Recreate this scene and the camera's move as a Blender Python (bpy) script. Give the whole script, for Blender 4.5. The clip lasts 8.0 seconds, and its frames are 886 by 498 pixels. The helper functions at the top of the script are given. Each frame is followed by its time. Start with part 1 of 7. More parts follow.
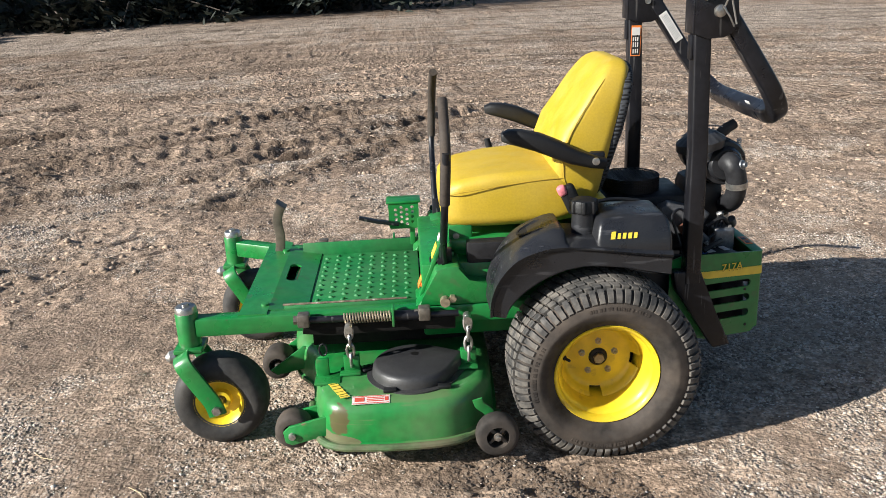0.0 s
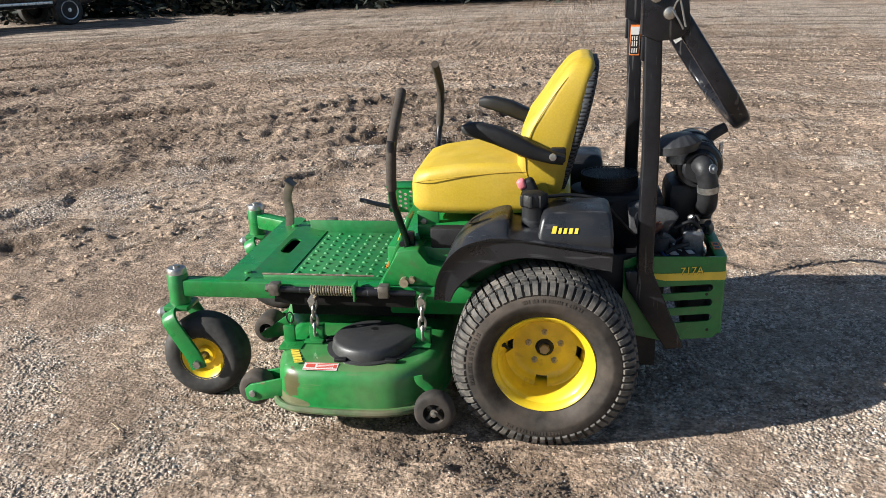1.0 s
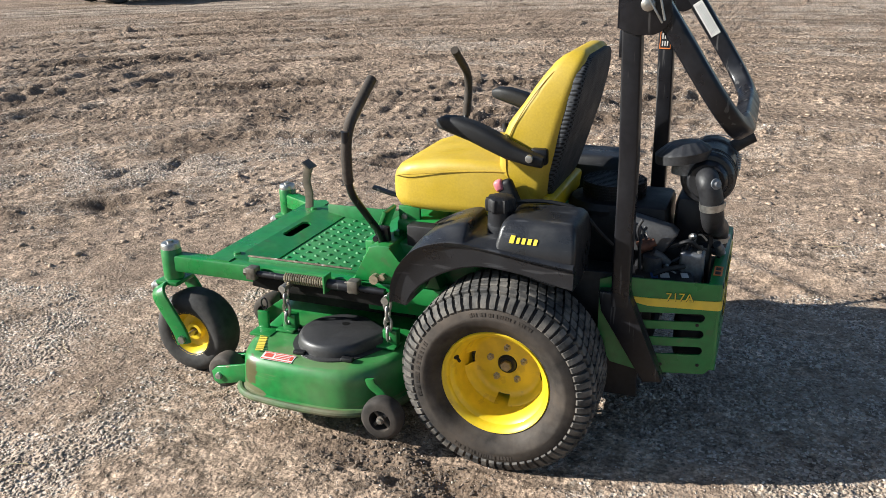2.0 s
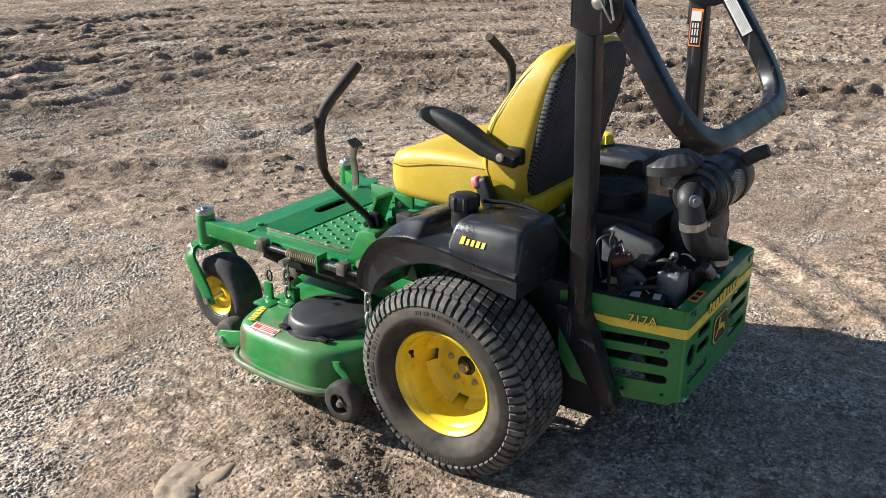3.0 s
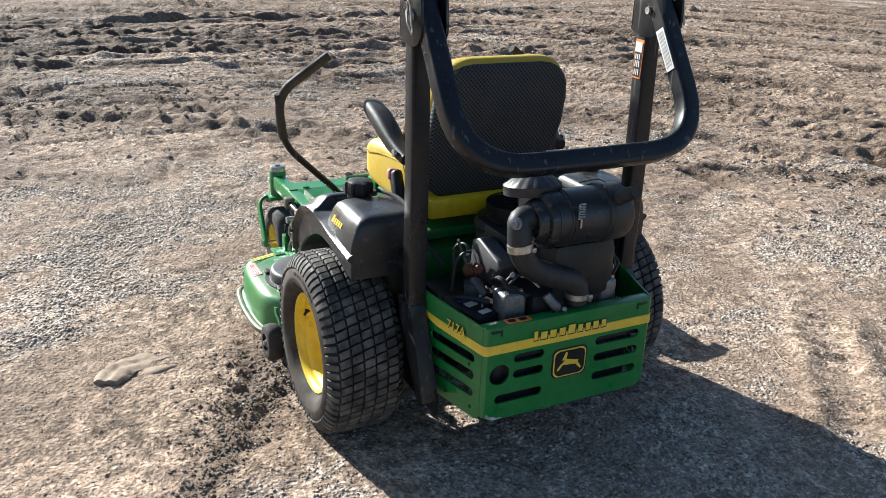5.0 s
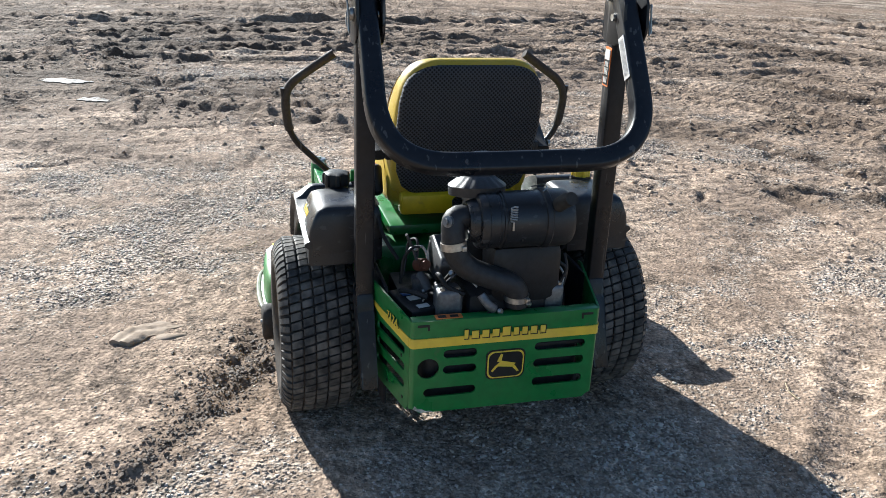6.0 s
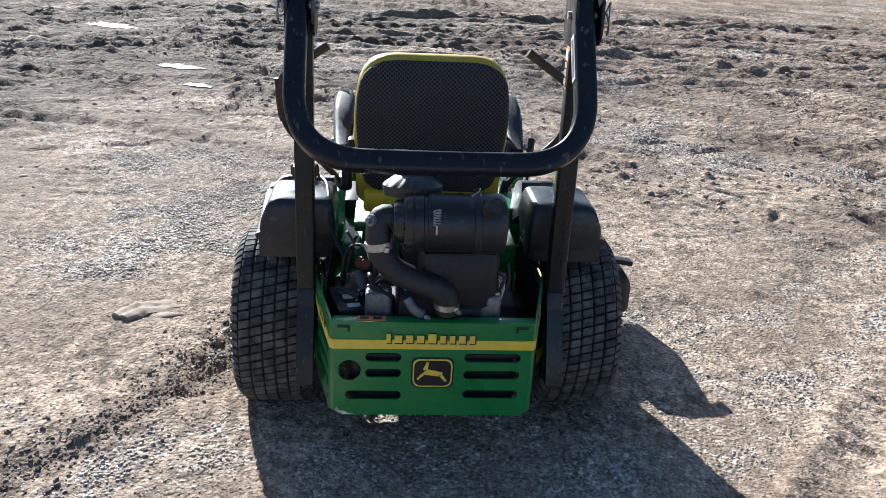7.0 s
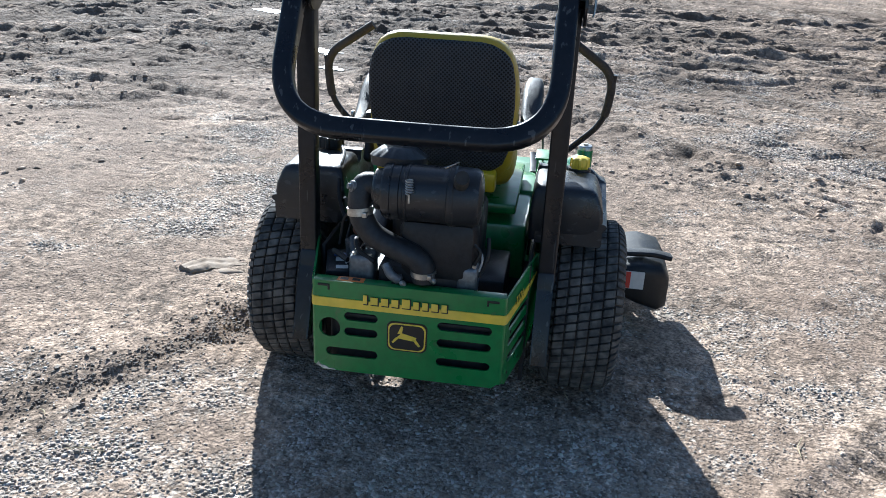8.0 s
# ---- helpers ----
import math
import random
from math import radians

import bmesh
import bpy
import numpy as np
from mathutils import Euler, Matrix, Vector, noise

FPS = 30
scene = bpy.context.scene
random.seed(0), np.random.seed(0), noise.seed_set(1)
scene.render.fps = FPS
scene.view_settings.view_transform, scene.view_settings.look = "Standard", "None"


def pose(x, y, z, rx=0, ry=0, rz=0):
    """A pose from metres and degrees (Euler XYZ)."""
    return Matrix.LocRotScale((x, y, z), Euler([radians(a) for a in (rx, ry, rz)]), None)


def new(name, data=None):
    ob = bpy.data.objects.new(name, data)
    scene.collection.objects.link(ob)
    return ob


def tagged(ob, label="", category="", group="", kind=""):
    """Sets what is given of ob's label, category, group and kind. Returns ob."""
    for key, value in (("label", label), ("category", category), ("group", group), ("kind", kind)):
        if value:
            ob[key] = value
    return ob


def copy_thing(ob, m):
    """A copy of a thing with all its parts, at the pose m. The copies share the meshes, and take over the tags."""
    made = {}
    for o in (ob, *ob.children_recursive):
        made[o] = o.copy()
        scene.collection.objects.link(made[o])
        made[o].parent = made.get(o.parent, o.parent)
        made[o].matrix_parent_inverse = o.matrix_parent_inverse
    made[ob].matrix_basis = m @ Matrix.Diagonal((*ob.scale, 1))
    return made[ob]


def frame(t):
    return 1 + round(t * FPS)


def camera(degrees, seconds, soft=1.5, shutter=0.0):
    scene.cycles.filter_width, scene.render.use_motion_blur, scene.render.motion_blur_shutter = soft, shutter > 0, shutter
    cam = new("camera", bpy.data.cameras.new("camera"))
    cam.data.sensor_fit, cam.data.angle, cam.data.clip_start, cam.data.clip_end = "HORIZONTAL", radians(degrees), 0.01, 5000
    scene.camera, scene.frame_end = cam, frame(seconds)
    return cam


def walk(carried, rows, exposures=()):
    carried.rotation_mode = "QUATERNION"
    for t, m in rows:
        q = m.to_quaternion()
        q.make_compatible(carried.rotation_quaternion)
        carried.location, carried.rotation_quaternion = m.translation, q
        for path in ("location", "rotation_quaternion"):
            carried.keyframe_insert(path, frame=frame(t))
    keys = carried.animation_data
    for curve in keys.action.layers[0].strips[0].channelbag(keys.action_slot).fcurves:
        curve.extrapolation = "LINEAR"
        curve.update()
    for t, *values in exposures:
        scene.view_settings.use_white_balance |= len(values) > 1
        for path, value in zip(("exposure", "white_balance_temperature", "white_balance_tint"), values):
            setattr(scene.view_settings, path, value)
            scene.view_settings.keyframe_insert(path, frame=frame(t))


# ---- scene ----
cam = camera(55.3, 8.0, soft=0.55)
METRES, EYE, TILT, LEAN, TURN = 5.155, 1.46, 0.0, 0.0, -2.1
ROWS = [
    (0.0, 0.0, 0.0, 0.0, -0.81, -18.57, 2.41),
    (0.5, 0.06, -0.0058, 0.0018, 4.36, -18.55, 2.05),
    (1.0, 0.1193, -0.0168, 0.0011, 10.06, -18.87, 1.69),
    (1.5, 0.1712, 0.0167, -0.0037, 16.23, -19.36, 1.3),
    (2.0, 0.2308, 0.0525, 0.0003, 22.99, -20.05, 1.05),
    (3.5, 0.3994, 0.1751, 0.0121, 45.63, -22.24, 0.29),
    (4.0, 0.461, 0.2207, 0.0158, 52.81, -22.13, -0.67),
    (4.5, 0.4992, 0.2727, 0.0139, 59.74, -21.85, -1.45),
    (6.0, 0.5857, 0.4278, 0.017, 77.82, -21.55, -2.28),
    (6.5, 0.58, 0.4863, 0.0139, 83.17, -21.77, -2.47),
    (7.0, 0.5837, 0.5402, 0.0171, 88.55, -22.04, -2.64),
    (7.5, 0.6012, 0.5964, 0.0205, 94.29, -22.42, -2.62),
    (8.0, 0.5949, 0.6394, 0.0149, 100.72, -22.85, -2.54),
]
EXPOSURES = ((0.0, 1.03, 5850, 8), (2.0, 1.14, 5800, 7), (4.0, 1.34, 5700, 6), (6.5, 1.42, 5400, 6), (8.0, 1.45, 5100, 5))
walk(cam, [(t, pose(0, 0, EYE, TILT, LEAN, TURN) @ pose(METRES * x, METRES * y, METRES * z, 90 + pitch, roll, yaw)) for t, x, y, z, yaw, pitch, roll in ROWS], EXPOSURES)

# ---- world, sun ----
SUN_WAY = Vector((2.0, 0.755, -1.0))
world = bpy.data.worlds.new("world")
scene.world = world
world.use_nodes = True
wn = world.node_tree.nodes
sky = wn.new("ShaderNodeTexSky")
sky.sky_type, sky.sun_disc = "NISHITA", False
sky.sun_elevation, sky.sun_rotation = radians(25.1), radians(249.3)
wn["Background"].inputs["Strength"].default_value = 0.05
world.node_tree.links.new(sky.outputs["Color"], wn["Background"].inputs["Color"])
sun_data = bpy.data.lights.new("sun", "SUN")
sun_data.energy, sun_data.angle, sun_data.color = 5.0, radians(0.53), (1.0, 0.91, 0.78)
sun = new("sun", sun_data)
sun.rotation_euler = SUN_WAY.to_track_quat("-Z", "Y").to_euler()
sun.location = (-20, -7.5, 12)


# ---- materials ----
def pbr(name, col, rough=0.5, metal=0.0, grain=60.0, vary=0.2, bump=0.0, dust=0.0, dust_col=(0.36, 0.29, 0.21), dust_scale=6.0,
        coat=0.0, wear=0.0, wear_col=(0.3, 0.29, 0.27), wear_scale=22.0, wear_stretch=None, spread=0.12, spec=0.5):
    """A painted, moulded or metal surface: fine grain, broad dust and worn patches."""
    m = bpy.data.materials.new(name)
    m.use_nodes = True
    n, l = m.node_tree.nodes, m.node_tree.links
    b = n["Principled BSDF"]
    b.inputs["Metallic"].default_value = metal
    b.inputs["Coat Weight"].default_value = coat
    b.inputs["Specular IOR Level"].default_value = spec
    b.inputs["Coat Roughness"].default_value = 0.15
    tc = n.new("ShaderNodeTexCoord")

    def noisy(scale, detail=4.0, lo=0.35, hi=0.65, stretch=None):
        t = n.new("ShaderNodeTexNoise")
        t.inputs["Scale"].default_value, t.inputs["Detail"].default_value = scale, detail
        if stretch:
            mp = n.new("ShaderNodeMapping")
            mp.inputs["Scale"].default_value = stretch
            mp.inputs["Rotation"].default_value = (0.25, 0.2, 0.0)
            l.new(tc.outputs["Object"], mp.inputs["Vector"])
            l.new(mp.outputs["Vector"], t.inputs["Vector"])
        else:
            l.new(tc.outputs["Object"], t.inputs["Vector"])
        r = n.new("ShaderNodeMapRange")
        r.inputs["From Min"].default_value, r.inputs["From Max"].default_value = lo, hi
        l.new(t.outputs["Fac"], r.inputs["Value"])
        return r.outputs["Result"]

    def blend(fac, a, c):
        x = n.new("ShaderNodeMix")
        x.data_type = "RGBA"
        l.new(fac, x.inputs["Factor"])
        for sock, v in ((x.inputs["A"], a), (x.inputs["B"], c)):
            if isinstance(v, tuple):
                sock.default_value = (*v, 1)
            else:
                l.new(v, sock)
        return x.outputs["Result"]

    def times(sock, k):
        x = n.new("ShaderNodeMath")
        x.operation = "MULTIPLY"
        l.new(sock, x.inputs[0])
        x.inputs[1].default_value = k
        return x.outputs[0]

    dark = tuple(c * (1 - vary) for c in col)
    light = tuple(min(1, c * (1 + vary)) for c in col)
    g = noisy(grain)
    out = blend(g, dark, light)
    ro = n.new("ShaderNodeMapRange")
    ro.inputs["To Min"].default_value, ro.inputs["To Max"].default_value = max(0.02, rough - spread), min(1, rough + spread)
    l.new(noisy(dust_scale * 1.7), ro.inputs["Value"])
    if dust:
        out = blend(times(noisy(dust_scale, 8.0, 0.4, 0.75), dust), out, dust_col)
    if wear:
        out = blend(times(noisy(wear_scale, 10.0, 0.62, 0.66, wear_stretch), wear), out, wear_col)
    l.new(out, b.inputs["Base Color"])
    l.new(ro.outputs["Result"], b.inputs["Roughness"])
    if bump:
        t = n.new("ShaderNodeTexNoise")
        t.inputs["Scale"].default_value, t.inputs["Detail"].default_value = grain * 3, 3.0
        l.new(tc.outputs["Object"], t.inputs["Vector"])
        bp = n.new("ShaderNodeBump")
        bp.inputs["Strength"].default_value, bp.inputs["Distance"].default_value = bump, 0.002
        l.new(t.outputs["Fac"], bp.inputs["Height"])
        l.new(bp.outputs["Normal"], b.inputs["Normal"])
    return m


GREEN = pbr("green_paint", (0.010, 0.165, 0.030), 0.38, grain=40, vary=0.12, dust=0.22, dust_col=(0.12, 0.2, 0.08), coat=0.25, wear=0.6, wear_col=(0.05, 0.12, 0.04))
PAN_GREEN = pbr("pan_green_paint", (0.010, 0.15, 0.034), 0.6, grain=40, vary=0.15, dust=0.35, dust_col=(0.10, 0.17, 0.08))
GREEN_WORN = pbr("scuffed_green_paint", (0.014, 0.18, 0.034), 0.45, grain=30, vary=0.15, dust=0.4, dust_col=(0.2, 0.24, 0.12), coat=0.15, wear=0.85, wear_col=(0.16, 0.1, 0.06), wear_scale=9)
YELLOW = pbr("yellow_paint", (0.70, 0.50, 0.010), 0.4, grain=30, vary=0.08, dust=0.25, dust_col=(0.45, 0.3, 0.06), coat=0.2, wear=0.4, wear_col=(0.4, 0.26, 0.03))
VINYL = pbr("yellow_vinyl", (0.46, 0.315, 0.016), 0.5, grain=160, vary=0.06, bump=0.25, dust=0.3, dust_col=(0.48, 0.36, 0.10), dust_scale=9)
RUBBER = pbr("dusty_rubber", (0.022, 0.021, 0.02), 0.75, grain=50, vary=0.3, bump=0.3, dust=0.4, dust_col=(0.11, 0.095, 0.08), dust_scale=9)
NUT = pbr("brown_grey_steel", (0.13, 0.115, 0.095), 0.5, metal=0.5, grain=60, vary=0.3, dust=0.5, dust_col=(0.17, 0.14, 0.10))
SIDEWALL = pbr("dusty_sidewall_rubber", (0.030, 0.026, 0.023), 0.8, grain=45, vary=0.3, bump=0.3, dust=0.65, dust_col=(0.125, 0.098, 0.076), dust_scale=7, spec=0.3)
TREAD = pbr("worn_tread_rubber", (0.038, 0.036, 0.034), 0.8, grain=70, vary=0.3, bump=0.4, dust=0.85, dust_col=(0.20, 0.178, 0.15), dust_scale=24)
PLASTIC = pbr("black_moulded_plastic", (0.014, 0.0145, 0.017), 0.36, grain=220, vary=0.2, bump=0.2, dust=0.25, dust_col=(0.022, 0.022, 0.024), wear=0.6, wear_col=(0.06, 0.06, 0.064), spec=0.5, wear_scale=30, wear_stretch=(0.25, 1, 2.2), dust_scale=7)
MATT = pbr("matt_black_plastic", (0.006, 0.006, 0.007), 0.55, grain=160, vary=0.25, bump=0.3, dust=0.25, dust_col=(0.026, 0.025, 0.024), spec=0.4)
STEEL_BLACK = pbr("black_painted_steel", (0.008, 0.008, 0.0105), 0.36, grain=60, vary=0.25, dust=0.15, dust_col=(0.022, 0.022, 0.023), wear=0.6, wear_col=(0.10, 0.095, 0.092), wear_scale=40, wear_stretch=(1.6, 1.6, 0.12), coat=0.05, spec=0.35)
GRIP = pbr("worn_foam_grip", (0.036, 0.027, 0.02), 0.8, grain=120, vary=0.3, bump=0.5, dust=0.4, dust_col=(0.1, 0.075, 0.055))
STEEL = pbr("dull_zinc_steel", (0.42, 0.41, 0.385), 0.38, metal=0.9, grain=80, vary=0.2, dust=0.4, dust_col=(0.25, 0.2, 0.15))
GOLD = pbr("yellow_zinc_steel", (0.38, 0.32, 0.22), 0.45, metal=0.7, grain=60, vary=0.25, dust=0.5, dust_col=(0.2, 0.16, 0.11))
ALLOY = pbr("cast_aluminium", (0.2, 0.21, 0.225), 0.5, metal=0.75, grain=90, vary=0.2, bump=0.4, dust=0.4, dust_col=(0.15, 0.13, 0.11))
GREASE = pbr("greasy_black_steel", (0.006, 0.0055, 0.005), 0.8, grain=40, vary=0.4, bump=0.5, dust=0.3, dust_col=(0.02, 0.017, 0.014), spec=0.2)
ENGINE = pbr("black_engine_enamel", (0.011, 0.011, 0.013), 0.5, spec=0.35, grain=60, vary=0.3, bump=0.3, dust=0.4, dust_col=(0.03, 0.026, 0.023))
GREY_SHROUD = pbr("dark_grey_shroud", (0.05, 0.05, 0.053), 0.5, grain=120, vary=0.2, bump=0.2, dust=0.3, dust_col=(0.08, 0.075, 0.07))
HOSE = pbr("black_hose_rubber", (0.018, 0.018, 0.02), 0.5, grain=60, vary=0.3, bump=0.3, dust=0.3, dust_col=(0.035, 0.032, 0.03), spec=0.4)
DECAL_YELLOW = pbr("decal_yellow", (0.78, 0.56, 0.04), 0.45, grain=30, vary=0.06, dust=0.2, wear=0.4, wear_col=(0.3, 0.24, 0.06))
DECAL_BLACK = pbr("decal_black", (0.01, 0.01, 0.01), 0.4, vary=0.1)
DECAL_WHITE = pbr("decal_white", (0.62, 0.60, 0.57), 0.5, vary=0.06, dust=0.3)
DECAL_RED = pbr("decal_red", (0.5, 0.05, 0.03), 0.5, vary=0.1, dust=0.2)
DECAL_ORANGE = pbr("decal_orange", (0.75, 0.19, 0.02), 0.5, vary=0.1, dust=0.2)
SEAM = pbr("seam_thread", (0.34, 0.22, 0.012), 0.8)
PINK = pbr("red_plastic", (0.58, 0.17, 0.19), 0.5, vary=0.1)
COPPER = pbr("rusty_brown_metal", (0.12, 0.05, 0.03), 0.6, metal=0.3, vary=0.3)


def mesh_fabric():
    """Black woven seat-back netting with small diamond openings."""
    m = pbr("black_netting", (0.006, 0.006, 0.007), 0.7, grain=200, vary=0.2, dust=0.2, dust_col=(0.02, 0.019, 0.018), spec=0.3)
    n, l = m.node_tree.nodes, m.node_tree.links
    tc = n.new("ShaderNodeTexCoord")
    mp = n.new("ShaderNodeMapping")
    mp.inputs["Rotation"].default_value = (radians(45), 0, 0)
    mp.inputs["Scale"].default_value = (1, 110, 110)
    l.new(tc.outputs["Object"], mp.inputs["Vector"])
    ch = n.new("ShaderNodeTexVoronoi")
    ch.inputs["Scale"].default_value, ch.inputs["Randomness"].default_value = 1.0, 0.0
    l.new(mp.outputs["Vector"], ch.inputs["Vector"])
    old = n["Principled BSDF"].inputs["Base Color"].links[0].from_socket
    # grey weave pattern, with the netting's highlights put into its colour
    thread = n.new("ShaderNodeMapRange")
    thread.inputs["From Min"].default_value, thread.inputs["From Max"].default_value = 0.30, 0.42
    l.new(ch.outputs["Distance"], thread.inputs["Value"])
    weave = n.new("ShaderNodeMix")
    weave.data_type = "RGBA"
    weave.inputs["B"].default_value = (0.055, 0.058, 0.064, 1)
    l.new(thread.outputs["Result"], weave.inputs["Factor"])
    l.new(old, weave.inputs["A"])
    l.new(weave.outputs["Result"], n["Principled BSDF"].inputs["Base Color"])
    bp = n.new("ShaderNodeBump")
    bp.inputs["Strength"].default_value, bp.inputs["Distance"].default_value = 0.9, 0.003
    l.new(ch.outputs["Distance"], bp.inputs["Height"])
    l.new(bp.outputs["Normal"], n["Principled BSDF"].inputs["Normal"])
    return m


NETTING = mesh_fabric()


def deck_paint():
    """Scuffed green deck paint, scraped to rust round the front left corner."""
    m = pbr("scraped_deck_paint", (0.013, 0.175, 0.032), 0.42, grain=30, vary=0.15, dust=0.35, dust_col=(0.2, 0.24, 0.12), coat=0.15, wear=0.6, wear_col=(0.12, 0.17, 0.07), wear_scale=14, wear_stretch=(0.2, 0.2, 2.6))
    n, l = m.node_tree.nodes, m.node_tree.links
    b = n["Principled BSDF"]
    old = b.inputs["Base Color"].links[0].from_socket
    tc = n.new("ShaderNodeTexCoord")
    for at, size, col, scale, lo in (((-0.815, -0.575, 0.185), (0.05, 0.05, 0.075), (0.10, 0.045, 0.028), 34, 0.8), ((-0.86, -0.52, 0.12), (0.14, 0.12, 0.03), (0.17, 0.12, 0.08), 22, 0.55)):
        mp = n.new("ShaderNodeMapping")
        mp.vector_type = "TEXTURE"
        mp.inputs["Location"].default_value, mp.inputs["Scale"].default_value = at, size
        l.new(tc.outputs["Object"], mp.inputs["Vector"])
        gr = n.new("ShaderNodeTexGradient")
        gr.gradient_type = "SPHERICAL"
        l.new(mp.outputs["Vector"], gr.inputs["Vector"])
        no = n.new("ShaderNodeTexNoise")
        no.inputs["Scale"].default_value, no.inputs["Detail"].default_value = scale, 9.0
        st = n.new("ShaderNodeMapping")
        st.inputs["Scale"].default_value = (0.5, 0.5, 1.6)
        l.new(tc.outputs["Object"], st.inputs["Vector"])
        l.new(st.outputs["Vector"], no.inputs["Vector"])
        ad = n.new("ShaderNodeMath")
        l.new(gr.outputs["Fac"], ad.inputs[0])
        l.new(no.outputs["Fac"], ad.inputs[1])
        edge = n.new("ShaderNodeMapRange")
        edge.inputs["From Min"].default_value, edge.inputs["From Max"].default_value, edge.inputs["To Max"].default_value = lo, lo + 0.09, 0.75
        l.new(ad.outputs[0], edge.inputs["Value"])
        both = n.new("ShaderNodeMath")
        both.operation = "MULTIPLY"
        cut = n.new("ShaderNodeMath")
        cut.operation = "GREATER_THAN"
        cut.inputs[1].default_value = 0.01
        l.new(gr.outputs["Fac"], cut.inputs[0])
        l.new(edge.outputs["Result"], both.inputs[0])
        l.new(cut.outputs[0], both.inputs[1])
        x = n.new("ShaderNodeMix")
        x.data_type = "RGBA"
        l.new(both.outputs[0], x.inputs["Factor"])
        l.new(old, x.inputs["A"])
        x.inputs["B"].default_value = (*col, 1)
        old = x.outputs["Result"]
    l.new(old, b.inputs["Base Color"])
    return m


DECK_PAINT = deck_paint()
SKID = pbr("worn_skid_steel", (0.06, 0.11, 0.04), 0.6, grain=30, vary=0.3, dust=0.8, dust_col=(0.17, 0.125, 0.08), dust_scale=9)
COVER = pbr("grey_black_moulding", (0.028, 0.028, 0.03), 0.42, grain=140, vary=0.2, bump=0.2, dust=0.3, dust_col=(0.06, 0.056, 0.05))


# ---- mesh helpers ----
def part(name, bm, material, parent, label="", sharp=35):
    bmesh.ops.recalc_face_normals(bm, faces=bm.faces)
    me = bpy.data.meshes.new(name)
    bm.to_mesh(me)
    bm.free()
    me.materials.append(material)
    me.polygons.foreach_set("use_smooth", [True] * len(me.polygons))
    me.set_sharp_from_angle(angle=radians(sharp))
    ob = new(name, me)
    ob.parent = parent
    if label:
        tagged(ob, label)
    return ob


def box(bm, c, s, rot=(0, 0, 0), bev=0.004, seg=2):
    m = pose(*c, *rot) @ Matrix.Diagonal((*s, 1))
    vs = bmesh.ops.create_cube(bm, size=1, matrix=m)["verts"]
    if bev:
        es = list({e for v in vs for e in v.link_edges})
        bmesh.ops.bevel(bm, geom=es, offset=bev, segments=seg, profile=0.5, affect="EDGES")
    return bm


def plane_point(axis, u, v, d):
    return {"x": (d, u, v), "y": (u, d, v), "z": (u, v, d)}[axis]


def prism(bm, pts, axis, a, b, bev=0.0, seg=2):
    lo = [bm.verts.new(plane_point(axis, u, v, a)) for u, v in pts]
    hi = [bm.verts.new(plane_point(axis, u, v, b)) for u, v in pts]
    k = len(pts)
    fs = [bm.faces.new(lo), bm.faces.new(hi[::-1])]
    fs += [bm.faces.new((lo[i], hi[i], hi[(i + 1) % k], lo[(i + 1) % k])) for i in range(k)]
    if bev:
        es = list({e for f in fs for e in f.edges})
        bmesh.ops.bevel(bm, geom=es, offset=bev, segments=seg, profile=0.5, affect="EDGES", clamp_overlap=True)
    return bm


def filleted(pts, d, steps=6):
    """The path with its corners rounded over a length d."""
    pts = [Vector(p) for p in pts]
    out = [pts[0]]
    for a, p, b in zip(pts, pts[1:], pts[2:]):
        k = min(d, (p - a).length * 0.49, (b - p).length * 0.49)
        s, e = p + (a - p).normalized() * k, p + (b - p).normalized() * k
        out += [(1 - t) ** 2 * s + 2 * t * (1 - t) * p + t * t * e for t in (i / steps for i in range(steps + 1))]
    return out + [pts[-1]]


def ringed(r, seg):
    return [(r * math.cos(2 * math.pi * i / seg), r * math.sin(2 * math.pi * i / seg)) for i in range(seg)]


def rounded(w, h, r, n=4):
    """A rounded rectangle's outline, w by h, about its centre."""
    r = min(r, w * 0.499, h * 0.499)
    out = []
    for sx, sy, a0 in ((1, 1, 0), (-1, 1, 90), (-1, -1, 180), (1, -1, 270)):
        for i in range(n + 1):
            a = radians(a0 + 90 * i / n)
            out.append((sx * (w / 2 - r) + r * math.cos(a), sy * (h / 2 - r) + r * math.sin(a)))
    return out


def loft(bm, rings, caps=True):
    rows = [[bm.verts.new(p) for p in ring] for ring in rings]
    k = len(rows[0])
    for a, b in zip(rows, rows[1:]):
        for i in range(k):
            bm.faces.new((a[i], a[(i + 1) % k], b[(i + 1) % k], b[i]))
    if caps:
        bm.faces.new(rows[0][::-1])
        bm.faces.new(rows[-1])
    return bm


def tube(bm, pts, sect, fillet=0.0, up=(0, 0, 1), scales=None):
    """Sweeps a section (a radius or an outline) along a path."""
    pts = filleted(pts, fillet) if fillet else [Vector(p) for p in pts]
    sect = sect if isinstance(sect, list) else ringed(sect, 12)
    rings, side = [], None
    for i, p in enumerate(pts):
        d = (pts[min(i + 1, len(pts) - 1)] - pts[max(i - 1, 0)]).normalized()
        if side is None:
            side = d.cross(Vector(up))
            side = side if side.length > 0.05 else d.cross(Vector((0, 1, 0)))
        side = (side - d * side.dot(d)).normalized()
        top = side.cross(d)
        k = scales[i] if scales else 1.0
        rings.append([p + side * u * k + top * v * k for u, v in sect])
    return loft(bm, rings)


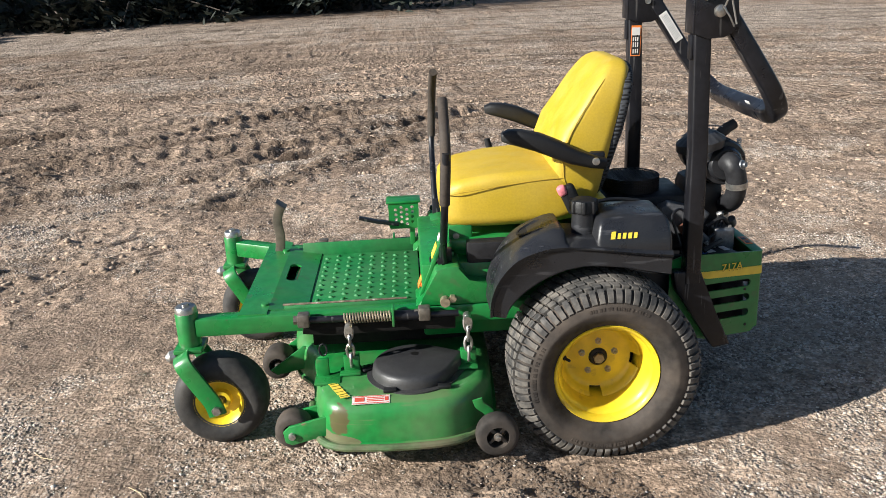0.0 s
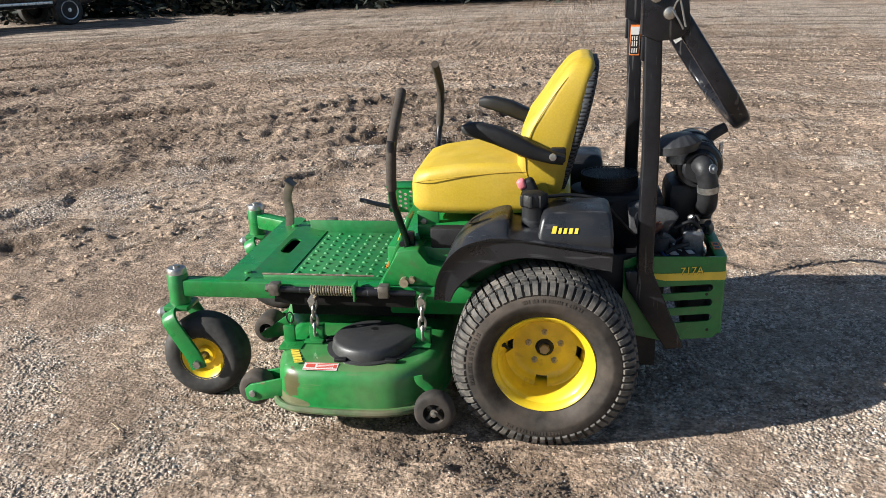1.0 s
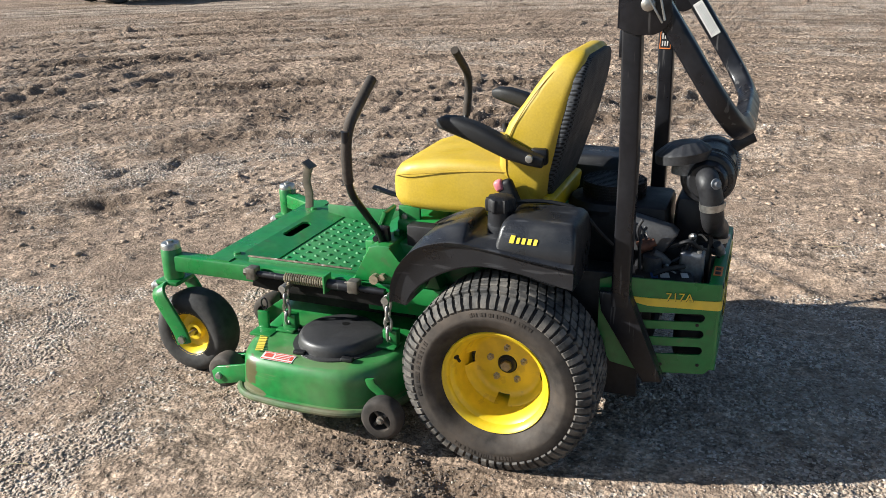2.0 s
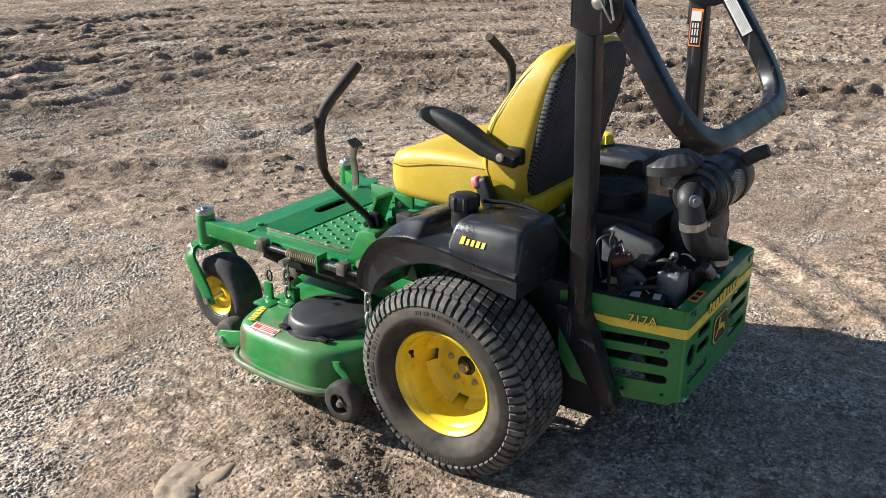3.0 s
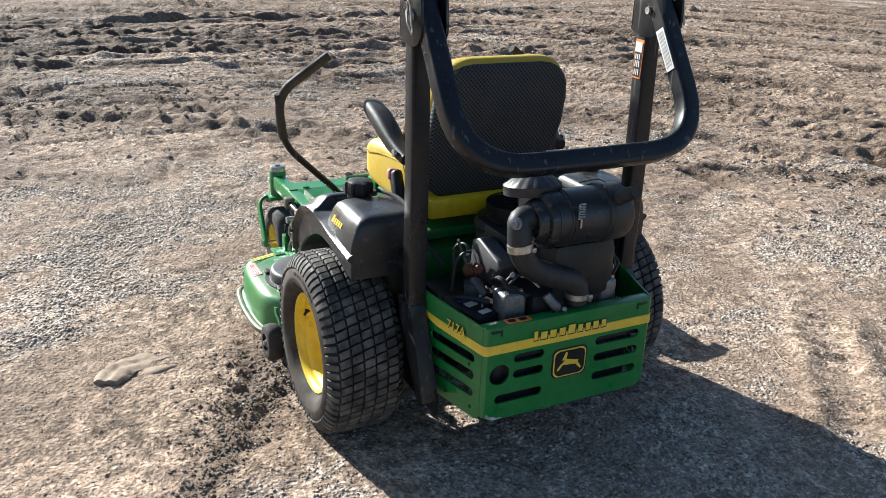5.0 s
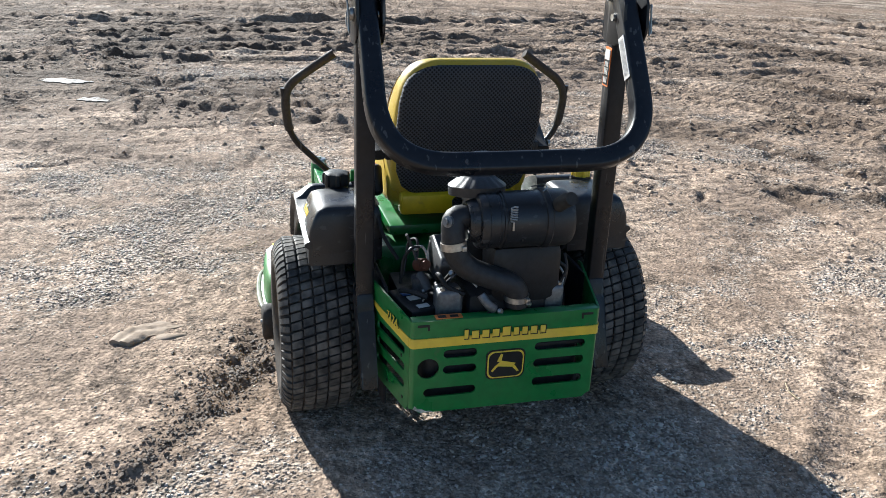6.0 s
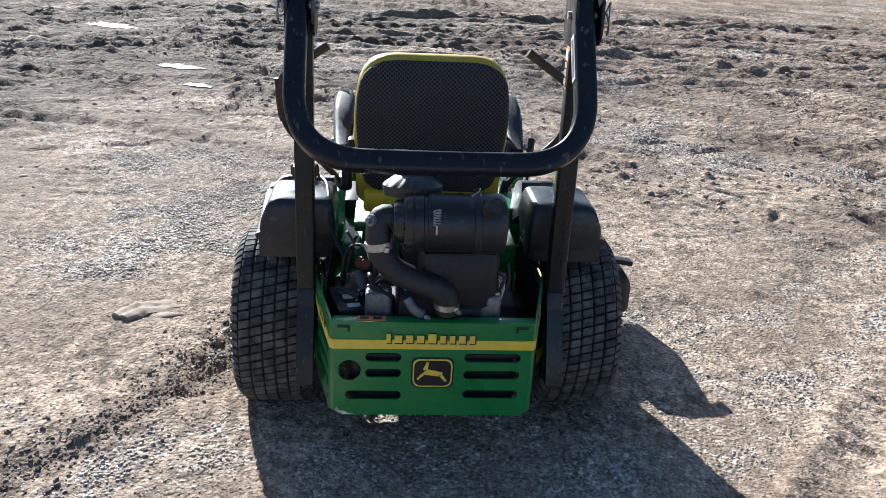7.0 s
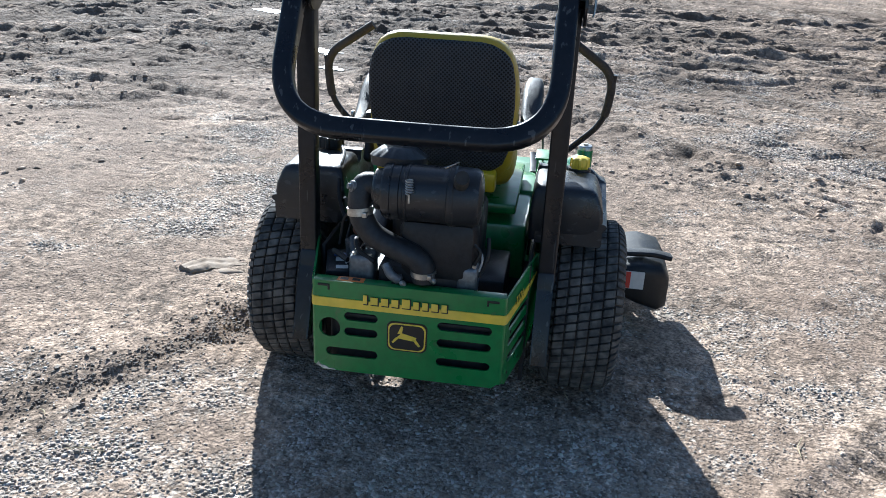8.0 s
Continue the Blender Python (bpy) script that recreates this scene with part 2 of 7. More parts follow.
def lathe(bm, prof, origin, axis="y", seg=40, closed=False, caps=True):
    """Turns a profile of (radius, place along the axis) about an axis through origin."""
    o = Vector(origin)
    ax = {"x": (1, 0, 0), "y": (0, 1, 0), "z": (0, 0, 1)}.get(axis, axis)
    ax = Vector(ax).normalized()
    u = ax.orthogonal().normalized()
    w = ax.cross(u)
    rings = []
    for i in range(seg):
        a = 2 * math.pi * i / seg
        e = u * math.cos(a) + w * math.sin(a)
        rings.append([bm.verts.new(o + e * r + ax * h) for r, h in prof])
    k = len(prof)
    for i in range(seg):
        a, b = rings[i], rings[(i + 1) % seg]
        for j in range(k if closed else k - 1):
            bm.faces.new((a[j], a[(j + 1) % k], b[(j + 1) % k], b[j]))
    if not closed and caps:
        for j in (0, k - 1):
            if prof[j][0] > 1e-5:
                bm.faces.new([r[j] for r in rings])
    bmesh.ops.remove_doubles(bm, verts=bm.verts, dist=1e-6)
    return bm


def rod(bm, a, b, r, seg=12):
    return tube(bm, [a, b], ringed(r, seg))


def holed_plate(bm, outer, holes, axis, d, thick):
    """A flat plate with real openings, at place d along the axis."""
    tmp = bmesh.new()
    for loop in [outer, *holes]:
        vs = [tmp.verts.new((u, v, 0)) for u, v in loop]
        for i in range(len(vs)):
            tmp.edges.new((vs[i], vs[(i + 1) % len(vs)]))
    bmesh.ops.triangle_fill(tmp, edges=tmp.edges[:], use_beauty=True)
    ext = bmesh.ops.extrude_face_region(tmp, geom=tmp.faces[:])
    for g in ext["geom"]:
        if isinstance(g, bmesh.types.BMVert):
            g.co.z += thick
    made = {}
    for v in tmp.verts:
        made[v] = bm.verts.new(plane_point(axis, v.co.x, v.co.y, d + v.co.z))
    for f in tmp.faces:
        bm.faces.new([made[v] for v in f.verts])
    tmp.free()
    return bm


def pill(cx, cy, w, h, n=6):
    return [(cx + u, cy + v) for u, v in rounded(w, h, h / 2, n)]


def lettering(name, text, size, m, material, parent, label="", depth=0.0006, shear=0.0):
    cu = bpy.data.curves.new(name, "FONT")
    cu.body, cu.size, cu.extrude, cu.align_x, cu.align_y, cu.shear = text, size, depth, "CENTER", "CENTER", shear
    tmp = new(name + "_tmp", cu)
    me = bpy.data.meshes.new_from_object(tmp.evaluated_get(bpy.context.evaluated_depsgraph_get()))
    bpy.data.objects.remove(tmp)
    bpy.data.curves.remove(cu)
    me.materials.clear()
    me.materials.append(material)
    ob = new(name, me)
    ob.parent = parent
    ob.matrix_basis = m
    if label:
        tagged(ob, label)
    return ob


def letter_bars(bm, m, widths, height, gap, thick=0.0012, slant=0.2, tall=(0,), first=1.0):
    """A row of slanted plain bars, about its centre, in the plane of m; those in tall stand higher."""
    total = sum(widths) + gap * (len(widths) - 1)
    x = -total / 2
    for i, w in enumerate(widths):
        h = height * (first if i in tall else 1.0)
        vs = []
        for z in (0, thick):
            for u, v in ((0, 0), (1, 0), (1, 1), (0, 1)):
                vs.append(bm.verts.new(m @ Vector((x + u * w + slant * (v - 0.5) * h, v * h - height / 2, z))))
        for f in ((0, 1, 2, 3), (4, 5, 6, 7), (0, 1, 5, 4), (1, 2, 6, 5), (2, 3, 7, 6), (3, 0, 4, 7)):
            bm.faces.new([vs[k] for k in f])
        x += w + gap
    return bm


# ---- ground ----
def lattice(ix, iy, seed):
    h = (ix.astype(np.int64) * 374761393 + iy.astype(np.int64) * 668265263 + seed * 974711) & 0x7FFFFFFF
    h = ((h ^ (h >> 13)) * 1274126177) & 0x7FFFFFFF
    return ((h ^ (h >> 16)) & 0xFFFF) / 65535.0


def smooth_noise(x, y, seed=0):
    ix, iy = np.floor(x), np.floor(y)
    fx, fy = x - ix, y - iy
    fx, fy = fx * fx * (3 - 2 * fx), fy * fy * (3 - 2 * fy)
    a, b = lattice(ix, iy, seed), lattice(ix + 1, iy, seed)
    c, d = lattice(ix, iy + 1, seed), lattice(ix + 1, iy + 1, seed)
    return (a + (b - a) * fx) * (1 - fy) + (c + (d - c) * fx) * fy - 0.5


def fbm(x, y, seed=0, octaves=4):
    out, amp = 0.0, 1.0
    for k in range(octaves):
        out = out + amp * smooth_noise(x * 2 ** k + 17.3 * k, y * 2 ** k - 9.1 * k, seed + k)
        amp *= 0.5
    return out


def blob(x, y, cx, cy, rx, ry, turn=0.0):
    c, s = math.cos(radians(turn)), math.sin(radians(turn))
    u, v = (x - cx) * c + (y - cy) * s, -(x - cx) * s + (y - cy) * c
    return np.exp(-((u / rx) ** 2 + (v / ry) ** 2))


def streaks(x, y, seed):
    """Long curved vehicle tracks that swing round the yard."""
    r = np.hypot(x - 1.5, y - 1.5) + 0.5 * fbm(x * 0.25, y * 0.25, seed + 40, 2)
    th = np.arctan2(y - 1.5, x - 1.5)
    return smooth_noise(r * 2.6, th * 3.0, seed) + 0.6 * smooth_noise(r * 6.5, th * 7.0, seed + 5), np.clip((r - 3.0) / 3.0, 0, 1)


def track_arcs():
    """Seeded wheel tracks that sweep round the yard: centre, radius, start, sweep, depth."""
    rng = random.Random(17)
    arcs = []
    for k in range(23):
        cx, cy, r = 1.0 + rng.uniform(-3.5, 3.5), 1.5 + rng.uniform(-3.5, 3.0), rng.uniform(5.2, 13.5)
        a0, sweep, deep = rng.uniform(60, 190), rng.uniform(40, 110), rng.uniform(0.014, 0.040)
        for dr in (0.0, 1.55):
            arcs.append((cx, cy, r + dr, a0, sweep, deep))
    return arcs


ARCS = track_arcs()
LINES = ((-11.0, -1.9, -4.4, -1.0, 0.014), (-11.5, -0.15, -5.4, 0.95, 0.014), (0.55, 4.55, 1.45, 3.75, 0.012), (0.75, 4.65, 1.6, 3.9, 0.008), (-2.6, 1.0, 1.3, 0.7, 0.008))


def yard_ruts():
    """Seeded long ruts that cross the far side of the yard: two ends and a depth."""
    rng = random.Random(29)
    out = []
    for k in range(13):
        x0, lean = -5.6 - 0.5 * k + rng.uniform(-0.25, 0.25), rng.uniform(-0.4, 1.5)
        y0 = rng.uniform(-3.0, 4.0)
        out.append((x0, y0, x0 + lean, y0 + rng.uniform(5.0, 11.0), rng.uniform(0.014, 0.036)))
    return out


RUTS = yard_ruts()


def wheel_tracks(x, y):
    """Depth of the wheel tracks, pressed in and heaped beside, and how far damp and painted shade darken them."""
    h, damp_shade = np.zeros_like(x), np.zeros_like(x)
    wob = 0.10 * smooth_noise(x * 0.7, y * 0.7, 81) + 0.03 * smooth_noise(x * 4, y * 4, 82)
    lump = 0.75 + 0.9 * smooth_noise(x * 5.5, y * 5.5, 83)
    for cx, cy, r, a0, sweep, deep in ARCS:
        d = np.hypot(x - cx, y - cy) - r + wob
        ang = np.degrees(np.arctan2(y - cy, x - cx)) % 360
        t = ((ang - a0) % 360) / sweep
        w = np.clip(6 * t, 0, 1) * np.clip(6 * (1 - t), 0, 1) * (t < 1) * lump * np.clip((np.hypot(x - 1.2, y - 2.2) - 3.2) / 1.5, 0, 1)
        core = np.exp(-(d / 0.075) ** 2)
        h += deep * w * (0.75 * np.exp(-((np.abs(d) - 0.14) / 0.05) ** 2) - core)
        lugs = np.clip(1.8 * np.sin(np.radians(ang) * r * 2 * math.pi / 0.2 + 9 * np.abs(d)), -1, 1)
        h += 0.4 * deep * w * np.exp(-(d / 0.17) ** 4) * lugs
        damp_shade = np.maximum(damp_shade, w * np.exp(-(d / 0.15) ** 2) * deep / 0.03)
    for x0, y0, x1, y1, deep in LINES:
        ln = math.hypot(x1 - x0, y1 - y0)
        ux, uy = (x1 - x0) / ln, (y1 - y0) / ln
        t = ((x - x0) * ux + (y - y0) * uy) / ln
        d = -(x - x0) * uy + (y - y0) * ux + 0.5 * wob
        w = np.clip(8 * t, 0, 1) * np.clip(8 * (1 - t), 0, 1)
        print_rows = 0.7 + 0.3 * np.sin(t * ln * 2 * math.pi / 0.09 + 4 * wob / 0.05)
        h += deep * w * (0.6 * np.exp(-((np.abs(d) - 0.12) / 0.04) ** 2) - np.exp(-(d / 0.07) ** 2) * print_rows)
    for x0, y0, x1, y1, deep in RUTS:
        ln = math.hypot(x1 - x0, y1 - y0)
        ux, uy = (x1 - x0) / ln, (y1 - y0) / ln
        t = ((x - x0) * ux + (y - y0) * uy) / ln
        d = -(x - x0) * uy + (y - y0) * ux + 2.0 * wob + 0.35 * np.sin(3.0 * t + 40 * deep)
        w = np.clip(6 * t, 0, 1) * np.clip(6 * (1 - t), 0, 1) * lump
        h += deep * w * (0.9 * np.exp(-((np.abs(d) - 0.17) / 0.07) ** 2) - np.exp(-(d / 0.1) ** 2))
        damp_shade = np.maximum(damp_shade, 0.35 * np.clip(1.5 * w, 0, 1) * np.exp(-(d / 0.15) ** 2))
    return h, damp_shade


def pressed_strips(x, y):
    """Smooth pale strips left by single tyres: 0 to 1."""
    out = np.zeros_like(x)
    for x0, y0, x1, y1, deep in LINES[:2]:
        ln = math.hypot(x1 - x0, y1 - y0)
        ux, uy = (x1 - x0) / ln, (y1 - y0) / ln
        t = ((x - x0) * ux + (y - y0) * uy) / ln
        d = -(x - x0) * uy + (y - y0) * ux + 0.05 * smooth_noise(x * 0.7, y * 0.7, 81)
        out = np.maximum(out, np.exp(-(d / 0.15) ** 4) * np.clip(8 * t, 0, 1) * np.clip(8 * (1 - t), 0, 1))
    return out


def creases(x, y):
    """Thin ruts that sweep round the yard in long curves, dark with damp and painted shade: 0 to 1."""
    r = np.hypot(x - 1.5, y - 1.5) + 0.6 * fbm(x * 0.3, y * 0.3, 71, 3)
    th = np.arctan2(y - 1.5, x - 1.5)
    west = np.clip((-x - 2.5) / 3, 0, 1)
    out = np.zeros_like(x)
    for k, (fr, ft, wide) in enumerate(((2.6, 3.0, 0.05), (4.2, 4.0, 0.06), (1.5, 6.0, 0.03))):
        n = smooth_noise(r * fr, th * ft, 73 + 4 * k)
        mask = np.clip(3.5 * (fbm(x * 0.7, y * 0.7, 93 + k, 3) + 0.10 + 0.22 * west), 0, 1) * np.clip(0.5 + 2.5 * smooth_noise(x * 4, y * 4, 97 + k), 0, 1)
        out = np.maximum(out, np.exp(-(n / (1.3 * wide)) ** 2) * mask)
    return out * np.clip((np.hypot(x - 1.2, y - 2.2) - 2.6) / 1.5, 0, 1)


def churned(x, y):
    """The wet churned line beside the left rear wheel and other dug-up spots."""
    k = blob(x, y, 0.70, 1.92, 0.62, 0.075, -34) + blob(x, y, 0.25, 2.16, 0.36, 0.11, -8) + 0.9 * blob(x, y, -4.05, 8.0, 0.95, 0.30, 68) + 0.9 * blob(x, y, -3.03, 6.7, 1.1, 0.24, 98) + 0.9 * blob(x, y, -0.55, 6.7, 1.35, 0.13, 54)
    return np.clip(k + 0.8 * blob(x, y, -5.2, 1.0, 1.3, 0.5, 60) + 0.7 * blob(x, y, -8.0, 12.8, 1.8, 0.4, 32) + 0.7 * blob(x, y, -7.2, 9.5, 1.2, 0.5, 60), 0, 1)


def gravel_amount(x, y):
    """How much pale crushed stone lies on the packed brown earth: 0 to 1."""
    s, far = streaks(x, y, 3)
    g = 0.40 + 0.75 * fbm(x * 0.55, y * 0.55, 11, 4) + 0.35 * s * far + 0.5 * fbm(x * 2.6, y * 2.6, 19, 3) + 0.75 * fbm(x * 6.0, y * 6.0, 29, 4)
    g += 0.18 * blob(x, y, -1.1, 2.2, 0.9, 0.7) + 0.20 * blob(x, y, -0.6, 1.5, 0.9, 0.35, 10) + 0.5 * blob(x, y, -0.95, 6.5, 0.9, 0.25, 54) + 0.4 * blob(x, y, 1.75, 3.0, 0.9, 0.8) + 0.3 * blob(x, y, 0.9, 1.2, 1.5, 0.7)
    g += 0.3 * blob(x, y, 1.6, 3.1, 1.1, 0.8) + 1.0 * blob(x, y, -9, 24, 9, 2.8, 10) + 0.9 * blob(x, y, -10, 19.5, 9, 1.5, 28) + 1.1 * blob(x, y, 7, 21.5, 6, 4.5, -25) + 0.35 * blob(x, y, -1.3, 12.0, 1.2, 0.6) + 0.35 * blob(x, y, -3.4, 12.3, 1.0, 0.5)
    g -= 0.5 * blob(x, y, 0.3, 2.0, 0.7, 0.45) + 0.4 * blob(x, y, -3.4, 7.8, 1.5, 1.0) - 0.75 * blob(x, y, -2.65, 4.9, 0.55, 0.33, 55) - 0.4 * blob(x, y, -2.27, 5.84, 0.3, 0.2) + 0.45 * blob(x, y, 1.1, 4.35, 0.8, 0.5) + 0.35 * blob(x, y, -1.5, 8.5, 3.0, 1.5)
    g -= 0.12 * np.clip((np.hypot(x - 1, y - 2) - 4.5) / 5, 0, 1) * np.clip(1.6 - np.hypot(x - 1, y - 2) / 16, 0, 1)
    g -= 0.55 * blob(x, y, 0.3, 1.45, 0.55, 0.28, -30) + 1.0 * blob(x, y, 0.0, 1.78, 0.26, 0.17, 60) + 0.6 * blob(x, y, 0.6, 1.85, 0.7, 0.2, -25) + 0.3 * blob(x, y, -6, 0, 2.5, 1.5) + 0.4 * churned(x, y)
    return np.clip((g - 0.26) * 1.4, 0, 1)


def ground_height(x, y):
    x, y = np.asarray(x, dtype=float), np.asarray(y, dtype=float)
    s, far = streaks(x, y, 3)
    fade = 1 / (1 + (np.hypot(x - 1, y - 2.5) / 60) ** 2)
    clod = np.clip(fbm(x * 9, y * 9, 23, 4) - 0.10, 0, 1)
    mud = np.clip(0.75 - gravel_amount(x, y), 0, 1)
    tracks, _ = wheel_tracks(x, y)
    west = 0.2 + 0.8 * np.clip((-x - 1.5) / 3, 0, 1) * np.clip((9 - y) / 4, 0, 1)
    patch = np.clip(0.5 + 2.2 * fbm(x * 0.45, y * 0.45, 47, 3), 0, 1)
    h = 0.014 * fbm(x * 0.8, y * 0.8, 5, 3) + 0.016 * np.abs(fbm(x * 2.4, y * 2.4, 15, 4)) * (0.35 + mud) + far * 0.03 * s * west + 1.3 * tracks
    h += clod * (0.008 + (0.02 + 0.075 * patch) * mud * (0.1 + 0.9 * far)) + 0.0035 * fbm(x * 22, y * 22, 31, 3)
    h += 0.03 * far * (west - 0.2) * fbm(x * 4.2, y * 4.2, 63, 3)
    h += 0.03 * far * patch * np.clip(0.18 - np.abs(fbm(x * 3.1, y * 3.1, 53, 3)), 0, 1) * (0.4 + mud)
    h -= 0.06 * far * np.clip(fbm(x * 3.5, y * 3.5, 61, 2) - 0.22, 0, 0.3) * (0.3 + mud)
    # fine scored lines left by turning wheels
    h += -0.045 * creases(x, y) + 0.012 * np.clip(fbm(x * 11, y * 11, 77, 2) - 0.18, 0, 1)
    dug = churned(x, y)
    h += dug * (0.035 + 0.05 * far) * np.clip(fbm(x * (13 - 7 * far), y * (13 - 7 * far), 91, 3), -0.5, 1) - 0.012 * dug
    h += 0.055 * blob(x, y, -0.55, 6.7, 1.35, 0.11, 54) * (0.7 + fbm(x * 8, y * 8, 88, 2))
    for cx, cy, r in ((-7.9, -0.7, 0.35), (-5.3, 0.7, 0.28), (-4.45, 1.05, 0.16)):
        k = np.clip(1.6 * blob(x, y, cx, cy, r * 1.5, r * 1.5), 0, 1)
        h = h * (1 - k) - 0.012 * k
    for cx, cy in ((0.57, 2.345), (0.57, 3.31), (-0.65, 2.515), (-0.65, 3.315)):
        k = np.clip(1.4 * blob(x, y, cx, cy, 0.16, 0.16), 0, 1)
        h = h * (1 - k) + 0.002 * k
    return h * fade


def ground_material():
    m = bpy.data.materials.new("gravel_and_packed_earth")
    m.use_nodes = True
    n, l = m.node_tree.nodes, m.node_tree.links
    b = n["Principled BSDF"]
    b.inputs["Specular IOR Level"].default_value = 0.12
    geo = n.new("ShaderNodeNewGeometry")
    at = n.new("ShaderNodeAttribute")
    at.attribute_name = "gravel"

    def noisy(scale, detail=5.0, lo=0.3, hi=0.7):
        t = n.new("ShaderNodeTexNoise")
        t.inputs["Scale"].default_value, t.inputs["Detail"].default_value = scale, detail
        l.new(geo.outputs["Position"], t.inputs["Vector"])
        r = n.new("ShaderNodeMapRange")
        r.inputs["From Min"].default_value, r.inputs["From Max"].default_value = lo, hi
        l.new(t.outputs["Fac"], r.inputs["Value"])
        return r.outputs["Result"]

    def mix(fac, a, c):
        x = n.new("ShaderNodeMix")
        x.data_type = "RGBA"
        l.new(fac, x.inputs["Factor"])
        for sock, v in ((x.inputs["A"], a), (x.inputs["B"], c)):
            if isinstance(v, tuple):
                sock.default_value = (*v, 1)
            else:
                l.new(v, sock)
        return x.outputs["Result"]

    def math_node(op, a, c):
        x = n.new("ShaderNodeMath")
        x.operation, x.use_clamp = op, True
        for i, v in enumerate((a, c)):
            if isinstance(v, float):
                x.inputs[i].default_value = v
            else:
                l.new(v, x.inputs[i])
        return x.outputs[0]

    earth = mix(noisy(1.3, 6), (0.28, 0.202, 0.143), (0.45, 0.338, 0.248))
    earth = mix(noisy(26, 6, 0.30, 0.50), mix(noisy(160, 2), (0.19, 0.137, 0.098), (0.31, 0.228, 0.165)), earth)
    cell = n.new("ShaderNodeTexVoronoi")
    cell.inputs["Scale"].default_value = 75.0
    l.new(geo.outputs["Position"], cell.inputs["Vector"])
    cell2 = n.new("ShaderNodeTexVoronoi")
    cell2.inputs["Scale"].default_value = 170.0
    l.new(geo.outputs["Position"], cell2.inputs["Vector"])
    ramp = n.new("ShaderNodeValToRGB")
    ramp.color_ramp.elements[0].color, ramp.color_ramp.elements[1].color = (0.20, 0.162, 0.128, 1), (0.62, 0.55, 0.47, 1)
    sep = n.new("ShaderNodeSeparateColor")
    l.new(cell.outputs["Color"], sep.inputs["Color"])
    l.new(sep.outputs["Red"], ramp.inputs["Fac"])
    ramp2 = n.new("ShaderNodeValToRGB")
    ramp2.color_ramp.elements[0].color, ramp2.color_ramp.elements[1].color = (0.28, 0.228, 0.178, 1), (0.62, 0.555, 0.475, 1)
    sep2 = n.new("ShaderNodeSeparateColor")
    l.new(cell2.outputs["Color"], sep2.inputs["Color"])
    l.new(sep2.outputs["Green"], ramp2.inputs["Fac"])
    stone = mix(noisy(9, 3), ramp.outputs["Color"], ramp2.outputs["Color"])
    # single chips show through the earth where little gravel lies
    chips = math_node("GREATER_THAN", math_node("ADD", at.outputs["Fac"], math_node("MULTIPLY", noisy(22, 5), 0.45)), math_node("ADD", sep.outputs["Green"], 0.28))
    fac = math_node("ADD", math_node("MULTIPLY", chips, 0.5), math_node("MULTIPLY", at.outputs["Fac"], 0.12))
    # long tracks that swing round the yard: polar place about its middle
    off = n.new("ShaderNodeVectorMath")
    off.operation = "SUBTRACT"
    off.inputs[1].default_value = (1.5, 1.5, 0)
    l.new(geo.outputs["Position"], off.inputs[0])
    ln = n.new("ShaderNodeVectorMath")
    ln.operation = "LENGTH"
    l.new(off.outputs[0], ln.inputs[0])
    xyz = n.new("ShaderNodeSeparateXYZ")
    l.new(off.outputs[0], xyz.inputs[0])
    ang = n.new("ShaderNodeMath")
    ang.operation = "ARCTAN2"
    l.new(xyz.outputs["Y"], ang.inputs[0])
    l.new(xyz.outputs["X"], ang.inputs[1])
    polar = n.new("ShaderNodeCombineXYZ")
    l.new(ln.outputs["Value"], polar.inputs["X"])
    l.new(ang.outputs[0], polar.inputs["Y"])
    track = n.new("ShaderNodeTexNoise")
    track.inputs["Scale"].default_value, track.inputs["Detail"].default_value, track.inputs["Distortion"].default_value = 2.4, 6.0, 0.25
    l.new(polar.outputs[0], track.inputs["Vector"])
    away = n.new("ShaderNodeMapRange")
    away.inputs["From Min"].default_value, away.inputs["From Max"].default_value = 3.0, 7.0
    l.new(ln.outputs["Value"], away.inputs["Value"])
    wet = n.new("ShaderNodeMapRange")
    wet.inputs["From Min"].default_value, wet.inputs["From Max"].default_value = 0.50, 0.62
    l.new(track.outputs["Fac"], wet.inputs["Value"])
    broad = n.new("ShaderNodeMapRange")
    broad.inputs["From Min"].default_value, broad.inputs["From Max"].default_value = 0.46, 0.57
    bn = n.new("ShaderNodeTexNoise")
    bn.inputs["Scale"].default_value, bn.inputs["Detail"].default_value, bn.inputs["Roughness"].default_value = 1.1, 11.0, 0.72
    l.new(geo.outputs["Position"], bn.inputs["Vector"])
    l.new(bn.outputs["Fac"], broad.inputs["Value"])
    damp_shade = math_node("MULTIPLY", math_node("MULTIPLY", wet.outputs["Result"], away.outputs["Result"]), 0.75)
    # damp earth and the shade inside ruts, both put into the base colour
    at2 = n.new("ShaderNodeAttribute")
    at2.attribute_name = "damp_shade"
    damp_shade = math_node("ADD", math_node("MULTIPLY", damp_shade, 0.7), math_node("MULTIPLY", at2.outputs["Fac"], 0.7))
    tone = n.new("ShaderNodeTexNoise")
    tone.inputs["Scale"].default_value, tone.inputs["Detail"].default_value, tone.inputs["Roughness"].default_value = 2.2, 13.0, 0.82
    l.new(geo.outputs["Position"], tone.inputs["Vector"])
    scale = n.new("ShaderNodeMapRange")
    scale.inputs["From Min"].default_value, scale.inputs["From Max"].default_value = 0.36, 0.64
    scale.inputs["To Min"].default_value, scale.inputs["To Max"].default_value = 0.34, 1.62
    lines = n.new("ShaderNodeTexNoise")
    lines.inputs["Scale"].default_value, lines.inputs["Detail"].default_value, lines.inputs["Roughness"].default_value, lines.inputs["Distortion"].default_value = 4.0, 3.0, 0.6, 0.3
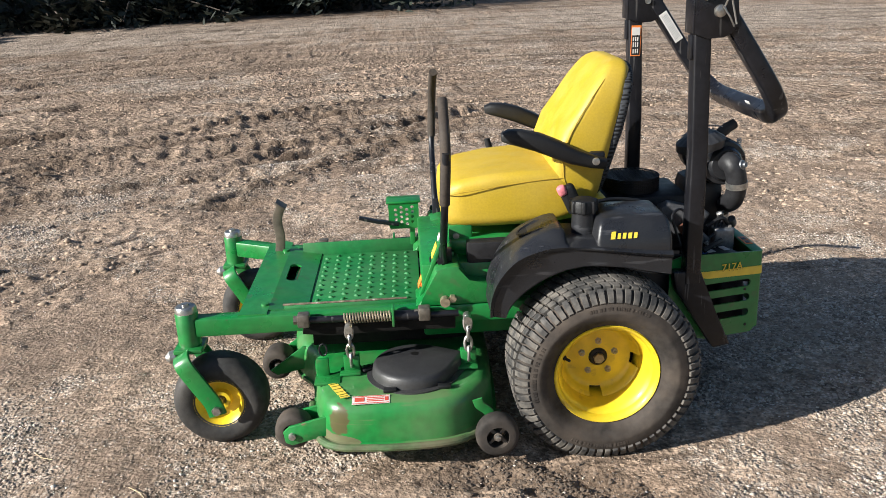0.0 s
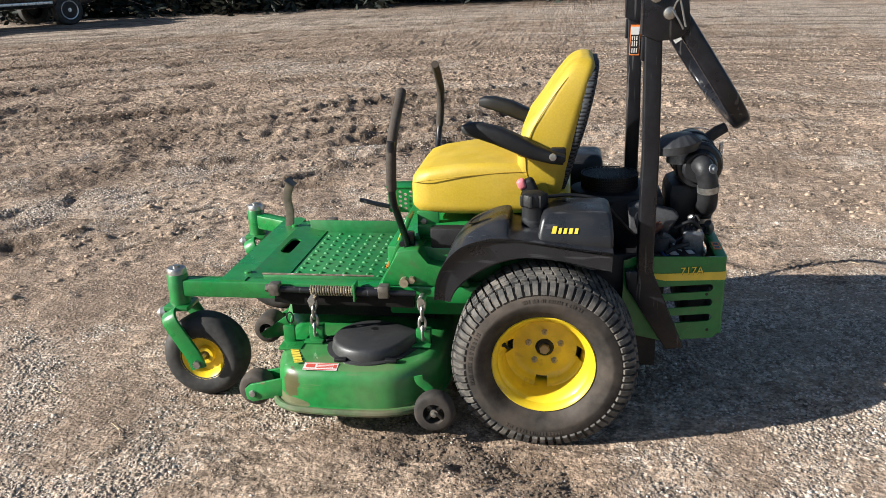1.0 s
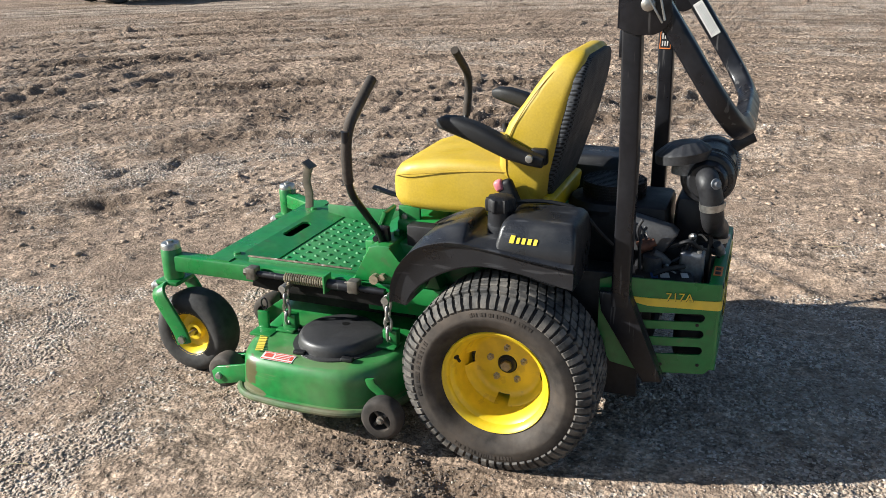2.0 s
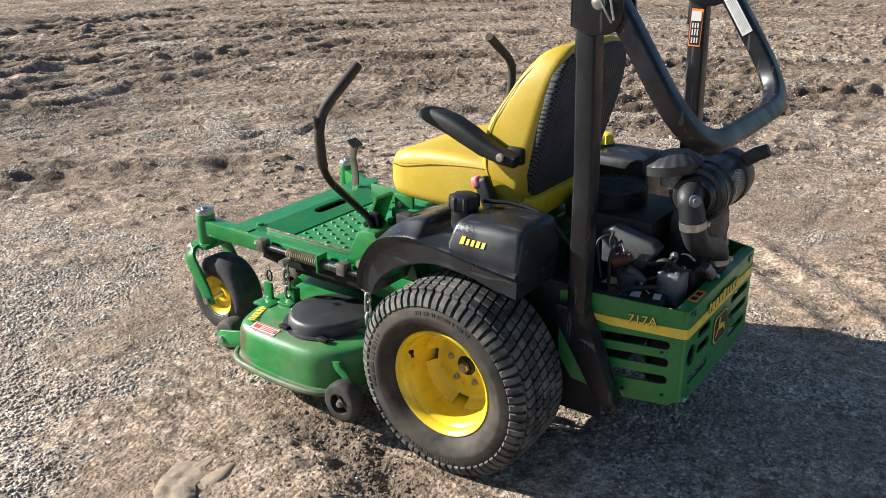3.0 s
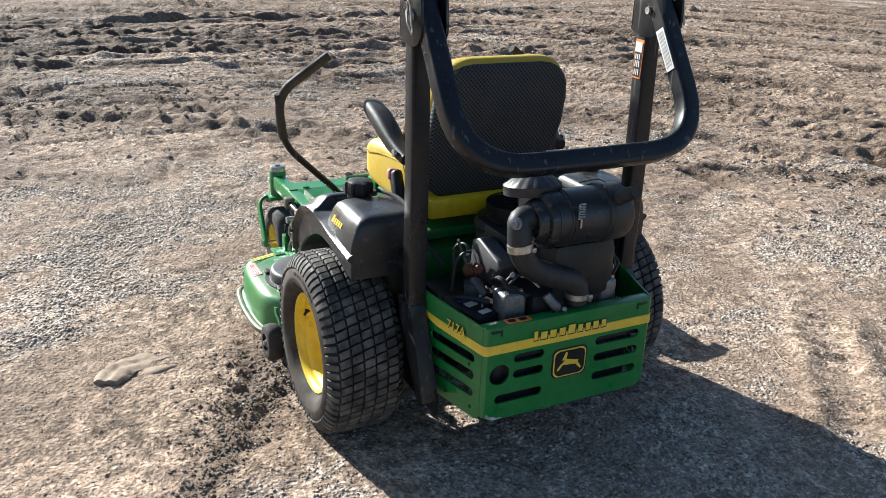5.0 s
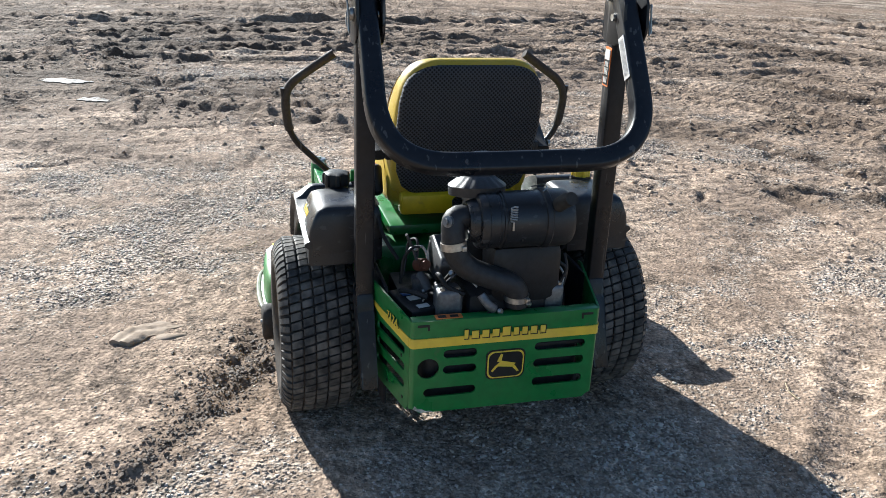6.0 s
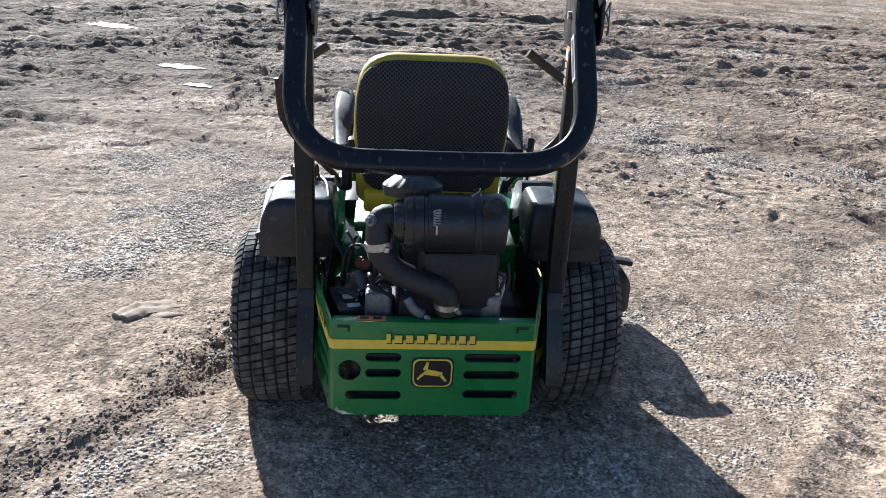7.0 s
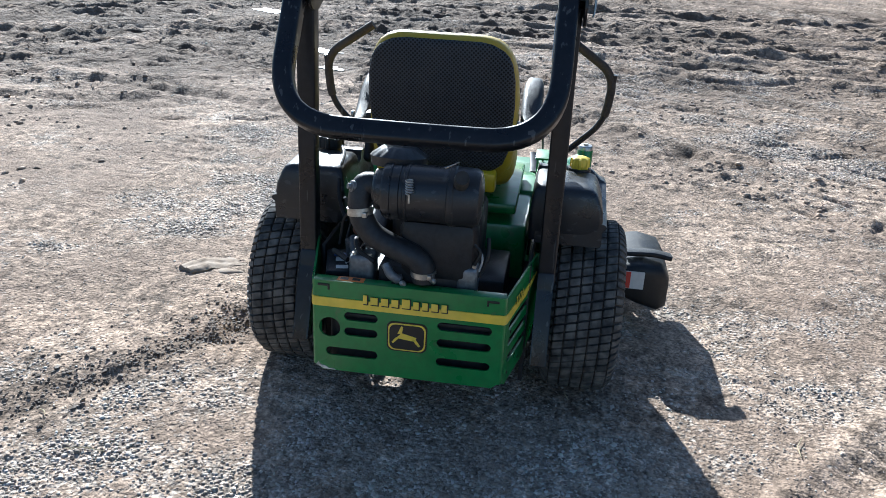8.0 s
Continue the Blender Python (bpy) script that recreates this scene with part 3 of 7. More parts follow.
    l.new(polar.outputs[0], lines.inputs["Vector"])
    pick = n.new("ShaderNodeMix")
    l.new(math_node("MULTIPLY", away.outputs["Result"], 0.15), pick.inputs["Factor"])
    l.new(tone.outputs["Fac"], pick.inputs["A"])
    l.new(lines.outputs["Fac"], pick.inputs["B"])
    l.new(pick.outputs["Result"], scale.inputs["Value"])

    speck = n.new("ShaderNodeMapRange")
    speck.inputs["To Min"].default_value, speck.inputs["To Max"].default_value = 0.55, 1.45
    l.new(noisy(75, 5.0, 0.36, 0.64), speck.inputs["Value"])
    grit = n.new("ShaderNodeMath")
    grit.operation = "MULTIPLY"
    coarse = n.new("ShaderNodeMapRange")
    coarse.inputs["To Min"].default_value, coarse.inputs["To Max"].default_value = 0.58, 1.42
    l.new(noisy(20, 6.0, 0.36, 0.64), coarse.inputs["Value"])
    both = n.new("ShaderNodeMath")
    both.operation = "MULTIPLY"
    l.new(scale.outputs["Result"], both.inputs[0])
    l.new(coarse.outputs["Result"], both.inputs[1])
    l.new(both.outputs[0], grit.inputs[0])
    l.new(speck.outputs["Result"], grit.inputs[1])

    def mottled(sock):
        x = n.new("ShaderNodeVectorMath")
        x.operation = "SCALE"
        l.new(sock, x.inputs[0])
        l.new(grit.outputs[0], x.inputs["Scale"])
        return x.outputs[0]

    l.new(mix(damp_shade, mix(math_node("MULTIPLY", broad.outputs["Result"], math_node("SUBTRACT", 0.75, math_node("MULTIPLY", at.outputs["Fac"], 0.6))), mottled(mix(fac, earth, stone)), mix(noisy(50, 4), (0.14, 0.098, 0.07), (0.245, 0.18, 0.132))), (0.095, 0.067, 0.047)), b.inputs["Base Color"])
    b.inputs["Roughness"].default_value = 0.92
    hsum = math_node("ADD", math_node("MULTIPLY", math_node("MULTIPLY", cell.outputs["Distance"], fac), 0.8), math_node("MULTIPLY", noisy(70, 6, 0.2, 0.8), 0.5))
    bp = n.new("ShaderNodeBump")
    bp.inputs["Strength"].default_value, bp.inputs["Distance"].default_value = 1.0, 0.013
    l.new(hsum, bp.inputs["Height"])
    lumps = n.new("ShaderNodeBump")
    lumps.inputs["Strength"].default_value, lumps.inputs["Distance"].default_value = 1.0, 0.07
    l.new(math_node("MULTIPLY", math_node("ADD", math_node("MULTIPLY", track.outputs["Fac"], 0.6), math_node("MULTIPLY", noisy(14, 8, 0.25, 0.75), 0.45)), away.outputs["Result"]), lumps.inputs["Height"])
    l.new(bp.outputs["Normal"], lumps.inputs["Normal"])
    l.new(lumps.outputs["Normal"], b.inputs["Normal"])
    return m


def graded(lo, hi, step, far, grow):
    """Even steps between lo and hi, widening outwards to far."""
    mid = list(np.arange(lo, hi, step))
    up, down, d = [], [], step
    p, q = mid[-1], mid[0]
    while p < far:
        d = min(d * grow, 0.048) if p < hi + 8.5 else d * 1.07
        p, q = p + d, q - d
        up.append(p)
        down.append(q)
    return np.array(down[::-1] + mid + up)


def make_ground():
    xs, ys = graded(-1.7, 2.4, 0.015, 400, 1.03), graded(1.2, 4.6, 0.015, 400, 1.03)
    gx, gy = np.meshgrid(xs, ys, indexing="ij")
    gz = ground_height(gx, gy)
    nx, ny = gx.shape
    me = bpy.data.meshes.new("ground")
    co = np.stack([gx, gy, gz], -1).reshape(-1, 3).astype(np.float32)
    i = np.arange(nx * ny).reshape(nx, ny)
    quads = np.stack([i[:-1, :-1], i[1:, :-1], i[1:, 1:], i[:-1, 1:]], -1).reshape(-1, 4)
    me.vertices.add(len(co))
    me.vertices.foreach_set("co", co.ravel())
    me.loops.add(quads.size)
    me.loops.foreach_set("vertex_index", quads.ravel().astype(np.int32))
    me.polygons.add(len(quads))
    me.polygons.foreach_set("loop_start", np.arange(0, quads.size, 4, dtype=np.int32))
    me.polygons.foreach_set("loop_total", np.full(len(quads), 4, dtype=np.int32))
    me.polygons.foreach_set("use_smooth", np.ones(len(quads), dtype=bool))
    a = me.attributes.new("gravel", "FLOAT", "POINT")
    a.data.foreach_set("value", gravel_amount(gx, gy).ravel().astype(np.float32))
    # damp soil, plus rut and crease shade painted as colour
    a = me.attributes.new("damp_shade", "FLOAT", "POINT")
    # the blob at (-2, 31.5) only darkens a band far back by the trees
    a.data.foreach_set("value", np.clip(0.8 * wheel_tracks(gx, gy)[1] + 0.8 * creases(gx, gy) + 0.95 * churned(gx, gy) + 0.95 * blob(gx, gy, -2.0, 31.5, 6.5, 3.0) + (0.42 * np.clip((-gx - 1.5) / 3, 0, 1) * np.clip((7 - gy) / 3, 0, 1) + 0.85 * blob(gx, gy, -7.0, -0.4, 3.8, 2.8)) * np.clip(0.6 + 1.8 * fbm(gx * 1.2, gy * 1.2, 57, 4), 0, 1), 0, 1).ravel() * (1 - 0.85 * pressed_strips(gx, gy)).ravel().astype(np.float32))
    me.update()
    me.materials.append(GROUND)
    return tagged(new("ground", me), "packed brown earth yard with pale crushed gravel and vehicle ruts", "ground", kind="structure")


GROUND = ground_material()
make_ground()


def stone_material():
    m = bpy.data.materials.new("limestone_chips")
    m.use_nodes = True
    n, l = m.node_tree.nodes, m.node_tree.links
    geo = n.new("ShaderNodeNewGeometry")
    ramp = n.new("ShaderNodeValToRGB")
    ramp.color_ramp.elements[0].color, ramp.color_ramp.elements[1].color = (0.16, 0.122, 0.093, 1), (0.74, 0.665, 0.58, 1)
    e = ramp.color_ramp.elements.new(0.6)
    e.color = (0.42, 0.345, 0.275, 1)
    l.new(geo.outputs["Random Per Island"], ramp.inputs["Fac"])
    t = n.new("ShaderNodeTexNoise")
    t.inputs["Scale"].default_value = 140.0
    l.new(geo.outputs["Position"], t.inputs["Vector"])
    x = n.new("ShaderNodeMix")
    x.data_type, x.blend_type = "RGBA", "MULTIPLY"
    x.inputs["Factor"].default_value = 0.35
    l.new(ramp.outputs["Color"], x.inputs["A"])
    l.new(t.outputs["Color"], x.inputs["B"])
    broad = n.new("ShaderNodeTexNoise")
    broad.inputs["Scale"].default_value, broad.inputs["Detail"].default_value = 3.5, 8.0
    l.new(geo.outputs["Position"], broad.inputs["Vector"])
    coat = n.new("ShaderNodeMapRange")
    coat.inputs["From Min"].default_value, coat.inputs["From Max"].default_value, coat.inputs["To Max"].default_value = 0.42, 0.62, 0.75
    l.new(broad.outputs["Fac"], coat.inputs["Value"])
    dirty = n.new("ShaderNodeMix")
    dirty.data_type = "RGBA"
    dirty.inputs["B"].default_value = (0.30, 0.225, 0.163, 1)
    l.new(coat.outputs["Result"], dirty.inputs["Factor"])
    l.new(x.outputs["Result"], dirty.inputs["A"])
    b = n["Principled BSDF"]
    l.new(dirty.outputs["Result"], b.inputs["Base Color"])
    b.inputs["Roughness"].default_value = 0.9
    return m


def scatter_stones(name, count, area, sizes, seed, label, bias=0.12, material=None, earth=False, clumps=None):
    """Loose angular chips, thick where gravel lies, or crumbs of earth where it does not; one joined mesh."""
    rng = np.random.default_rng(seed)
    x0, x1, y0, y1 = area
    px, py = rng.uniform(x0, x1, count * 3), rng.uniform(y0, y1, count * 3)
    g = gravel_amount(px, py)
    keep = rng.random(count * 3) < bias + ((1 - g) ** 1.5 if earth else g ** 2.4)
    if clumps is not None:
        keep &= (rng.random(count * 3) < 0.12) | (fbm(px * 1.1, py * 1.1, seed, 4) > clumps)
        keep &= np.hypot(px - 0.6, py - 2.6) > 2.6
    keep &= blob(px, py, 0.0, 1.79, 0.13, 0.085, 58) < 0.5
    px, py, g = px[keep][:count], py[keep][:count], g[keep][:count]
    k = len(px)
    base = np.array([(sx, sy, sz) for sz in (-1, 1) for sy in (-1, 1) for sx in (-1, 1)]) * 0.62
    tri = np.array([(4, 5, 7), (4, 7, 6), (0, 1, 5), (0, 5, 4), (2, 6, 7), (2, 7, 3), (0, 4, 6), (0, 6, 2), (1, 3, 7), (1, 7, 5)])
    if earth:
        lump = bmesh.new()
        bmesh.ops.create_icosphere(lump, subdivisions=1, radius=0.85)
        base = np.array([q.co[:] for q in lump.verts])
        tri = np.array([[q.index for q in f.verts] for f in lump.faces])
        lump.free()
    m = len(base)
    size = (sizes[0] + (sizes[1] - sizes[0]) * rng.random(k) ** 2.0) * (1.0 if earth else 0.62 + 0.5 * g)
    v = base[None] * np.where(base[:, 2:] > 0, 0.72, 1.0)[None] * (1 + 0.95 * (rng.random((k, m, 3)) - 0.5)) * size[:, None, None]
    v = v * np.stack([np.ones(k), rng.uniform(0.55, 1, k), rng.uniform(0.3, 0.62, k)], -1)[:, None]
    a = rng.uniform(0, 2 * np.pi, k)
    c, s = np.cos(a)[:, None], np.sin(a)[:, None]
    x, y = v[..., 0] * c - v[..., 1] * s, v[..., 0] * s + v[..., 1] * c
    z = v[..., 2] + (ground_height(px, py) + size * 0.12)[:, None]
    co = np.stack([x + px[:, None], y + py[:, None], z], -1).reshape(-1, 3).astype(np.float32)
    faces = (tri[None] + m * np.arange(k)[:, None, None]).reshape(-1, 3)
    me = bpy.data.meshes.new(name)
    me.vertices.add(len(co))
    me.vertices.foreach_set("co", co.ravel())
    me.loops.add(faces.size)
    me.loops.foreach_set("vertex_index", faces.ravel().astype(np.int32))
    me.polygons.add(len(faces))
    me.polygons.foreach_set("loop_start", np.arange(0, faces.size, 3, dtype=np.int32))
    me.polygons.foreach_set("loop_total", np.full(len(faces), 3, dtype=np.int32))
    me.update()
    me.materials.append(material or STONE)
    return tagged(new(name, me), label, "earth" if earth else "gravel", kind="stuff")


STONE = stone_material()
CRUMB = pbr("earth_crumbs", (0.33, 0.248, 0.182), 0.95, grain=35, vary=0.4, dust=0.4, dust_col=(0.40, 0.31, 0.225), dust_scale=3, spec=0.2)
scatter_stones("gravel", 64000, (-2.3, 2.7, 0.9, 5.0), (0.0034, 0.0112), 4, "loose pale limestone gravel chips on packed earth", 0.12)
scatter_stones("coarse_gravel", 38000, (-8.0, 6.0, -1.5, 11.0), (0.0045, 0.0145), 9, "coarser pale gravel strewn over the yard", 0.10)
scatter_stones("mid_gravel", 30000, (-6.6, -2.3, -0.8, 6.5), (0.004, 0.0135), 33, "pale and brown gravel chips trodden into the yard", 0.22)
scatter_stones("mid_gravel", 30000, (-2.3, 4.6, 5.0, 9.5), (0.004, 0.0135), 34, "pale and brown gravel chips trodden into the yard", 0.22)
scatter_stones("earth_lumps", 13000, (-9.0, 7.0, -2.0, 14.0), (0.007, 0.036), 23, "rough brown lumps of dried earth strewn over the yard", 0.02, CRUMB, True, clumps=0.06)
scatter_stones("pale_stones", 14000, (-9.0, 7.0, 3.6, 14.0), (0.007, 0.022), 27, "pale crushed stones in loose patches across the yard", 0.06, clumps=0.0)
scatter_stones("earth_crumbs", 11000, (-2.4, 2.7, 0.9, 5.2), (0.002, 0.008), 14, "small crumbs of dry tan earth over the yard", 0.05, CRUMB, True)


def mud_slab():
    """A smooth pale slab of dried mud, squeezed up and arched, with an open crack along one side."""
    m = pbr("dried_pale_mud", (0.30, 0.23, 0.168), 0.9, grain=45, vary=0.16, bump=0.5, dust=0.3, dust_col=(0.36, 0.28, 0.2), dust_scale=11, spec=0.2)
    way = filleted([(0.095, 1.672, 0), (0.04, 1.70, 0), (-0.008, 1.755, 0), (-0.028, 1.825, 0), (-0.02, 1.90, 0)], 0.03, 5)
    bm = bmesh.new()
    rings, n = [], len(way)
    for i, p in enumerate(way):
        t = i / (n - 1)
        d = (way[min(i + 1, n - 1)] - way[max(i - 1, 0)]).normalized()
        s = Vector((-d.y, d.x, 0))
        hw = (0.05 + 0.012 * math.sin(3.0 * t)) * min(1, 0.86 + t * 2) * (1 if t < 0.75 else 1 - 1.2 * (t - 0.75))
        z0 = float(ground_height(np.array(p.x), np.array(p.y)))
        hw *= min(1, 0.35 + 3.2 * (1 - t)) * (1 + 0.12 * math.sin(9 * t))
        ring = []
        for k in range(13):
            u = k / 6 - 1
            top = 0.019 * (1 - 0.95 * t) * (1 - 0.8 * abs(u) ** 2.5) - 0.009 * math.exp(-((u - 0.1) / 0.3) ** 2) * (1 - t) + 0.005 * noise.noise(Vector((45 * p.x, 45 * p.y, u * 4)))
            ring.append(p + s * u * hw + Vector((0, 0, z0 + top)))
        for k in range(12, -1, -3):
            u = k / 6 - 1
            ring.append(p + s * u * hw * 0.92 + Vector((0, 0, z0 - 0.02)))
        rings.append(ring)
    loft(bm, rings)
    tagged(part("mud_slab", bm, m, None, sharp=50), "smooth pale slab of dried mud squeezed up from the ground", "mud")
    bm = bmesh.new()
    rings = []
    for h, k in ((-0.02, 1.05), (0.0, 1.0), (0.008, 0.8), (0.012, 0.45)):
        rings.append([(0.047 + (0.045 * math.cos(a) - 0.01 * math.sin(2 * a)) * k, 1.862 + 0.075 * k * math.sin(a), h + 0.006 * math.cos(a)) for a in (i * math.pi / 12 for i in range(24))])
    loft(bm, rings)
    tagged(part("mud_slab", bm, m, None, sharp=60), "low smooth lobe of pale dried mud", "mud")


mud_slab()


def scatter_clods(name, spots, seed):
    """Dark lumps of churned mud, thrown along worn lines; one joined mesh."""
    rng = np.random.default_rng(seed)
    px, py, size = [], [], []
    for cx, cy, rx, ry, turn, k, big in spots:
        u, v = rng.normal(0, rx, k), rng.normal(0, ry, k)
        c, s = math.cos(radians(turn)), math.sin(radians(turn))
        px.append(cx + u * c - v * s)
        py.append(cy + u * s + v * c)
        size.append(0.004 + big * rng.random(k) ** 2.5)
    px, py, size = np.concatenate(px), np.concatenate(py), np.concatenate(size)
    bm = bmesh.new()
    bmesh.ops.create_icosphere(bm, subdivisions=1, radius=1.0)
    base = np.array([v.co[:] for v in bm.verts])
    tri = np.array([[v.index for v in f.verts] for f in bm.faces])
    bm.free()
    n, m = len(px), len(base)
    v = base[None] * (1 + 0.9 * (rng.random((n, m, 1)) - 0.5)) * size[:, None, None] * np.array((1, 0.85, 0.55))
    v = v + np.stack([px, py, ground_height(px, py) + size * 0.15], -1)[:, None]
    me = bpy.data.meshes.new(name)
    me.from_pydata(v.reshape(-1, 3).tolist(), [], (tri[None] + m * np.arange(n)[:, None, None]).reshape(-1, 3).tolist())
    me.materials.append(MUD)
    return tagged(new(name, me), "dark damp mud clods churned up beside the wheel", "mud", kind="stuff")


MUD = pbr("damp_mud", (0.11, 0.082, 0.06), 0.85, grain=60, vary=0.35, bump=0.6, dust=0.35, dust_col=(0.2, 0.15, 0.11), dust_scale=14)
scatter_clods("mud_clods", ((0.70, 1.92, 0.34, 0.045, -34, 600, 0.005), (0.25, 2.14, 0.16, 0.08, -30, 350, 0.006), (0.42, 2.06, 0.2, 0.07, -34, 250, 0.005), (-4.05, 8.0, 0.6, 0.2, 68, 160, 0.022), (-3.03, 6.7, 0.7, 0.16, 98, 160, 0.022), (-0.55, 6.7, 0.8, 0.09, 54, 700, 0.014),
                          (1.0, 1.64, 0.14, 0.1, 0, 120, 0.010), (1.80, 4.02, 0.10, 0.03, 20, 110, 0.010), (1.60, 4.28, 0.12, 0.04, 10, 90, 0.009), (1.45, 4.6, 0.16, 0.05, 0, 90, 0.009), (-5.2, 0.9, 0.9, 0.35, 60, 30, 0.014), (-2.0, 6.5, 3.0, 2.0, 0, 120, 0.009)), 21)


def water_material():
    m = pbr("muddy_water", (0.16, 0.125, 0.095), 0.30, grain=5, vary=0.2, spread=0.06)
    m.node_tree.nodes["Principled BSDF"].inputs["IOR"].default_value = 1.33
    return m


WATER = water_material()
for k, (cx, cy, rx, ry, turn) in enumerate(((-7.9, -0.7, 0.32, 0.14, 58), (-5.3, 0.7, 0.24, 0.10, 70), (-4.45, 1.05, 0.12, 0.07, 60))):
    bm = bmesh.new()
    pts = []
    for i in range(40):
        a = 2 * math.pi * i / 40
        r = 1 + 0.75 * noise.noise(Vector((2.2 * math.cos(a) + 7 * k, 2.2 * math.sin(a), 3))) + 0.25 * noise.noise(Vector((6 * math.cos(a) + 7 * k, 6 * math.sin(a), 9)))
        pts.append((rx * r * math.cos(a), ry * r * math.sin(a)))
    prism(bm, pts, "z", -0.02, 0.0)
    ob = tagged(part("puddle", bm, WATER, None), "shallow muddy puddle that mirrors the sky", "puddle", group="puddles")
    ob.matrix_basis = pose(cx, cy, -0.004, 0, 0, turn)


# ---- riding mower: front is towards -x, its left side towards -y ----
MOWER = tagged(new("riding_mower"), "green and yellow zero-turn mower with folded roll bar on gravel", "riding mower")
MOWER.location = (0.57, 2.82, 0.0)
UP = 0.277  # rear axle height


def rear_wheel(yc, out):
    """A turf tyre on a deep yellow rim; out is -1 or 1, the side that faces away from the machine."""
    wx, disc, way = -0.012, yc - out * 0.040, (0, out, 0)
    bm = bmesh.new()
    lathe(bm, [(0.0, -0.002), (0.028, -0.002), (0.028, 0.006), (0.023, 0.010), (0.0, 0.010)], (wx, disc, UP), way, 24)
    lathe(bm, [(0.0, -0.06), (0.112, -0.06), (0.112, -0.02), (0.0, -0.02)], (wx, disc, UP), way, 32)
    w = part("rear_wheel", bm, ENGINE, MOWER, "large rear wheel with turf tyre on a yellow rim")
    # rim: rolled flange, stepped barrel and its inner half
    bm = bmesh.new()
    h = 0.090
    prof = [(0.146, h - 0.016), (0.157, h - 0.008), (0.162, h), (0.158, h + 0.005), (0.149, h - 0.001), (0.1435, h - 0.014), (0.141, h - 0.030), (0.1355, h - 0.036), (0.1335, h - 0.05),
            (0.130, h - 0.09), (0.127, -0.02), (0.124, -0.06), (0.150, -0.1), (0.166, -0.11), (0.164, -0.116), (0.146, -0.104), (0.119, -0.062), (0.122, -0.02), (0.126, h - 0.088), (0.131, h - 0.034), (0.138, h - 0.024)]
    lathe(bm, prof, (wx, yc, UP), way, 64, closed=True)
    part("rim", bm, YELLOW, w, "yellow painted steel rim, scraped and muddy")
    # dished disc with four openings at its edge
    bm = bmesh.new()
    seg, radii = 72, [0.030, 0.05, 0.07, 0.090, 0.102, 0.110, 0.118, 0.127]
    bulge = [0.004, 0.004, 0.003, 0.0, 0.003, 0.012, 0.030, 0.036]
    grid = [[bm.verts.new((wx + r * math.cos(2 * math.pi * i / seg), disc + out * bz, UP + r * math.sin(2 * math.pi * i / seg))) for r, bz in zip(radii, bulge)] for i in range(seg)]
    for i in range(seg):
        for j in range(len(radii) - 1):
            if j >= 4 and (i + 3) % 18 < 4:
                continue
            a, b = grid[i], grid[(i + 1) % seg]
            bm.faces.new((a[j], a[j + 1], b[j + 1], b[j]))
    ext = bmesh.ops.extrude_face_region(bm, geom=bm.faces[:])
    for g in ext["geom"]:
        if isinstance(g, bmesh.types.BMVert):
            g.co.y -= out * 0.006
    part("wheel_disc", bm, YELLOW, w, "dished yellow wheel disc with four edge openings")
    for i in range(5):
        a = radians(72 * i + 18)
        c = (wx + 0.054 * math.cos(a), disc + out * 0.003, UP + 0.054 * math.sin(a))
        bm = bmesh.new()
        lathe(bm, [(0.0, 0.0), (0.0115, 0.0), (0.0115, 0.002), (0.0095, 0.003), (0.0095, 0.010), (0.005, 0.012), (0.005, 0.017), (0.0, 0.017)], c, way, 6)
        part("lug_nut", bm, GOLD, w)
    bm = bmesh.new()
    lathe(bm, [(0.0, 0.0), (0.0175, 0.0), (0.0175, 0.010), (0.015, 0.013), (0.0, 0.013)], (wx, disc + out * 0.011, UP), way, 6)
    part("axle_nut", bm, GOLD, w)
    bm = bmesh.new()
    a = radians(158)
    lathe(bm, [(0.0, 0.0), (0.009, 0.0), (0.008, 0.008), (0.0045, 0.012), (0.0045, 0.026), (0.0, 0.028)], (wx + 0.139 * math.cos(a), yc + out * 0.058, UP + 0.139 * math.sin(a)), (-0.75 * math.cos(a), 0.6 * out, -0.75 * math.sin(a)), 12)
    part("valve_stem", bm, MATT, w)
    # tyre carcass
    bm = bmesh.new()
    prof = [(0.150, 0.078), (0.158, 0.088), (0.163, 0.0935), (0.168, 0.096), (0.176, 0.105), (0.190, 0.114), (0.205, 0.1185), (0.212, 0.1205), (0.215, 0.1195), (0.236, 0.1185), (0.242, 0.1145), (0.258, 0.108), (0.269, 0.094), (0.2745, 0.07), (0.276, 0.035), (0.2765, 0.0)]
    prof = prof + [(r, -d) for r, d in prof[::-1][1:]]
    lathe(bm, prof, (wx, yc, UP), way, 96, caps=False)
    part("tyre", bm, SIDEWALL, w, "dusty brown-grey turf tyre", sharp=60)
    # tread blocks in slanted rows, the outer ones running over the shoulder
    bm = bmesh.new()
    rows, lane, slope = 64, 0.0365, 0.34
    pitch = 2 * math.pi / rows
    rng = random.Random(5)
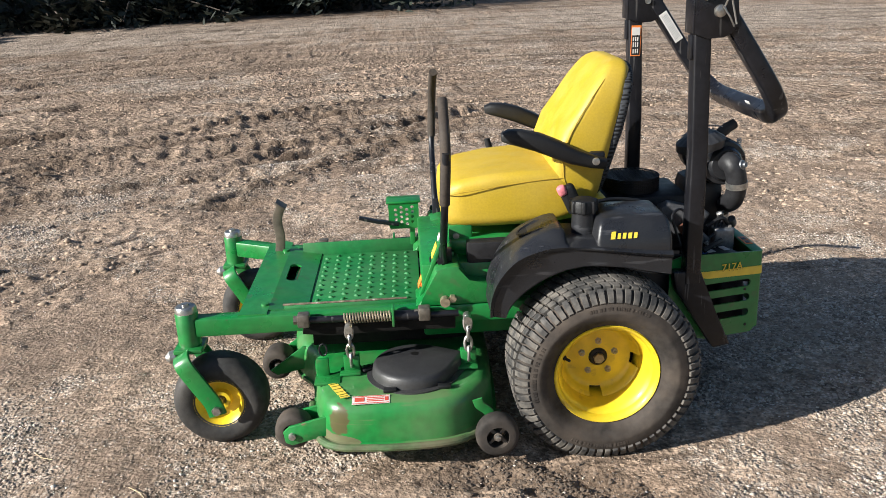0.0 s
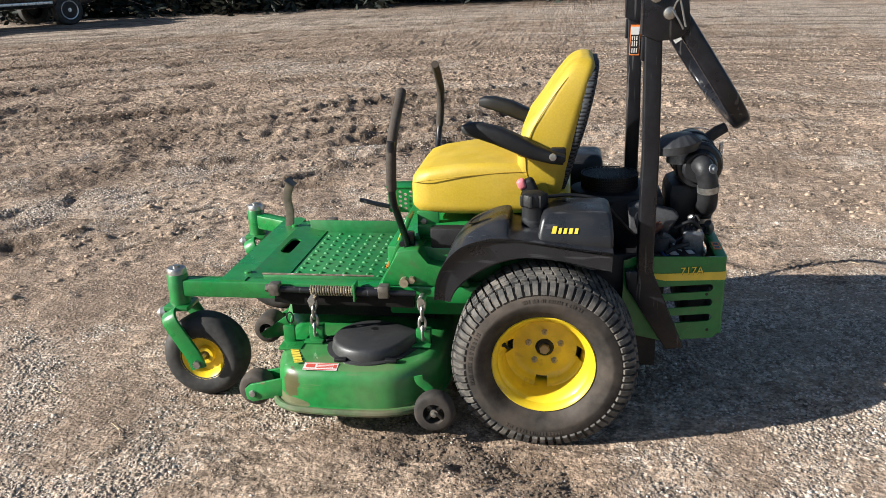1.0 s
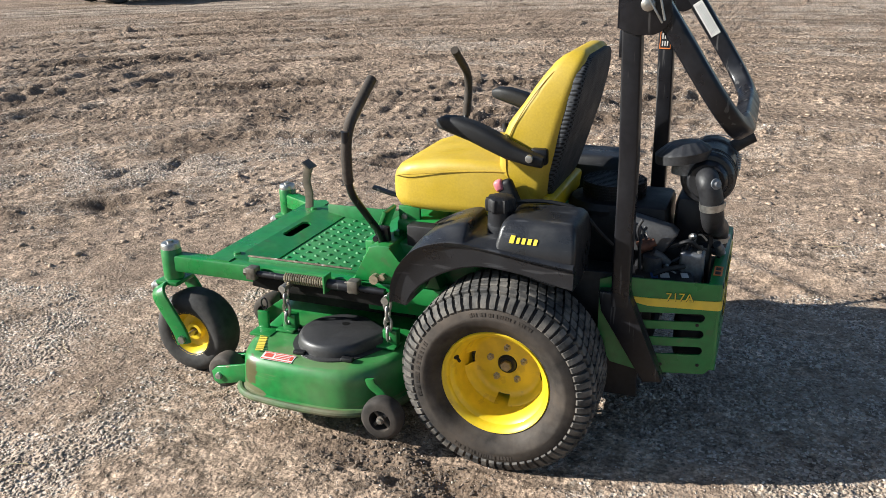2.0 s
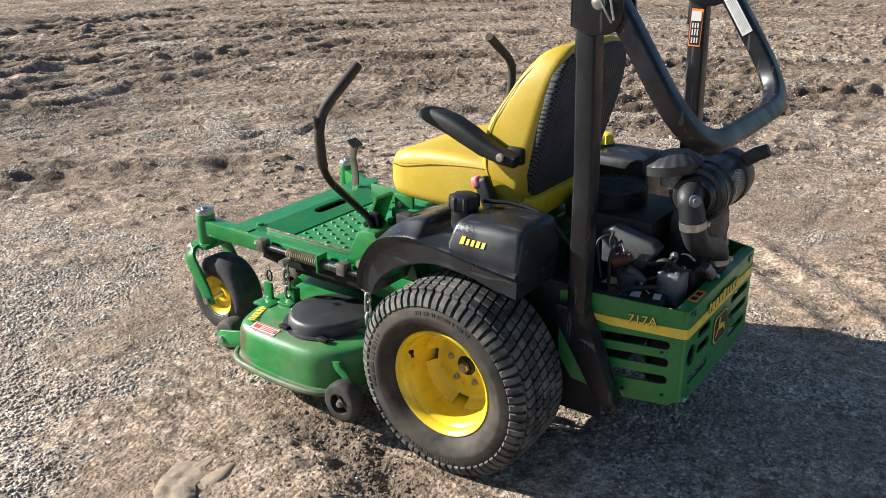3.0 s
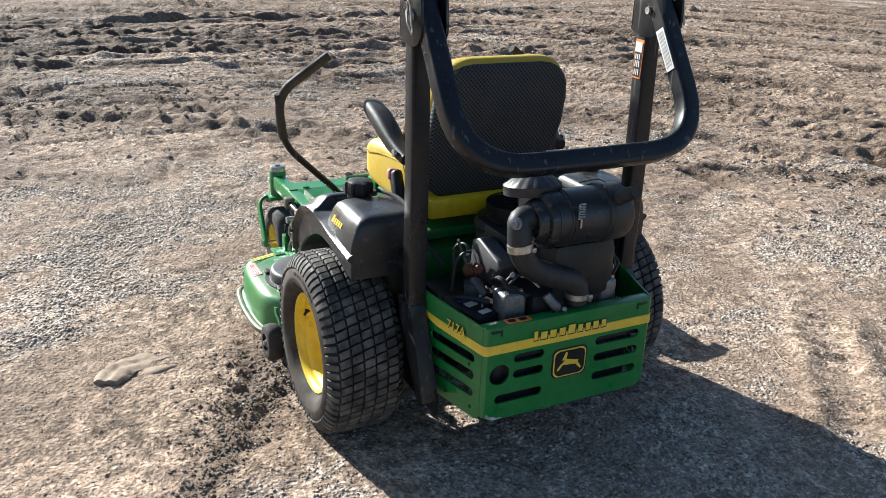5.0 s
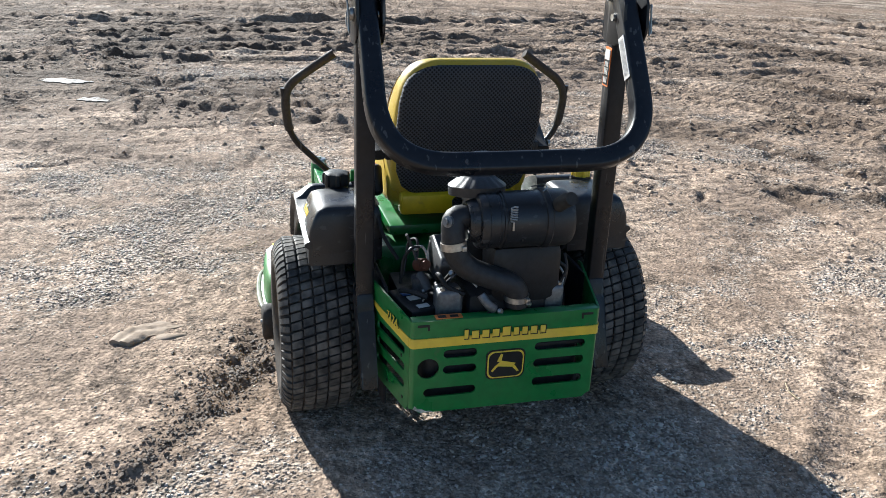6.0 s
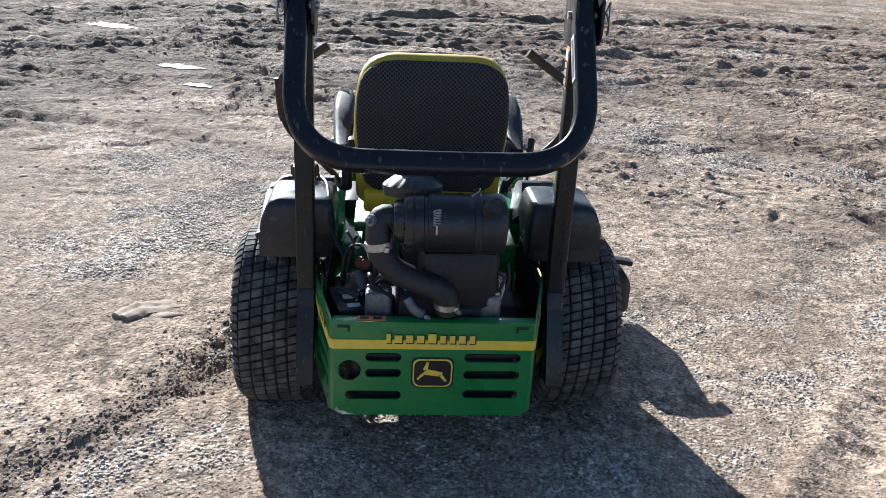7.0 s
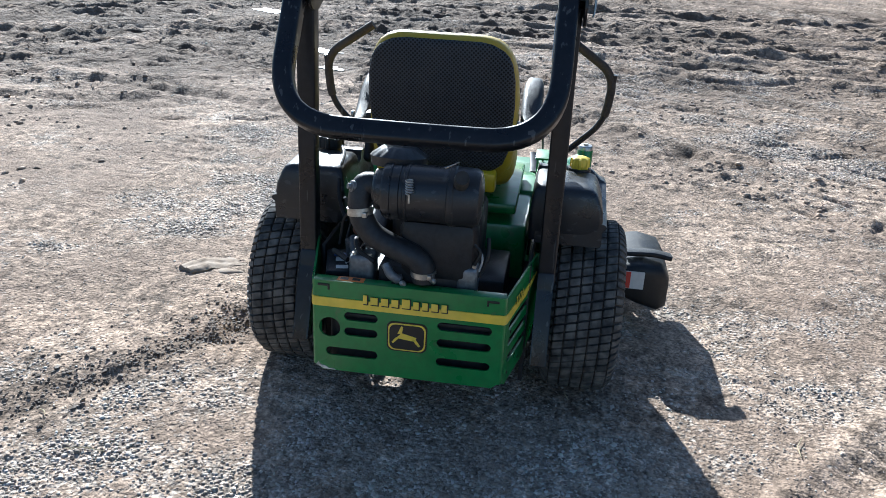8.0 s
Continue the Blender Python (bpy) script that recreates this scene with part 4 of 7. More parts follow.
    for i in range(rows):
        for j in range(-3, 4):
            a0 = (i + slope * j) * pitch + rng.uniform(-0.03, 0.03) * pitch
            edge = abs(j) == 3
            if edge:
                cross = [(math.copysign(u, j), r) for u, r in ((0.0935, 0.2725), (0.104, 0.2665), (0.112, 0.256), (0.1165, 0.2435))]
            else:
                mid = j * lane
                r0 = 0.2772 - 0.0004 * (j * j)
                cross = [(mid - 0.0158, r0 - 0.0022), (mid - 0.012, r0), (mid + 0.012, r0), (mid + 0.0158, r0 - 0.0022)]
            half = (0.385 if not edge else 0.31) * pitch
            tops, bots = [], []
            for side in (-1, 1):
                for q, (u, r) in enumerate(cross):
                    lean = 0.0 if edge else slope * pitch * (u - j * lane) / lane * 0.9
                    a = a0 + lean + side * half * (0.84 if q in (0, len(cross) - 1) and not edge else 1.0)
                    b0 = a0 + lean + side * half * 1.1
                    lift = 0.0115 if not edge else 0.0072 - 0.002 * q
                    tops.append(bm.verts.new((wx + (r + lift) * math.cos(a), yc + u + (math.copysign(0.0012 * q, u) if edge else 0), UP + (r + lift) * math.sin(a))))
                    bots.append(bm.verts.new((wx + (r - 0.006) * math.cos(b0), yc + u * 0.99, UP + (r - 0.006) * math.sin(b0))))
            k = len(cross)
            for q in range(k - 1):
                bm.faces.new((tops[q], tops[q + 1], tops[k + q + 1], tops[k + q]))
                bm.faces.new((tops[q], tops[q + 1], bots[q + 1], bots[q]))
                bm.faces.new((tops[k + q], tops[k + q + 1], bots[k + q + 1], bots[k + q]))
            bm.faces.new((tops[0], tops[k], bots[k], bots[0]))
            bm.faces.new((tops[k - 1], tops[2 * k - 1], bots[2 * k - 1], bots[k - 1]))
    tread = part("tread", bm, TREAD, w, "worn slanted rows of rubber turf tread blocks", sharp=20)
    tagged(tread, kind="stuff")
    # raised band of unreadable moulded marks on the sidewall
    rng = random.Random(7)
    for base in (60, 150, 240):
        bm = bmesh.new()
        a = base
        while a < base + 46:
            d = rng.choice((1.0, 1.4, 1.8))
            lo, hi = [], []
            for r in (0.2195, 0.2305):
                for s in (a, a + d):
                    ca, sa = math.cos(radians(s)), math.sin(radians(s))
                    lo.append(bm.verts.new((wx + r * ca, yc + out * 0.117, UP + r * sa)))
                    hi.append(bm.verts.new((wx + r * ca, yc + out * 0.1204, UP + r * sa)))
            for f in ((0, 1, 3, 2),):
                bm.faces.new([hi[k] for k in f])
            for p, q in ((0, 1), (1, 3), (3, 2), (2, 0)):
                bm.faces.new((lo[p], lo[q], hi[q], hi[p]))
            a += d + rng.choice((0.6, 0.7, 2.2))
        part("sidewall_marking", bm, SIDEWALL, w)
    return w


rear_wheel(-0.475, -1)
rear_wheel(0.495, 1)


def caster(yc, turn):
    """A front caster: post, fork, small tyre and yellow rim; the wheel trails behind the post."""
    px, wx, r = -1.30, -1.222, 0.152
    bm = bmesh.new()
    lathe(bm, [(0.0, 0.335), (0.036, 0.335), (0.036, 0.45), (0.033, 0.455), (0.0, 0.455)], (px, yc, 0), "z", 28)
    c = part("caster", bm, GREEN, MOWER, "front caster wheel on a green fork")
    bm = bmesh.new()
    lathe(bm, [(0.0, 0.452), (0.034, 0.452), (0.034, 0.468), (0.03, 0.474), (0.012, 0.476), (0.012, 0.482), (0.0, 0.482)], (px, yc, 0), "z", 20)
    part("post_cap", bm, STEEL, c, "grey metal post cap")
    bm = bmesh.new()
    sect = [(u, v) for u, v in rounded(0.058, 0.014, 0.005, 2)]
    path = [(wx, yc - 0.088, 0.13), (wx - 0.01, yc - 0.088, 0.17), (px - 0.02, yc - 0.088, 0.325), (px - 0.02, yc + 0.088, 0.325), (wx - 0.01, yc + 0.088, 0.17), (wx, yc + 0.088, 0.13)]
    tube(bm, path, sect, fillet=0.045, up=(0, 1, 0))
    box(bm, (px, yc, 0.335), (0.09, 0.1, 0.016), bev=0.004)
    part("fork", bm, GREEN, c)
    bm = bmesh.new()
    lathe(bm, [(0.0, 0.0), (0.022, 0.0), (0.02, 0.018), (0.008, 0.03), (0.0, 0.031)], (px - 0.045, yc - 0.03, 0.315), (-1, -0.3, 0), 16)
    part("grease_cap", bm, STEEL, c)
    bm = bmesh.new()
    rod(bm, (wx, yc - 0.105, 0.15), (wx, yc + 0.105, 0.15), 0.009)
    lathe(bm, [(0.0, 0.0), (0.015, 0.0), (0.015, 0.012), (0.0, 0.013)], (wx, yc - 0.096, 0.15), (0, -1, 0), 6)
    lathe(bm, [(0.0, 0.0), (0.015, 0.0), (0.015, 0.012), (0.0, 0.013)], (wx, yc + 0.096, 0.15), (0, 1, 0), 6)
    part("axle", bm, STEEL, c)
    bm = bmesh.new()
    half = [(0.078, 0.05), (0.09, 0.057), (0.115, 0.062), (0.137, 0.055), (0.149, 0.036), (0.152, 0.015)]
    prof = half + [(q, -d) for q, d in half[::-1]]
    lathe(bm, prof, (wx, yc, 0.15), "y", 48, caps=False)
    part("tyre", bm, RUBBER, c, "small smooth dusty caster tyre", sharp=60)
    bm = bmesh.new()
    prof = [(0.018, 0.03), (0.03, 0.03), (0.034, 0.012), (0.06, 0.016), (0.07, 0.042), (0.083, 0.053), (0.085, 0.05), (0.074, 0.03), (0.07, 0.0),
            (0.074, -0.03), (0.085, -0.05), (0.083, -0.053), (0.07, -0.042), (0.06, -0.016), (0.034, -0.012), (0.03, -0.03), (0.018, -0.03)]
    lathe(bm, prof, (wx, yc, 0.15), "y", 40, closed=True)
    part("rim", bm, YELLOW, c, "yellow caster rim")
    return c


caster(-0.305, 0)
caster(0.495, 0)

# front frame: cross plate, rails, arms
bm = bmesh.new()
plate = [(-1.135, -0.325), (-1.045, -0.325), (-1.045, 0.40), (-1.075, 0.43), (-1.135, 0.40)]
prism(bm, plate, "z", 0.432, 0.440)
box(bm, (-1.131, 0.055, 0.403), (0.008, 0.66, 0.062), bev=0.002)
box(bm, (-0.999, 0.055, 0.395), (0.008, 0.66, 0.038), bev=0.002)
box(bm, (-1.065, 0.055, 0.374), (0.135, 0.66, 0.006), bev=0.001)
cross = part("cross_plate", bm, GREEN, MOWER, "wide green front cross plate")
bm = bmesh.new()
slot = [(u - 1.005, v + 0.07) for u, v in rounded(0.040, 0.17, 0.02, 4)]
holed_plate(bm, [(-1.045, -0.29), (-0.925, -0.29), (-0.925, 0.305), (-1.045, 0.36)], [slot], "z", 0.432, 0.008)
for v in bm.verts:
    v.co.z -= 0.17 * (v.co.x + 1.045)
part("sloping_plate", bm, GREEN, cross, "sloping green plate with a long slot")
for y in (-0.25, 0.30):
    bm = bmesh.new()
    lathe(bm, [(0.0, 0.0), (0.014, 0.0), (0.013, 0.006), (0.0, 0.009)], (-1.06, y, 0.44), "z", 14)
    part("bolt", bm, GREEN, cross)
rect = rounded(0.055, 0.062, 0.008, 2)
bm = bmesh.new()
tube(bm, [(-1.27, -0.305, 0.405), (-0.20, -0.305, 0.405)], rect)
rail_l = part("side_rail", bm, GREEN, MOWER, "green square tube side rail")
bm = bmesh.new()
tube(bm, [(-1.27, 0.48, 0.405), (-1.10, 0.39, 0.405), (-0.98, 0.345, 0.405), (-0.20, 0.335, 0.405)], rect, fillet=0.05)
part("side_rail", bm, GREEN, MOWER, "green square tube side rail with a flared front arm")

# foot pan with pressed cleats
bm = bmesh.new()
box(bm, (-0.745, 0.02, 0.412), (0.38, 0.56, 0.008), bev=0.002)
pan = part("foot_pan", bm, PAN_GREEN, MOWER, "green steel foot pan with raised grip cleats")
for y, z, tall in ((0.305, 0.437, 0.056), (-0.275, 0.433, 0.02)):
    bm = bmesh.new()
    box(bm, (-0.775, y, z), (0.44, 0.008, tall), bev=0.002)
    part("pan_wall", bm, PAN_GREEN, pan)
bm = bmesh.new()
lathe(bm, [(0.0, 0.0065), (0.005, 0.006), (0.009, 0.003), (0.011, 0.0)], (0, 0, 0), "z", 10)
for v in bm.verts:
    v.co.y *= 0.62
cleat_mesh = None
for i in range(8):
    for j in range(11):
        x, y = -0.900 + i * 0.043, -0.225 + j * 0.047 + 0.0235 * (i % 2)
        if y > 0.275:
            continue
        if cleat_mesh is None:
            ob = part("cleat", bm, PAN_GREEN, pan)
            cleat_mesh = ob.data
        else:
            ob = new("cleat", cleat_mesh)
            ob.parent = pan
        ob.matrix_basis = pose(x, y, 0.416, 0, 0, 30 if (i + j) % 2 else -30)
bm = bmesh.new()
box(bm, (-0.80, -0.272, 0.4455), (0.40, 0.010, 0.004), bev=0.001)
part("wear_strip", bm, pbr("peeling_strip", (0.17, 0.13, 0.09), 0.7, vary=0.4, wear=0.9, wear_col=(0.5, 0.45, 0.4), wear_scale=30), pan, "peeling tape strip along the pan edge")

# chassis, seat platform and consoles
bm = bmesh.new()
box(bm, (-0.25, 0.01, 0.43), (0.6, 0.56, 0.25), bev=0.01)
box(bm, (-0.21, 0.01, 0.60), (0.48, 0.48, 0.035), bev=0.008)
part("chassis", bm, GREEN, MOWER, "green steel chassis under the seat")
# plates reach lower than the real frame, to block sunlight under the chassis
for y in (-0.30, 0.318):
    bm = bmesh.new()
    box(bm, (0.15, y, 0.355), (0.40, 0.012, 0.39), bev=0.003)
    part("frame_plate", bm, ENGINE, MOWER, "dark steel frame plate beside the engine, extended down to block sunlight")
bm = bmesh.new()
prism(bm, [(-0.575, 0.437), (-0.545, 0.46), (-0.505, 0.555), (-0.47, 0.565), (-0.43, 0.565), (-0.405, 0.512), (-0.28, 0.492), (-0.26, 0.437)], "y", -0.335, -0.185, bev=0.006)
con_l = part("console", bm, GREEN, MOWER, "green side console with levers")
bm = bmesh.new()
prism(bm, [(-0.575, 0.437), (-0.545, 0.46), (-0.505, 0.555), (-0.47, 0.565), (-0.28, 0.565), (-0.26, 0.5), (-0.26, 0.437)], "y", 0.215, 0.355, bev=0.006)
con_r = part("console", bm, GREEN, MOWER, "green side console with levers")
bm = bmesh.new()
holes = [[(-0.63 + 0.021 * i + u, 0.525 + 0.019 * j + 0.0095 * (i % 2) + v) for u, v in ringed(0.0065, 10)] for i in range(4) for j in range(4)]
holed_plate(bm, [(u - 0.60, v + 0.56) for u, v in rounded(0.115, 0.105, 0.01, 2)], holes, "y", 0.29, 0.006)
box(bm, (-0.60, 0.33, 0.612), (0.13, 0.09, 0.008), bev=0.002)
box(bm, (-0.57, 0.32, 0.50), (0.02, 0.05, 0.12), bev=0.003)
part("perforated_bracket", bm, GREEN, MOWER, "green perforated height-lever bracket")
bm = bmesh.new()
tube(bm, [(-0.62, 0.28, 0.53), (-0.70, 0.275, 0.545), (-0.77, 0.27, 0.565)], rounded(0.03, 0.012, 0.004, 2))
part("height_pedal", bm, STEEL_BLACK, MOWER, "black deck-lift pedal arm")
bm = bmesh.new()
tube(bm, [(-1.085, 0.305, 0.436), (-1.075, 0.30, 0.50), (-1.085, 0.295, 0.57), (-1.06, 0.29, 0.625)], rounded(0.008, 0.036, 0.003, 2), fillet=0.03, up=(1, 0, 0))
box(bm, (-1.06, 0.285, 0.63), (0.045, 0.06, 0.008), (0, 35, 0), bev=0.002)
part("brake_pedal", bm, pbr("bare_brown_steel", (0.07, 0.06, 0.05), 0.55, metal=0.3, vary=0.3, dust=0.5), MOWER, "tall worn steel brake pedal")
bm = bmesh.new()
box(bm, (-0.553, -0.225, 0.487), (0.004, 0.05, 0.045), (0, 22, 0), bev=0.001)
part("warning_label", bm, DECAL_ORANGE, con_l, "yellow and orange warning label")
bm = bmesh.new()
box(bm, (-0.548, -0.228, 0.50), (0.004, 0.03, 0.016), (0, 22, 0), bev=0.001)
part("label_panel", bm, DECAL_YELLOW, con_l)
bm = bmesh.new()
rod(bm, (-0.48, -0.335, 0.455), (-0.48, -0.36, 0.455), 0.016, 10)
rod(bm, (-0.455, -0.335, 0.462), (-0.455, -0.352, 0.462), 0.012, 6)
part("bolt", bm, GOLD, con_l, "zinc bolt heads")




def lift_rod(side, y):
    """The deck-lift rod with its compression spring and two square nuts, outside a rail."""
    bm = bmesh.new()
    rod(bm, (-0.94, y, 0.425), (-0.44, y, 0.42), 0.011)
    rod(bm, (-0.65, y, 0.423), (-0.56, y, 0.422), 0.017)
    base = part("lift_rod", bm, STEEL_BLACK, MOWER, "black deck-lift rod with spring")
    bm = bmesh.new()
    turns, pts = 17, []
    for i in range(turns * 8 + 1):
        a = i * math.pi / 4
        pts.append((-0.80 + 0.15 * i / (turns * 8), y + 0.0155 * math.cos(a), 0.4235 + 0.0155 * math.sin(a)))
    tube(bm, pts, ringed(0.0034, 6))
    part("spring", bm, GOLD, base, "tan coil spring")
    for x in (-0.925, -0.547):
        bm = bmesh.new()
        box(bm, (x, y, 0.427), (0.038, 0.04, 0.044), bev=0.006)
        rod(bm, (x - 0.032, y, 0.427), (x - 0.02, y, 0.427), 0.014, 6)
        part("square_nut", bm, NUT, base)
    bm = bmesh.new()
    box(bm, (-0.645, y, 0.425), (0.008, 0.05, 0.06), bev=0.002)
    part("spring_stop", bm, GREEN, base)
    return base


lift_rod(-1, -0.362)
lift_rod(1, 0.395)


def lever(side, y0):
    """A steering lever: bent black tube on the console with a worn grip."""
    s = side
    pts = [(-0.47, y0, 0.53), (-0.478, y0 + s * 0.02, 0.60), (-0.476, y0 + s * 0.215, 0.79), (-0.466, y0 + s * 0.232, 0.965), (-0.462, y0 + s * 0.055, 1.085)]
    bm = bmesh.new()
    tube(bm, pts[:4], ringed(0.0115, 12), fillet=0.065)
    lv = part("steering_lever", bm, STEEL_BLACK, MOWER, "bent black steering lever with a worn foam grip")
    path = filleted(pts, 0.065)
    bm = bmesh.new()
    cut = [p for p in path if p.z > 0.80]
    tube(bm, cut, ringed(0.0155, 14))
    part("grip", bm, GRIP, lv, "scuffed dark foam grip")
    bm = bmesh.new()
    box(bm, (-0.47, y0 - s * 0.005, 0.565), (0.04, 0.02, 0.10), (s * -12, 0, 0), bev=0.004)
    rod(bm, (-0.49, y0 + s * 0.012, 0.575), (-0.49, y0 + s * 0.026, 0.575), 0.01, 6)
    part("lever_bracket", bm, STEEL_BLACK, lv)


lever(-1, -0.285)
lever(1, 0.308)

# inner seat bracket, dark gap behind it, control panel and a short lever
bm = bmesh.new()
box(bm, (-0.415, -0.20, 0.61), (0.075, 0.012, 0.10), bev=0.004)
box(bm, (-0.45, -0.215, 0.57), (0.02, 0.04, 0.02), bev=0.003)
ib = part("seat_bracket", bm, GREEN, MOWER, "green seat hinge bracket")
bm = bmesh.new()
lathe(bm, [(0.0, 0.0), (0.011, 0.0), (0.01, 0.008), (0.0, 0.01)], (-0.43, -0.206, 0.625), (0, -1, 0), 10)
part("bolt", bm, STEEL, ib)
bm = bmesh.new()
prism(bm, [(-0.566, 0.435), (-0.555, 0.432), (-0.462, 0.655), (-0.474, 0.66)], "y", -0.28, -0.195, bev=0.002)
cp = part("control_panel", bm, GREEN, MOWER, "slanted green control panel with small labels")
for k, (d, w, h, mat) in enumerate(((0.06, 0.05, 0.04, DECAL_ORANGE), (0.115, 0.045, 0.035, DECAL_BLACK), (0.165, 0.05, 0.045, DECAL_YELLOW), (0.21, 0.04, 0.02, DECAL_WHITE))):
    bm = bmesh.new()
    box(bm, (-0.5675 + d * 0.386 - 0.0005, -0.237 + 0.008 * (k % 2), 0.4385 + d * 0.922), (0.003, w, h), (0, 22.5, 0), bev=0.0006)
    part("panel_label", bm, mat, cp)
# added black block that stands in for the shade of the open gap
bm = bmesh.new()
box(bm, (-0.29, -0.243, 0.568), (0.22, 0.05, 0.10), bev=0.006)
part("dark_gap_block", bm, ENGINE, MOWER, "black block filling the shaded gap beside the seat base")
bm = bmesh.new()
tube(bm, [(-0.22, 0.35, 0.56), (-0.235, 0.355, 0.70), (-0.255, 0.36, 0.77)], ringed(0.006, 8), fillet=0.03)
st = part("brake_lever", bm, STEEL_BLACK, MOWER, "short black parking-brake lever")
bm = bmesh.new()
tube(bm, [(-0.243, 0.357, 0.735), (-0.258, 0.361, 0.785), (-0.268, 0.364, 0.825)], ringed(0.013, 12), scales=[0.8, 1.0, 0.9])
part("grip", bm, MATT, st)

# seat
bm = bmesh.new()
rings = []
for x, hw, zb, zt, r in ((-0.474, 0.15, 0.685, 0.752, 0.032), (-0.468, 0.190, 0.664, 0.780, 0.044), (-0.448, 0.209, 0.654, 0.800, 0.042), (-0.40, 0.219, 0.650, 0.814, 0.038), (-0.30, 0.225, 0.650, 0.828, 0.036),
                        (-0.2, 0.228, 0.652, 0.834, 0.036), (-0.1, 0.228, 0.655, 0.832, 0.038), (-0.02, 0.226, 0.664, 0.82, 0.045), (0.02, 0.21, 0.687, 0.80, 0.05)):
    ring = []
    for u, v in rounded(2 * hw, zt - zb, r, 6):
        z = (zt + zb) / 2 + v
        z -= 0.014 * max(0, 1 - (u / hw) ** 2) * (1 if v > 0 else 0)
        ring.append((x, u, z))
    rings.append(ring)
loft(bm, rings)
seat = part("seat_cushion", bm, VINYL, MOWER, "thick yellow vinyl seat cushion", sharp=80)
bm = bmesh.new()
loop = [(x, -0.2285, z) for x, z in ((-0.43, 0.770), (-0.34, 0.781), (-0.25, 0.792), (-0.17, 0.800), (-0.1, 0.804), (-0.03, 0.800))]
tube(bm, [(-0.475, -0.1, 0.745), (-0.463, -0.198, 0.757)] + loop, ringed(0.0016, 6), fillet=0.03)
part("seam", bm, SEAM, seat)
bm = bmesh.new()
rings = []
for z, xf, xr, hw, r in ((0.70, -0.035, 0.02, 0.205, 0.03), (0.74, -0.085, 0.034, 0.222, 0.035), (0.80, -0.118, 0.052, 0.23, 0.04), (0.88, -0.118, 0.076, 0.232, 0.045), (0.95, -0.09, 0.096, 0.231, 0.045),
                         (1.01, -0.045, 0.11, 0.228, 0.042), (1.06, -0.012, 0.122, 0.221, 0.04), (1.085, 0.006, 0.127, 0.214, 0.038), (1.11, 0.026, 0.132, 0.203, 0.035), (1.130, 0.042, 0.134, 0.189, 0.031), (1.145, 0.060, 0.131, 0.170, 0.026), (1.154, 0.078, 0.123, 0.146, 0.018), (1.158, 0.090, 0.115, 0.115, 0.01)):
    ring = []
    for u, v in rounded(xr - xf, 2 * hw, r, 6):
        x = (xr + xf) / 2 + u
        x += 0.018 * max(0, 1 - (v / hw) ** 2) * (1 if u < 0 else 0)
        ring.append((x, v, z))
    rings.append(ring)
loft(bm, rings)
back = part("backrest", bm, VINYL, MOWER, "yellow vinyl seat backrest", sharp=80)
bm = bmesh.new()
rings = []
for z, xr, hw in ((0.722, 0.034, 0.16), (0.75, 0.042, 0.196), (0.80, 0.056, 0.214), (0.95, 0.101, 0.225), (1.03, 0.120, 0.222), (1.08, 0.130, 0.212), (1.10, 0.133, 0.202), (1.118, 0.136, 0.186), (1.130, 0.1375, 0.168), (1.138, 0.138, 0.148), (1.143, 0.1375, 0.115)):
    rings.append([(xr - 0.013 + u, v, z) for u, v in rounded(0.042, 2 * hw, 0.018, 5)])
loft(bm, rings)
part("back_panel", bm, NETTING, back, "black netting panel on the back of the seat", sharp=70)
bm = bmesh.new()
tube(bm, [(0.100, -0.08, 1.1515), (0.096, -0.150, 1.147), (0.075, -0.185, 1.13), (0.040, -0.210, 1.095), (0.005, -0.223, 1.05), (-0.035, -0.230, 0.99), (-0.068, -0.2325, 0.93), (-0.085, -0.2325, 0.87), (-0.082, -0.2305, 0.80), (-0.055, -0.222, 0.74)], ringed(0.0016, 6), fillet=0.02)
part("seam", bm, SEAM, back)
bm = bmesh.new()
tube(bm, [(0.093, y, 1.08) for y in np.linspace(-0.165, 0.165, 9)], ringed(0.005, 6))
for v in bm.verts:
    v.co.x += 0.043 - 0.25 * v.co.y ** 2
    v.co.z += 0.02 - 0.6 * v.co.y ** 2
part("top_hem", bm, NETTING, back)
bm = bmesh.new()
box(bm, (0.036, -0.01, 0.695), (0.05, 0.38, 0.07), (0, 8, 0), bev=0.012)
part("seat_bracket", bm, YELLOW, MOWER, "yellow steel bracket under the backrest")
for s in (-1, 1):
    y = s * 0.268
    bm = bmesh.new()
    path = [(0.04, y, 0.854), (0.0, y, 0.862), (-0.06, y, 0.882), (-0.11, y, 0.906), (-0.17, y, 0.932), (-0.225, y, 0.948), (-0.262, y, 0.954), (-0.283, y, 0.952)]
    tube(bm, path, rounded(0.056, 0.046, 0.016, 4), scales=[0.72, 0.85, 1.08, 1.2, 1.22, 1.12, 0.92, 0.55])
    ar = part("armrest", bm, MATT, MOWER, "black foam armrest, folded down", sharp=60)
    bm = bmesh.new()
    lathe(bm, [(0.0, 0.0), (0.012, 0.0), (0.011, 0.008), (0.0, 0.011)], (0.005, y + s * 0.026, 0.868), (0, s, 0), 14)
    part("bolt", bm, STEEL, ar, "zinc pivot bolt")
    bm = bmesh.new()
    box(bm, (0.02, s * 0.235, 0.862), (0.05, 0.03, 0.05), bev=0.008)
    part("hinge", bm, STEEL_BLACK, ar)
bm = bmesh.new()
box(bm, (-0.064, -0.256, 0.742), (0.052, 0.034, 0.10), (0, -25, 0), bev=0.014, seg=3)
buck = part("belt_buckle", bm, MATT, MOWER, "black seat-belt buckle with red button")
bm = bmesh.new()
